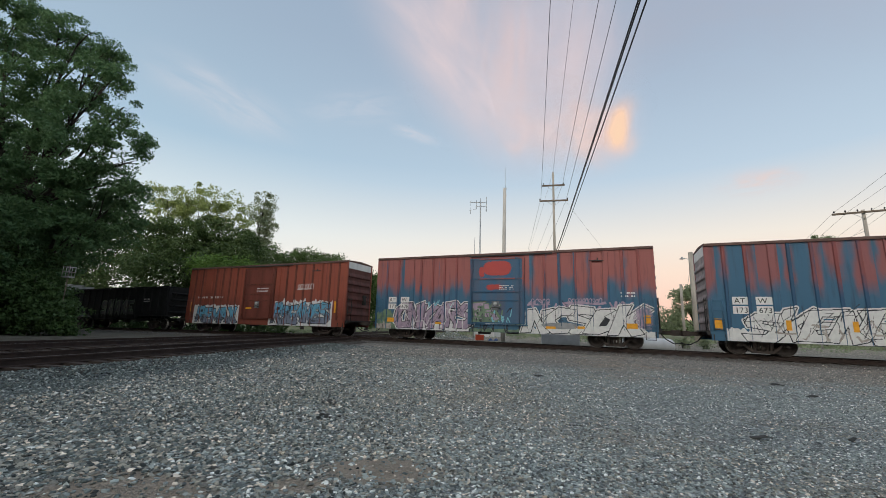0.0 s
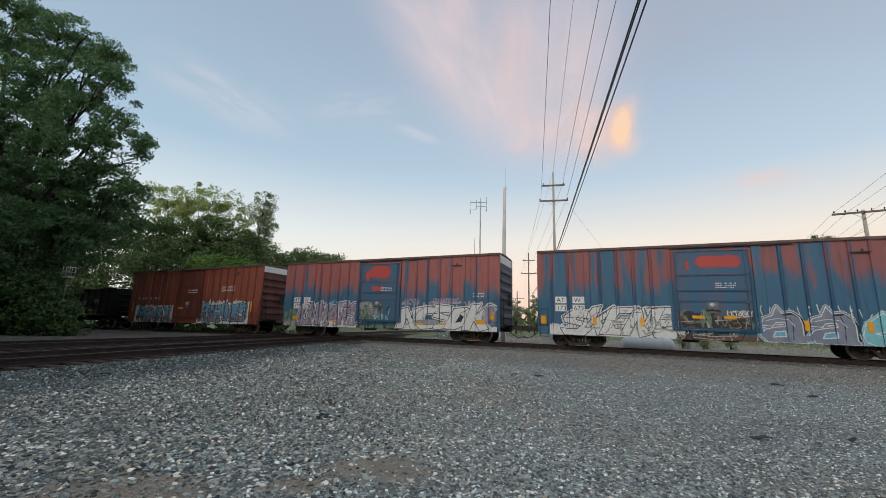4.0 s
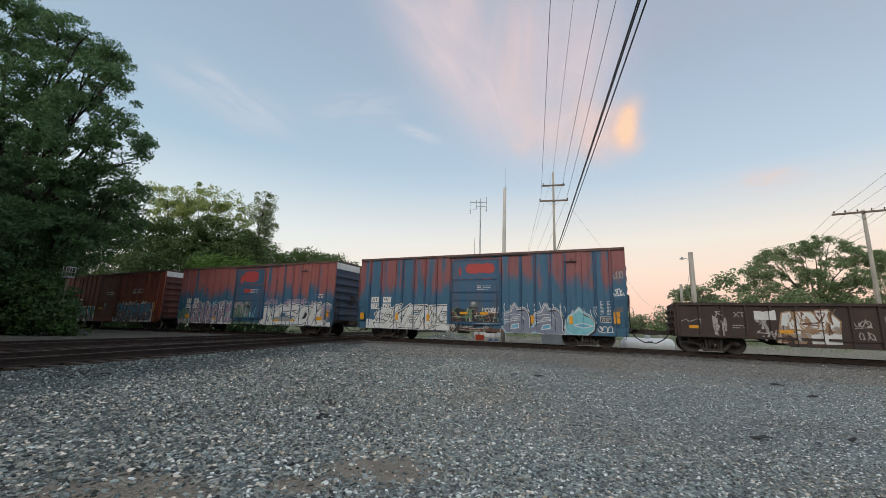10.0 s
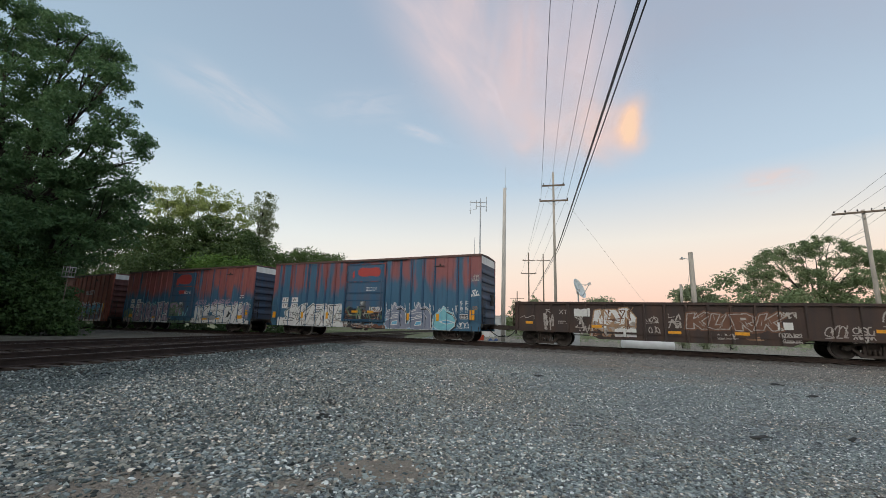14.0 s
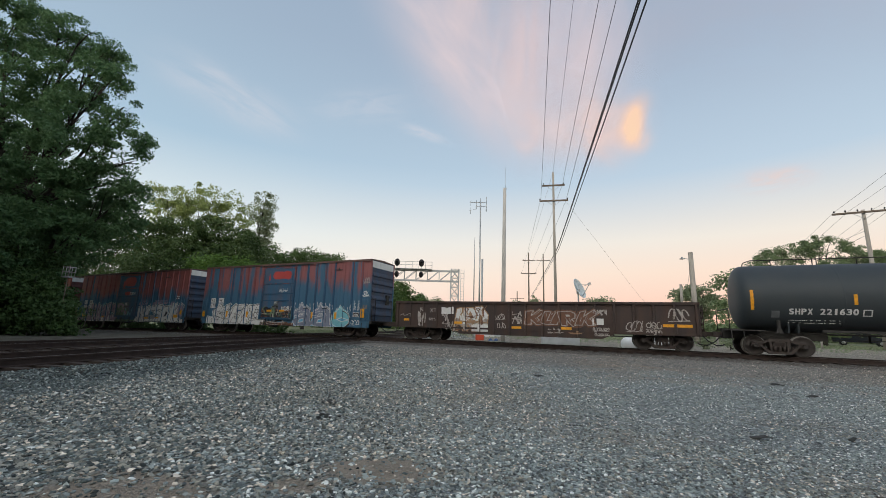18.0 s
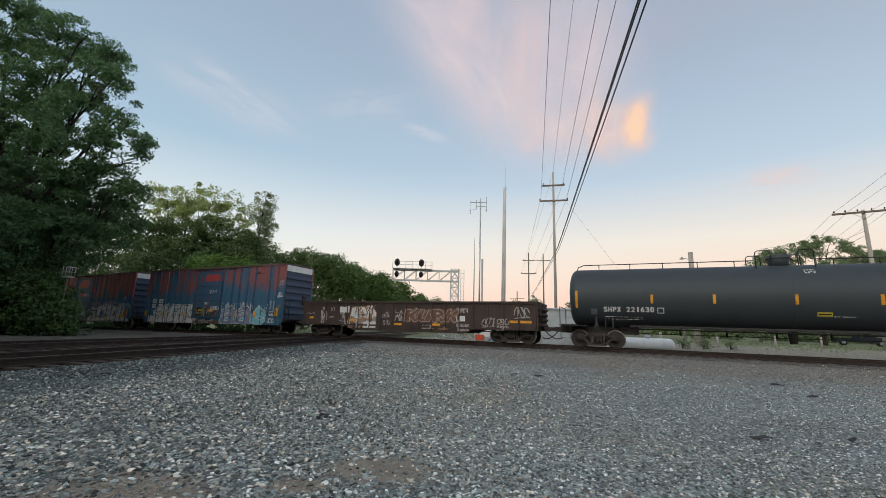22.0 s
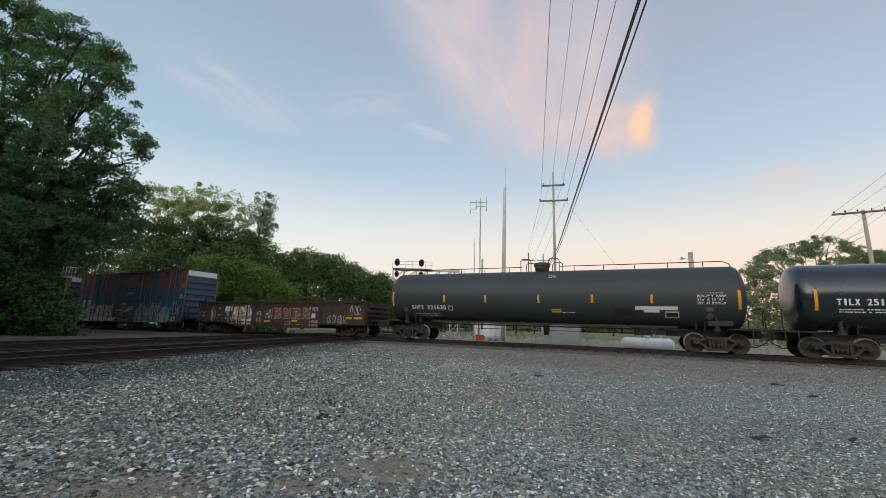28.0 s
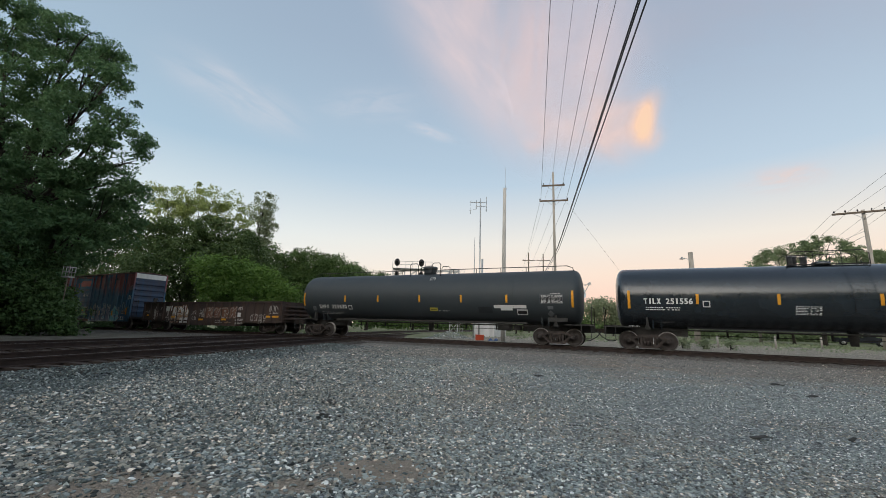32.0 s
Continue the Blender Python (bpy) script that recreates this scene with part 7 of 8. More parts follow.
utility_pole("distant dark wooden pole with crossarms", P4, 18.4, [(14.8, 6.5, (-3, 3)), (10.8, 8.5, (-4, 4))], 0.32, TURN, M_POLED)
back = 62.0
for off, z, z2 in ((-1.5, 15.6, 13.65), (0.0, 18.85, 18.2), (1.1, 17.4, 16.65), (1.5, 15.6, 13.65)):
    a = Vector((P1[0] + off, P1[1] + off * 0.2, z))
    b = a + WIRE_DIR * back
    c = Vector((P2[0] + off, P2[1], z2))
    wire([tuple(b), tuple(a), tuple(c)], 0.014 if off else 0.010, "thin black overhead power wire", sag=0.25)
for dx, dz in ((0.22, 0.0), (0.29, 0.06), (0.42, -0.04)):
    a = Vector((P1[0] + dx, P1[1] - 0.25, 9.92 + dz))
    wire([tuple(a + Vector((-0.2205, -0.9754, 0)) * back), tuple(a), (P2[0] + dx, P2[1] - 0.3, 8.0 + dz)], 0.022, "thick black communication cable between poles", "cable", sag=0.25)
wire([(13.8, 43.0, 15.2), (26.0, 52.0, 5.5), (35.0, 58.0, 1.0)], 0.011, "thin guy wire running down from a pole", "guy_wire", material=M_CONC)

utility_pole("weathered utility pole with one long crossarm", (37.35, 34.0, 0.2), 12.5, [(12.25, 4.2, (-1.95, -1.2, -0.4, 0.5, 1.3, 1.95))], 0.20, -32)
for off in (-1.9, -0.9, 0.7, 1.9):
    a = Vector((37.35 + off * 0.85, 34.0 - off * 0.53, 12.5))
    far_end = a + Vector((0.53, 0.85, 0)) * 95
    wire([tuple(a - Vector((0.53, 0.85, 0)) * 55), tuple(a), (far_end.x, far_end.y, 11.5)], 0.011, "thin black overhead power wire", sag=0.5)
wire([(37.3, 34, 10.6), (24.1, 38.0, 5.6)], 0.012, "slack service wire to the yard light pole", sag=0.4)
wire([(37.3, 34, 10.2), (45.8, 58.0, 8.8)], 0.012, "slack service wire between poles", sag=0.3)

# yard light pole
yl = thing("yard_light", "short wooden pole carrying a small yard light", "street lamp", at=Matrix.Translation((24.1, 38.0, 0.2)))
part("pole", Shape().tube([(0, 0, -0.1), (0, 0, 8.75)], [0.26, 0.21], 12), M_POLE, yl)
part("arm", Shape().tube([(-0.1, 0, 7.95), (-0.5, 0, 8.15), (-0.8, 0, 8.15)], 0.025, 6), M_GALV, yl)
part("lamp_head", Shape().lathe([(8.02, 0.0), (8.04, 0.22), (8.10, 0.24), (8.16, 0.10), (8.26, 0.06), (8.28, 0.0)], 14, "z").move(Matrix.Translation((-0.85, 0, 0))), M_GALV, yl)
part("conduit", Shape().tube([(-0.26, -0.1, 7.7), (-0.30, -0.1, 6.8), (-0.6, -0.1, 5.4), (-1.0, 0, 4.8)], 0.012, 5), M_WIRE, yl)
solo("wooden_post", Shape().tube([(0, 0, -0.1), (0, 0, 6.0)], [0.15, 0.12], 10), M_POLE, "bare weathered wooden post beside the yard light", "post", at=Matrix.Translation((25.2, 41.8, 0.24)))
utility_pole("slim pale pole standing before a spreading tree", (45.8, 58.0, 0.28), 9.7, [(9.45, 1.6, ())], 0.2, 10, braces=False)

# antenna poles
solo_mast = thing("antenna_pole", "stout weathered wooden pole with a whip antenna on top", "antenna", at=Matrix.Translation((5.13, 33.3, 0.1)))
part("pole", Shape().tube([(0, 0, -0.1), (0.05, 0, 6), (0.12, 0, 13.1)], [0.19, 0.165, 0.13], 12), M_POLEP, solo_mast)
part("bracket", Shape().box(0.02, 0.28, -0.05, 0.05, 12.4, 12.5).box(0.02, 0.28, -0.05, 0.05, 13.0, 13.08), M_GALV, solo_mast)
part("whip_antenna", Shape().tube([(0.16, 0, 13.0), (0.16, 0, 13.6), (0.18, 0, 15.0)], [0.03, 0.02, 0.008], 6), M_GALV, solo_mast)
am = thing("antenna_mast", "thin steel mast with a dipole array", "antenna", at=Matrix.Translation((3.5, 37.0, 0.1)))
part("mast", Shape().tube([(0, 0, -0.1), (0, 0, 6), (0, 0, 12.9)], [0.085, 0.07, 0.058], 8), M_GALV, am)
arr = Shape().tube([(-1.05, 0, 12.9), (0.6, 0, 12.9)], 0.03, 6).tube([(-0.45, 0, 12.5), (0.5, 0, 12.5)], 0.025, 6)
for x, a, b in ((-0.42, 12.2, 13.1), (0.55, 12.0, 13.5), (0.0, 12.4, 13.3)):
    arr.tube([(x, 0, a), (x, 0, b)], 0.032, 6)
for x, z in ((-0.95, 12.85), (-0.95, 12.05)):
    arr.tube([(x, 0, z - 0.3), (x, 0, z + 0.3)], 0.018, 5)
arr.tube([(-1.05, 0, 12.05), (-0.42, 0, 12.25)], 0.018, 5)
part("dipole_array", arr, M_GALV, am)
solo("slim_mast", Shape().tube([(0, 0, -0.1), (0, 0, 6.2), (0, 0, 9.5)], [0.055, 0.05, 0.02], 7), M_GALV, "slim grey steel antenna mast", "antenna", at=Matrix.Translation((3.02, 37.4, 0.1)))
solo("steel_post", Shape().tube([(0, 0, -0.1), (0, 0, 8.6)], 0.11, 8), M_GALV, "plain grey steel post behind the mast", "post", at=Matrix.Translation((4.55, 45.0, 0.2)))


def signal_bridge():
    root = thing("signal_bridge", "grey steel cantilever signal bridge over the crossing tracks", "railway signal", at=Matrix.Translation((0, 62, 0)))
    z0, z1, xl, xr = 7.95, 9.55, -7.7, 1.35
    # lattice tower
    tw = [(1.4, -0.5), (2.6, -0.5), (1.4, 0.5), (2.6, 0.5)]
    for x, y in tw:
        part("tower_leg", Shape().box(x - 0.09, x + 0.09, y - 0.09, y + 0.09, -0.1, 9.9), M_GALV, root)
    br = Shape()
    for k in range(7):
        a, b = 0.2 + k * 1.38, 0.2 + (k + 1) * 1.38
        for y in (-0.5, 0.5):
            br.tube([(1.4, y, a), (2.6, y, b)], 0.04, 5).tube([(2.6, y, a), (1.4, y, b)], 0.04, 5).tube([(1.4, y, b), (2.6, y, b)], 0.04, 5)
    part("tower_bracing", br, M_GALV, root)
    for y in (-0.5, 0.5):
        for z in (z0, z1):
            part("chord", Shape().box(xl, 2.7, y - 0.09, y + 0.09, z - 0.09, z + 0.09), M_GALV, root)
        web = Shape()
        n = 5
        for k in range(n):
            a, b = xl + (xr - xl) * k / n, xl + (xr - xl) * (k + 1) / n
            web.tube([(a, y, z0), (a, y, z1)], 0.05, 5).tube([(a, y, z0), (b, y, z1)], 0.045, 5)
        part("truss_web", web, M_GALV, root)
    part("walkway", Shape().box(xl, -1.6, -1.1, 0.5, z1 + 0.09, z1 + 0.14), M_GALV, root)
    hr = Shape()
    for z in (z1 + 0.7, z1 + 1.2):
        hr.tube([(xl, -1.1, z), (-1.6, -1.1, z)], 0.03, 5)
    for k in range(7):
        x = xl + (6.1) * k / 6
        hr.tube([(x, -1.1, z1 + 0.1), (x, -1.1, z1 + 1.2)], 0.03, 5)
    part("handrail", hr, M_GALV, root)
    ld = Shape()
    for x in (2.9, 3.4):
        ld.tube([(x, -0.6, 0.0), (x, -0.6, 9.8)], 0.035, 5)
    for k in range(24):
        ld.tube([(2.9, -0.6, 0.4 + k * 0.4), (3.4, -0.6, 0.4 + k * 0.4)], 0.02, 5)
    part("ladder", ld, M_GALV, root)
    for x in (-7.0, -3.25):
        for z, big in ((10.55, 0.58), (8.75, 0.46)):
            tgt = Shape().lathe([(-1.25, 0.0), (-1.25, big), (-1.20, big), (-1.20, 0.0)], 24, "y").move(Matrix.Translation((x, 0, z)) @ Matrix.Diagonal((0.72, 1, 1, 1)))
            hd = part("signal_head", tgt, M_BLACK, root, "round black signal target")
            part("signal_hood", Shape().lathe([(-1.55, 0.2), (-1.25, 0.2)], 16, "y").move(Matrix.Translation((x, 0, z))), M_BLACK, hd)
        part("signal_mast", Shape().tube([(x, -1.15, 8.2), (x, -1.15, 11.0)], 0.05, 7), M_GALV, root)


signal_bridge()


# ---- things behind the line ----
def propane_tank():
    root = thing("propane_tank", "white horizontal propane tank on short legs", "tank", at=Matrix.Translation((13.75, 27.0, land(13.75, 27.0) - 0.27)) @ pose(0, 0, 0, 0, 0, -10))
    H, R = 1.66, 0.45
    prof = [(-H, 0.0)] + [(-H + 0.35 * (1 - math.cos(a)), R * math.sin(a)) for a in (0.3, 0.6, 0.9, 1.2, 1.57)] + [(H - 0.35 * (1 - math.cos(a)), R * math.sin(a)) for a in (1.57, 1.2, 0.9, 0.6, 0.3)] + [(H, 0.0)]
    part("shell", Shape().lathe(prof, 28, "x").move(Matrix.Translation((0, 0, 0.62))), mat("propane_white", (0.80, 0.80, 0.79), 0.4, 0, 0.15, 2, bump=0), root)
    part("dome_cover", Shape().lathe([(1.04, 0.2), (1.22, 0.19), (1.27, 0.12), (1.28, 0.0)], 16, "z"), M_GALV, root)
    for x in (-1.0, 1.0):
        part("leg", Shape().box(x - 0.08, x + 0.08, -0.3, 0.3, -0.02, 0.24), M_GALV, root)


propane_tank()


def street_lamp():
    root = thing("street_lamp", "distant dark steel street lamp with a curved arm", "street lamp", at=Matrix.Translation((41.0, 85.5, 0.25)))
    part("pole", Shape().tube([(0, 0, -0.1), (0, 0, 5.2)], [0.10, 0.07], 8), M_UNDER, root)
    part("arm", Shape().tube([(0, 0, 5.1), (-0.15, 0, 5.75), (-0.6, 0, 6.0), (-1.1, 0, 5.8)], 0.045, 7), M_UNDER, root)
    part("lamp_head", Shape().lathe([(5.30, 0.20), (5.55, 0.30), (5.75, 0.14), (5.85, 0.0)], 12, "z").move(Matrix.Translation((-1.1, 0, 0))), M_UNDER, root)


street_lamp()


def dish_antenna():
    root = thing("satellite_dish", "large white satellite dish on a post", "satellite dish", at=Matrix.Translation((15.4, 45.0, 0.22)))
    part("post", Shape().tube([(0.1, 0.2, -0.1), (0.1, 0.2, 5.1)], 0.09, 8), M_GALV, root)
    bowl = Shape().lathe([(0.34, 1.18), (0.20, 0.90), (0.09, 0.60), (0.02, 0.30), (0.0, 0.02), (-0.04, 0.02), (0.05, 0.62), (0.30, 1.20), (0.34, 1.18)], 32, "x")
    turn = Matrix.Translation((-0.05, 0, 5.45)) @ pose(0, 0, 0, 0, -22, -42)
    part("bowl", bowl.move(turn), mat("dish_white", (0.55, 0.60, 0.62), 0.6, 0, 0.15, 2, bump=0), root)
    arm = Shape().tube([(0.15, 0, -1.0), (1.45, 0, -0.05)], 0.035, 6).tube([(0.3, 0.9, 0.3), (1.45, 0, 0)], 0.02, 5).tube([(0.3, -0.9, 0.3), (1.45, 0, 0)], 0.02, 5)
    arm.box(1.35, 1.65, -0.10, 0.10, -0.12, 0.14)
    part("feed_arm", arm.move(turn), M_GALV, root)
    part("mount", Shape().box(-0.05, 0.25, 0.05, 0.35, 5.0, 5.5), M_GALV, root)


dish_antenna()


def pickup():
    root = thing("pickup_truck", "dark blue-black pickup truck parked on the grass", "pickup truck", at=Matrix.Translation((54.0, 52.0, 0.28)) @ pose(0, 0, 0, 0, 0, -42))
    paint = mat("dark_car_paint", (0.02, 0.025, 0.035), 0.25, 0, 0.1, 3, bump=0)
    glass = mat("car_glass", (0.03, 0.035, 0.04), 0.08, 0, 0, 3, bump=0)
    body = Shape().prism([(-2.7, 0.45), (-2.75, 0.98), (-0.9, 1.02), (-0.55, 1.55), (0.75, 1.58), (1.35, 1.08), (2.5, 0.98), (2.7, 0.75), (2.68, 0.42)], -0.92, 0.92)
    part("body", body, paint, root)
    for y in (-0.925, 0.905):
        part("window", Shape().prism([(-0.62, 1.08), (-0.45, 1.48), (0.70, 1.50), (1.12, 1.10)], y, y + 0.02), glass, root)
    for x in (-1.7, 1.7):
        for y in (-0.82, 0.82):
            w = part("wheel", Shape().lathe([(y - 0.11, 0.0), (y - 0.11, 0.34), (y - 0.07, 0.37), (y + 0.07, 0.37), (y + 0.11, 0.34), (y + 0.11, 0.0)], 20, "y").move(Matrix.Translation((x, 0, 0.37))), M_BLACK, root)
            part("rim", Shape().lathe([(y - 0.125, 0.0), (y - 0.125, 0.20), (y + 0.125, 0.20), (y + 0.125, 0.0)], 16, "y").move(Matrix.Translation((x, 0, 0.37))), M_GALV, w)


def white_car():
    root = thing("parked_car", "white parked car beside the pickup", "car", at=Matrix.Translation((59.5, 50.5, 0.28)) @ pose(0, 0, 0, 0, 0, -42))
    paint = mat("white_car_paint", (0.70, 0.70, 0.69), 0.3, 0, 0.1, 3, bump=0)
    part("body", Shape().prism([(-2.2, 0.4), (-2.25, 0.9), (-1.5, 1.0), (-0.8, 1.45), (0.6, 1.45), (1.2, 0.98), (2.1, 0.85), (2.2, 0.4)], -0.86, 0.86), paint, root)
    part("window", Shape().prism([(-1.3, 1.0), (-0.75, 1.40), (0.55, 1.40), (1.05, 1.0)], -0.875, -0.86), mat("dark_glass", (0.03, 0.035, 0.04), 0.08, 0, 0, 3, bump=0), root)
    for x in (-1.35, 1.35):
        for y in (-0.76, 0.76):
            part("wheel", Shape().lathe([(y - 0.1, 0.0), (y - 0.1, 0.32), (y + 0.1, 0.32), (y + 0.1, 0.0)], 18, "y").move(Matrix.Translation((x, 0, 0.32))), M_BLACK, root)


pickup()
white_car()
sm = thing("signal_mast", "grey steel signal mast with a caged platform", "railway signal", at=Matrix.Translation((-23.9, 25.45, -0.35)))
part("mast", Shape().tube([(0, 0, -0.2), (0, 0, 4.6)], 0.03, 8), M_POLED, sm)
cage = Shape()
for z in (3.85, 4.15, 4.45):
    cage.tube([(-0.22, -0.2, z), (0.22, -0.2, z), (0.22, 0.2, z), (-0.22, 0.2, z), (-0.22, -0.2, z)], 0.018, 5)
for x in (-0.22, 0.0, 0.22):
    for y in (-0.2, 0.2):
        cage.tube([(x, y, 3.80), (x, y, 4.50)], 0.016, 5)
part("cage", cage, M_GALV, sm)
part("platform", Shape().box(-0.24, 0.24, -0.22, 0.22, 3.79, 3.83), M_GALV, sm)
for i, (x, y, h) in enumerate(((15.9, 29.3, 1.15), (21.5, 31.5, 0.9), (26.0, 31.5, 1.0), (31.0, 33.0, 1.0))):
    solo("marker_post", Shape().tube([(0, 0, -0.1), (0, 0, h)], 0.07 if i else 0.10, 8), M_POLE, "short weathered wooden post beside the lane", "post", "posts by the lane", at=Matrix.Translation((x, y, land(x, y))))
cab = thing("signal_hut", "pale grey steel signal equipment hut beside the line", "hut", at=Matrix.Translation((9.1, 31.0, 0)) @ pose(0, 0, 0, 0, 0, -12))
M_CAB = mat("cabinet_grey", (0.42, 0.44, 0.45), 0.55, 0.0, 0.2, 2)
part("body", Shape().box(-1.34, 1.34, -1.0, 1.0, -0.05, 2.62, c=0.02), M_CAB, cab)
part("roof", Shape().prism([(-1.12, 2.62), (-1.12, 2.70), (0, 2.80), (1.12, 2.70), (1.12, 2.62)], -1.42, 1.42, "x"), M_CAB, cab)
part("base", Shape().box(-1.37, 1.37, -1.03, 1.03, -0.05, 0.12), M_CONC, cab)
dr = part("door", Shape().box(0.2, 1.1, -1.03, -1.0, 0.2, 2.2), M_CAB, cab)
part("handle", Shape().box(0.28, 0.34, -1.08, -1.03, 1.0, 1.2), M_GALV, dr)
part("louvre", Shape().box(-1.0, -0.5, -1.02, -1.0, 1.9, 2.3), M_GALV, cab)
shed = thing("white_shed", "small white flat-roofed shed", "shed", at=Matrix.Translation((5.1, 42.5, 0.16)))
part("wall", Shape().box(-1.6, 1.6, -1.1, 1.1, -0.1, 2.1), mat("shed_white", (0.62, 0.61, 0.60), 0.8, 0, 0.3, 1.5, streak=1), shed)
part("roof", Shape().box(-1.75, 1.75, -1.25, 1.25, 2.1, 2.2), M_GALV, shed)
part("door", Shape().box(0.4, 1.2, -1.14, -1.1, 0, 1.95), M_CAB, shed)
bin_ = thing("red_bin", "orange-red plastic storage bin", "bin", at=Matrix.Translation((3.35, 34.6, 0.0)))
M_BIN = mat("bin_red", (0.60, 0.08, 0.03), 0.5, 0, 0.2, 3)
part("body", Shape().box(-0.34, 0.34, -0.25, 0.25, -0.02, 0.45, c=0.03), M_BIN, bin_)
part("lid", Shape().box(-0.37, 0.37, -0.28, 0.28, 0.45, 0.52, c=0.03), M_BIN, bin_)
tp = Shape()
rg = random.Random(4)
for i in range(7):
    x, y = rg.uniform(-0.35, 0.35), rg.uniform(-0.2, 0.2)
    tp.lathe([(0.0, 0.22), (0.10, 0.2), (0.18 + 0.08 * rg.random(), 0.09), (0.28, 0.0)], 9, "z").move(Matrix.Translation((x, y, -0.02)), len(tp.v) - 36)
solo("blue_tarp", tp, mat("tarp_blue", (0.07, 0.13, 0.28), 0.6, 0, 0.4, 4), "crumpled blue plastic tarpaulin on the ground", "tarpaulin", at=Matrix.Translation((4.45, 34.4, 0.0)))


def rubble():
    g = np.random.default_rng(12)
    n = 900
    x = g.normal(0, 1.3, n)
    y = g.normal(0, 0.7, n)
    z = 0.75 * np.exp(-(x / 1.5) ** 2 - (y / 0.8) ** 2) * g.random(n) ** 0.4
    v, f = stones(np.stack([x, y, z], 1), g.uniform(0.05, 0.13, n), g)
    me = mesh_np("rubble", v, f, M_STONE)
    tagged(new("rubble_pile", me), "heap of pale broken stone beside the track", "rubble", kind="stuff").matrix_basis = Matrix.Translation((0.9, 36.8, 0.0))


def stones(p, size, g):
    """Angular stones: a rough twenty-sided lump for each point."""
    t = (1 + 5 ** 0.5) / 2
    iv = np.array([(-1, t, 0), (1, t, 0), (-1, -t, 0), (1, -t, 0), (0, -1, t), (0, 1, t), (0, -1, -t), (0, 1, -t), (t, 0, -1), (t, 0, 1), (-t, 0, -1), (-t, 0, 1)]) / 1.9
    fi = np.array([(0, 11, 5), (0, 5, 1), (0, 1, 7), (0, 7, 10), (0, 10, 11), (1, 5, 9), (5, 11, 4), (11, 10, 2), (10, 7, 6), (7, 1, 8), (3, 9, 4), (3, 4, 2), (3, 2, 6), (3, 6, 8), (3, 8, 9), (4, 9, 5), (2, 4, 11), (6, 2, 10), (8, 6, 7), (9, 8, 1)])
    n = len(p)
    v = iv[None] * (1 + 0.30 * g.normal(size=(n, 12, 1)).clip(-1.5, 1.5)) * np.stack([g.uniform(0.75, 1.35, n), g.uniform(0.7, 1.15, n), g.uniform(0.35, 0.7, n)], 1)[:, None]
    a = g.uniform(0, 2 * math.pi, n)
    b = g.normal(0, 0.35, n)
    ca, sa, cb, sb = np.cos(a)[:, None], np.sin(a)[:, None], np.cos(b)[:, None], np.sin(b)[:, None]
    x, y, z = v[..., 0], v[..., 1], v[..., 2]
    y, z = y * cb - z * sb, y * sb + z * cb
    x, y = x * ca - y * sa, x * sa + y * ca
    v = np.stack([x, y, z], -1) * (size / 2)[:, None, None] + p[:, None]
    f = fi[None] + (np.arange(n) * 12)[:, None, None]
    return v.reshape(-1, 3), f.reshape(-1, 3)


def chips(p, size, g):
    """Cheaper eight-sided stones for further off."""
    iv = np.array([(1, 0, 0), (-1, 0, 0), (0, 1, 0), (0, -1, 0), (0, 0, 1), (0, 0, -1)], float)
    fi = np.array([(0, 2, 4), (2, 1, 4), (1, 3, 4), (3, 0, 4), (2, 0, 5), (1, 2, 5), (3, 1, 5), (0, 3, 5)])
    n = len(p)
    v = iv[None] * (1 + 0.35 * g.normal(size=(n, 6, 1)).clip(-1.4, 1.4)) * np.stack([g.uniform(0.8, 1.3, n), g.uniform(0.8, 1.2, n), g.uniform(0.45, 0.8, n)], 1)[:, None] + 0.2 * g.normal(size=(n, 6, 3))
    a = g.uniform(0, 2 * math.pi, n)[:, None]
    x, y = v[..., 0] * np.cos(a) - v[..., 1] * np.sin(a), v[..., 0] * np.sin(a) + v[..., 1] * np.cos(a)
    v = np.stack([x, y, v[..., 2]], -1) * (size / 2)[:, None, None] + p[:, None]
    return v.reshape(-1, 3), (fi[None] + (np.arange(n) * 6)[:, None, None]).reshape(-1, 3)


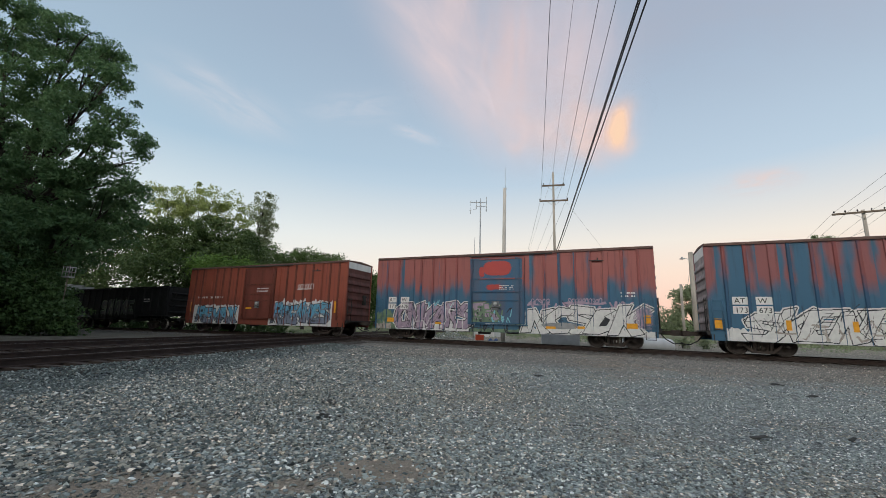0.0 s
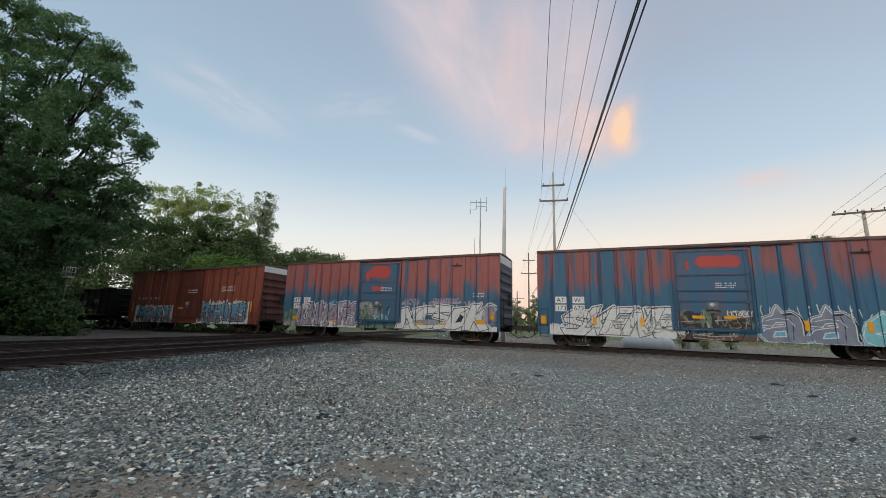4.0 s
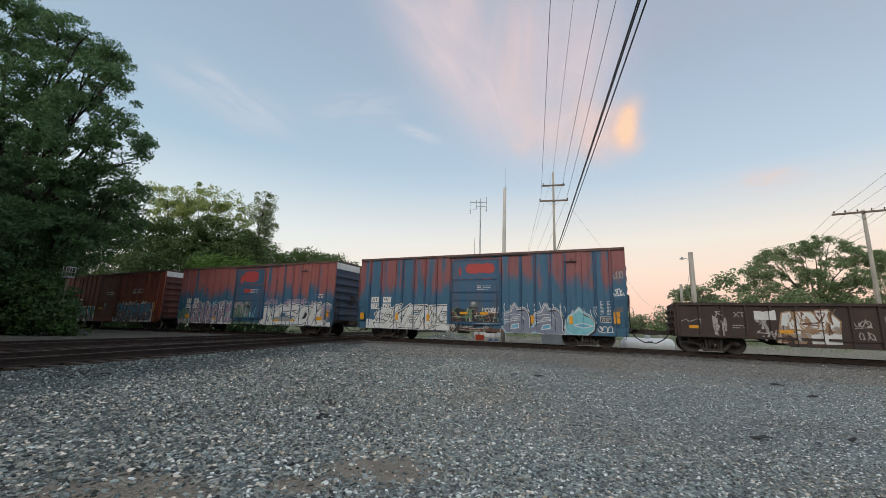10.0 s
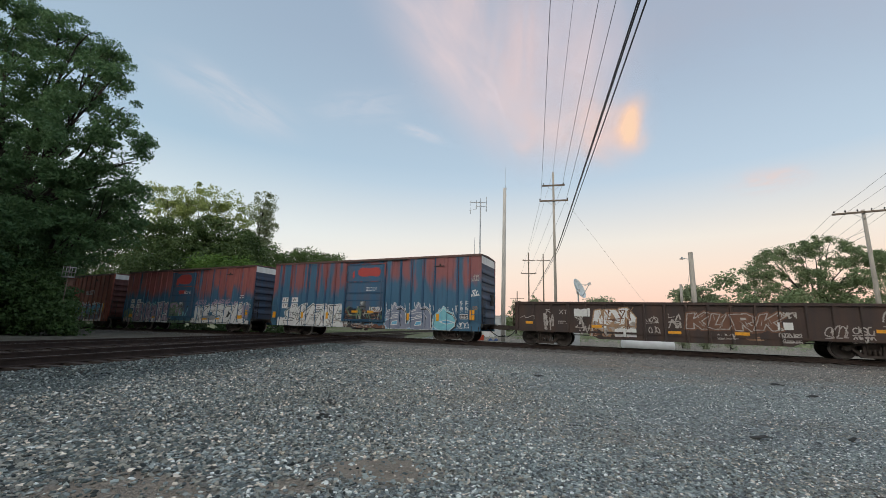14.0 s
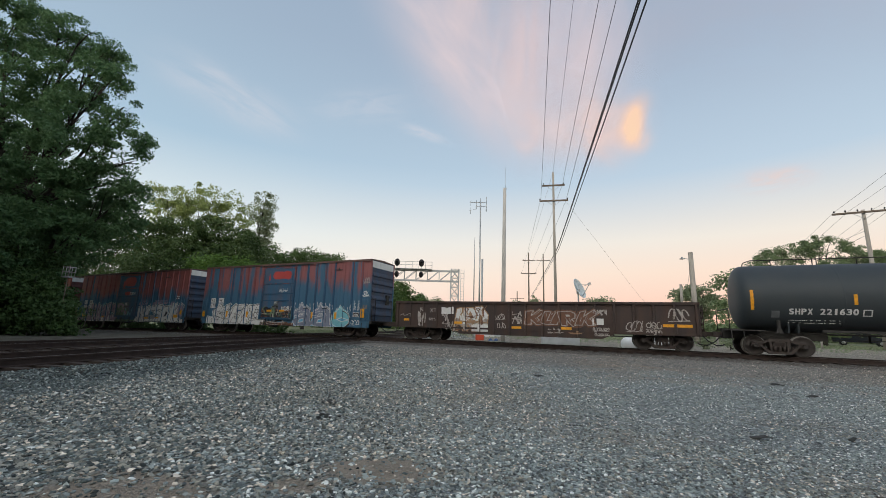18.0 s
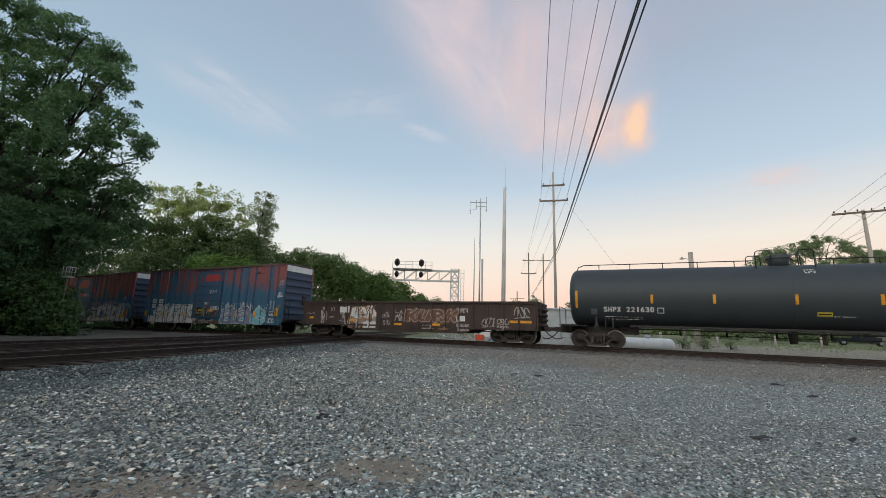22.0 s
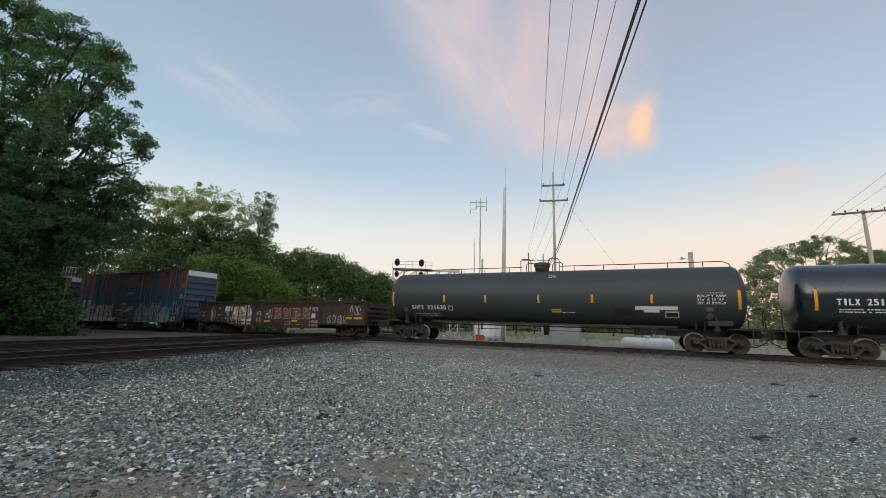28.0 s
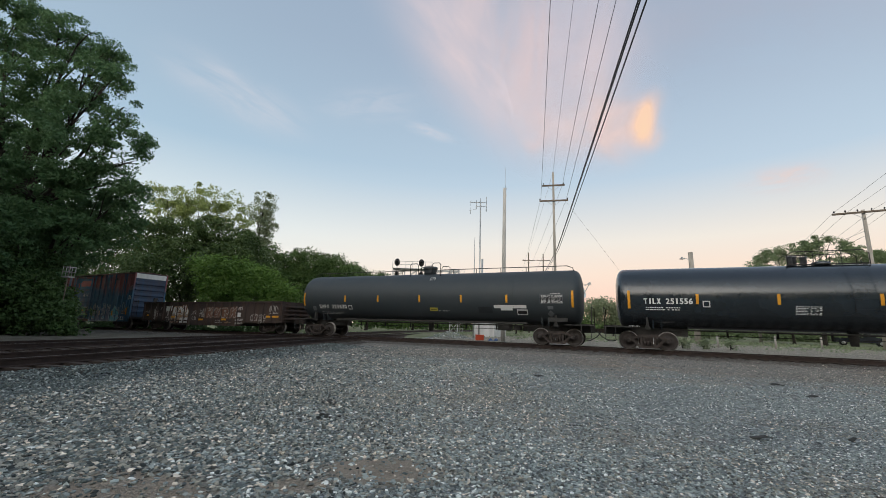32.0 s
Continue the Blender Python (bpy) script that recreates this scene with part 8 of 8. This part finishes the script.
def loose_stones():
    """The crushed stone of the lot, thick near the camera and thinner further off; darker by the crossing line and
    towards the left, sooty by the main line.
    """
    g = np.random.default_rng(21)
    for near in (True, False):
        P, S = [], []
        for lo, hi, per, a, b in ((1.6, 4.6, 1900, 0.017, 0.043),) if near else ((4.6, 8, 1000, 0.020, 0.046), (8, 13, 400, 0.026, 0.056), (13, 22, 130, 0.032, 0.064)):
            n = int(per * 1.25 * (hi * hi - lo * lo))
            y = np.sqrt(g.uniform(lo * lo, hi * hi, n))
            x = g.uniform(-1.25, 1.25, n) * y
            d = x * NX + y * NY
            cx = -9.38 + 0.157 * (y - 8.9)
            ok = (d < 21.8) & (x > cx + 1.28)
            for px, py, rx, ry in SOIL:
                q = ((x - px) / rx) ** 2 + ((y - py) / ry) ** 2
                ok &= (q > 1.2 + 0.55 * g.normal(size=n)) | (g.random(n) < 0.07)
            x, y = x[ok], y[ok]
            s = (a + (b - a) * g.random(len(x)) ** 1.8) * np.clip(1.08 - 0.10 * x, 0.72, 1.3)
            z = np.array([land(u, w) for u, w in zip(x, y)]) + s * 0.10
            d = x * NX + y * NY
            z += np.where(d > 21.25, (d - 21.25) * 0.14, 0)
            z += np.interp(x - (-9.38 + 0.157 * (y - 8.9)), (1.25, 1.95, 2.8), (0.095, 0.065, 0.0))
            P.append(np.stack([x, y, z], 1))
            S.append(s)
        P, S = np.concatenate(P), np.concatenate(S)
        wob = np.array([noise.noise((p[0] * 0.5, p[1] * 0.5, 4)) for p in P]) * 1.2 + 0.35 * g.normal(size=len(P))
        beside = P[:, 0] - (-9.38 + 0.157 * (P[:, 1] - 8.9))
        dark_part = beside + 0.7 * wob < 3.6
        tan = (wob > 0.30) | (g.random(len(P)) < np.clip((13.0 - beside) / 9.0, 0, 0.62))
        # dark stones also mixed in at random, more of them towards the left
        dark_part |= g.random(len(P)) < np.clip((0.2 - P[:, 0]) / 7, 0, 0.36)
        by_main = ~dark_part & (P[:, 0] * NX + P[:, 1] * NY + wob * 2.6 > 13.4)
        for sel, m, lab in ((dark_part, M_STONE_DARK, "dark blue-grey stone beside the crossing track and strewn towards the left"), (by_main, M_STONE_BROWN, "sooty brown stone beside the main line"), (~dark_part & ~by_main & tan, M_STONE_TAN, "dusty tan-grey crushed stone in patches of the lot"), (~dark_part & ~by_main & ~tan, M_STONE, "loose grey crushed stone covering the lot")):
            if sel.sum() < 10:
                continue
            v, f = (stones if near else chips)(P[sel], S[sel], g)
            tagged(new("loose_stones", mesh_np("stones", v, f, m)), lab, "gravel", kind="stuff")


rubble()
loose_stones()


def sky_clouds():
    """Thin sunset clouds far off, drifting slowly: flat discs turned to the camera, with the sunlight on them put into
    emission.
    """
    def cloud(label, at, w, h, roll, core, edge, dens, seed, drift, sx=1.0, sy=1.0, bite=None):
        m = bpy.data.materials.new("cloud_glow")
        m.use_nodes = True
        nt = m.node_tree
        nt.nodes.clear()
        N, L = nt.nodes.new, nt.links.new
        out, em, tr, ms = N("ShaderNodeOutputMaterial"), N("ShaderNodeEmission"), N("ShaderNodeBsdfTransparent"), N("ShaderNodeMixShader")
        tc, mp, no, ln = N("ShaderNodeTexCoord"), N("ShaderNodeMapping"), N("ShaderNodeTexNoise"), N("ShaderNodeVectorMath")
        mp.inputs["Scale"].default_value = (2.2 * sx, 2.2 * sy, 1)
        mp.inputs["Location"].default_value = (seed * 3.7, seed * 1.3, 0)
        sc = N("ShaderNodeVectorMath")
        sc.operation = "MULTIPLY"
        sc.inputs[1].default_value = (2 / w, 2 / h, 0)
        L(tc.outputs["Object"], sc.inputs[0]), L(sc.outputs[0], mp.inputs[0]), L(mp.outputs[0], no.inputs["Vector"])
        no.inputs["Scale"].default_value, no.inputs["Detail"].default_value, no.inputs["Roughness"].default_value = 1.0, 7, 0.58
        no.inputs["Distortion"].default_value = 0.6
        ln.operation = "LENGTH"
        L(sc.outputs[0], ln.inputs[0])
        fall = N("ShaderNodeMapRange")
        fall.interpolation_type = "SMOOTHERSTEP"
        fall.inputs["From Min"].default_value, fall.inputs["From Max"].default_value = 0.98, 0.0
        L(ln.outputs["Value"], fall.inputs["Value"])
        shape = fall.outputs[0]
        if bite:
            # a hollow on one side leaves a crescent
            of, l2, f2, sb = N("ShaderNodeVectorMath"), N("ShaderNodeVectorMath"), N("ShaderNodeMapRange"), N("ShaderNodeMath")
            of.inputs[1].default_value = (bite[0], bite[1], 0)
            l2.operation, sb.operation, f2.interpolation_type = "LENGTH", "MULTIPLY", "SMOOTHSTEP"
            f2.inputs["From Min"].default_value, f2.inputs["From Max"].default_value, f2.inputs["To Min"].default_value = 0.35, 1.10, 0.0
            L(sc.outputs[0], of.inputs[0]), L(of.outputs[0], l2.inputs[0]), L(l2.outputs["Value"], f2.inputs["Value"])
            L(shape, sb.inputs[0]), L(f2.outputs[0], sb.inputs[1])
            shape = sb.outputs[0]
        nr = N("ShaderNodeMapRange")
        nr.interpolation_type = "SMOOTHSTEP"
        nr.inputs["From Min"].default_value, nr.inputs["From Max"].default_value = 0.20, 0.74
        L(no.outputs[0], nr.inputs["Value"])
        mu = N("ShaderNodeMath")
        mu.operation = "MULTIPLY"
        L(shape, mu.inputs[0]), L(nr.outputs[0], mu.inputs[1])
        al = N("ShaderNodeMath")
        al.operation = "MULTIPLY"
        al.inputs[1].default_value = dens
        al.use_clamp = True
        L(mu.outputs[0], al.inputs[0])
        cm = N("ShaderNodeMix")
        cm.data_type = "RGBA"
        cm.inputs["A"].default_value, cm.inputs["B"].default_value = (*edge, 1), (*core, 1)
        L(mu.outputs[0], cm.inputs["Factor"]), L(cm.outputs["Result"], em.inputs["Color"])
        L(al.outputs[0], ms.inputs[0]), L(tr.outputs[0], ms.inputs[1]), L(em.outputs[0], ms.inputs[2]), L(ms.outputs[0], out.inputs[0])
        n = 12
        v = [(w / 2 * math.cos(i * 2 * math.pi / n), h / 2 * math.sin(i * 2 * math.pi / n), 0) for i in range(n)]
        base = look(at, EYE, 0) @ pose(0, 0, 0, 0, 0, roll)
        ob = solo("cloud", Shape().add(v, [tuple(range(n))]), m, label, "cloud", "sunset clouds", at=base)
        CLOUDS.append((ob, base, Vector(drift)))

    def far(x, y, z, r=2000):
        return tuple(Vector((x, y, z)).normalized() * r)

    CLOUD_LIST = (
        ("small glowing orange and pink sunset cloud", far(0.385, 0.80, 0.437), 250, 350, 12, (1.0, 0.72, 0.46), (0.94, 0.62, 0.50), 2.3, 4, (95, -40, 12), 0.25, 0.25, (0.80, -0.20)),
        ("soft pink veil round a glowing cloud", far(0.315, 0.83, 0.445), 620, 620, 20, (0.86, 0.62, 0.55), (0.80, 0.60, 0.57), 0.85, 2, (80, -30, 12), 0.5, 0.5),
        ("long pale pink streak of thin cloud", far(0.02, 0.79, 0.61), 820, 1900, -40, (0.80, 0.65, 0.65), (0.68, 0.61, 0.66), 0.95, 3, (80, -30, 0), 0.35, 0.22),
        ("pink veil of thin cloud under the wires", far(0.09, 0.77, 0.63), 900, 1700, -18, (0.80, 0.61, 0.59), (0.70, 0.59, 0.62), 1.15, 9, (80, -30, 0), 0.3, 0.2),
        ("broad pink veil of thin cloud behind the wires", far(0.25, 0.745, 0.62), 950, 1100, -10, (0.80, 0.63, 0.63), (0.68, 0.60, 0.65), 0.75, 14, (80, -30, 0), 0.5, 0.4),
        ("pale scattered wisps of high cloud", far(-0.21, 0.845, 0.49), 860, 260, -12, (0.72, 0.70, 0.75), (0.60, 0.65, 0.73), 0.28, 16, (80, -30, 0), 1.2, 1.2),
        ("faint pink veil joining a streak and a glowing cloud", far(0.215, 0.83, 0.51), 760, 820, 18, (0.82, 0.62, 0.58), (0.76, 0.61, 0.60), 0.8, 12, (80, -30, 0), 0.5, 0.4),
        ("upright pink wisp of thin cloud", far(0.134, 0.78, 0.61), 320, 1000, -3, (0.92, 0.62, 0.55), (0.82, 0.61, 0.59), 0.45, 4, (80, -30, 0), 0.5, 0.3),
        ("pink curl at the foot of a cloud streak", far(0.167, 0.875, 0.455), 260, 320, 0, (0.88, 0.63, 0.57), (0.76, 0.62, 0.62), 0.8, 11, (80, -30, 0), 0.5, 0.5),
        ("pale wisp of high cloud", far(-0.47, 0.76, 0.45), 900, 330, 14, (0.72, 0.70, 0.74), (0.60, 0.64, 0.72), 0.62, 5, (80, -30, 0), 0.6, 0.9),
        ("faint pale shred of high cloud", far(-0.08, 0.88, 0.445), 420, 100, 14, (0.74, 0.70, 0.74), (0.58, 0.65, 0.74), 0.6, 6, (80, -30, 0), 0.8, 0.8),
        ("faint peach patch of low cloud", far(0.60, 0.72, 0.29), 420, 170, 0, (0.90, 0.62, 0.52), (0.75, 0.62, 0.62), 0.6, 7, (60, -40, 0), 0.7, 0.7),
        ("broad greyish veil of thin cloud", far(0.52, 0.62, 0.60), 2100, 1000, 10, (0.44, 0.45, 0.53), (0.40, 0.44, 0.54), 0.6, 8, (80, -30, 0), 0.4, 0.4))
    for args in CLOUD_LIST:
        cloud(*args)


CLOUDS = []
sky_clouds()


def debris(label, x, y, w, h, seed, name="debris"):
    """A curled flake of bark or rubber on the gravel."""
    rng = random.Random(seed)
    n = 13
    top = [(w * (0.30 + 0.22 * rng.random()) * math.cos(i * 2 * math.pi / n), h * (0.28 + 0.3 * rng.random()) * math.sin(i * 2 * math.pi / n)) for i in range(n)]
    sh = Shape().prism(top, 0.0, 0.012, "z")
    sh.v = [(a, b, c + 0.016 + 0.02 * math.sin(a / w * 7 + seed) + 0.008 * rng.random()) for a, b, c in sh.v]
    solo(name, sh, M_RUBBER, label, "debris", "scraps on the gravel", at=Matrix.Translation((x, y, land(x, y))) @ pose(0, 0, 0, 0, 0, rng.uniform(-20, 20)))


M_RUBBER = mat("dark_scrap", (0.075, 0.075, 0.072), 0.9, 0, 0.4, 12, bump=0.5)
for i, (x, y, w, h) in enumerate(((3.77, 4.95, 0.26, 0.08), (7.66, 8.52, 0.40, 0.13), (8.43, 10.33, 0.40, 0.13), (15.8, 17.45, 0.5, 0.2), (2.45, 10.37, 0.30, 0.12), (-3.06, 17.35, 0.5, 0.25), (4.9, 5.0, 0.10, 0.06))):
    debris("dark flake of scrap rubber lying on the gravel", x, y, w, h, i)
g_ = np.random.default_rng(31)
for cx_, cy_, k_ in ((-1.53, 5.36, 12), (-1.64, 6.27, 7)):
    p_ = np.stack([cx_ + g_.normal(0, 0.16, k_), cy_ + g_.normal(0, 0.12, k_), np.full(k_, 0.03)], 1)
    v_, f_ = stones(p_, g_.uniform(0.03, 0.065, k_), g_)
    tagged(new("dark_clods", mesh_np("clods", v_, f_, M_RUBBER)), "cluster of dark clods on the gravel", "clods", "dark clods", kind="stuff")
solo("white_stone", Shape().lathe([(-0.05, 0.0), (-0.04, 0.05), (0.0, 0.075), (0.05, 0.06), (0.07, 0.0)], 9, "x"), M_WHITE, "pale stone lying against the rail", "stone", at=cross_pose(10.3) @ Matrix.Translation((0, -0.58, -0.12)))


motions()
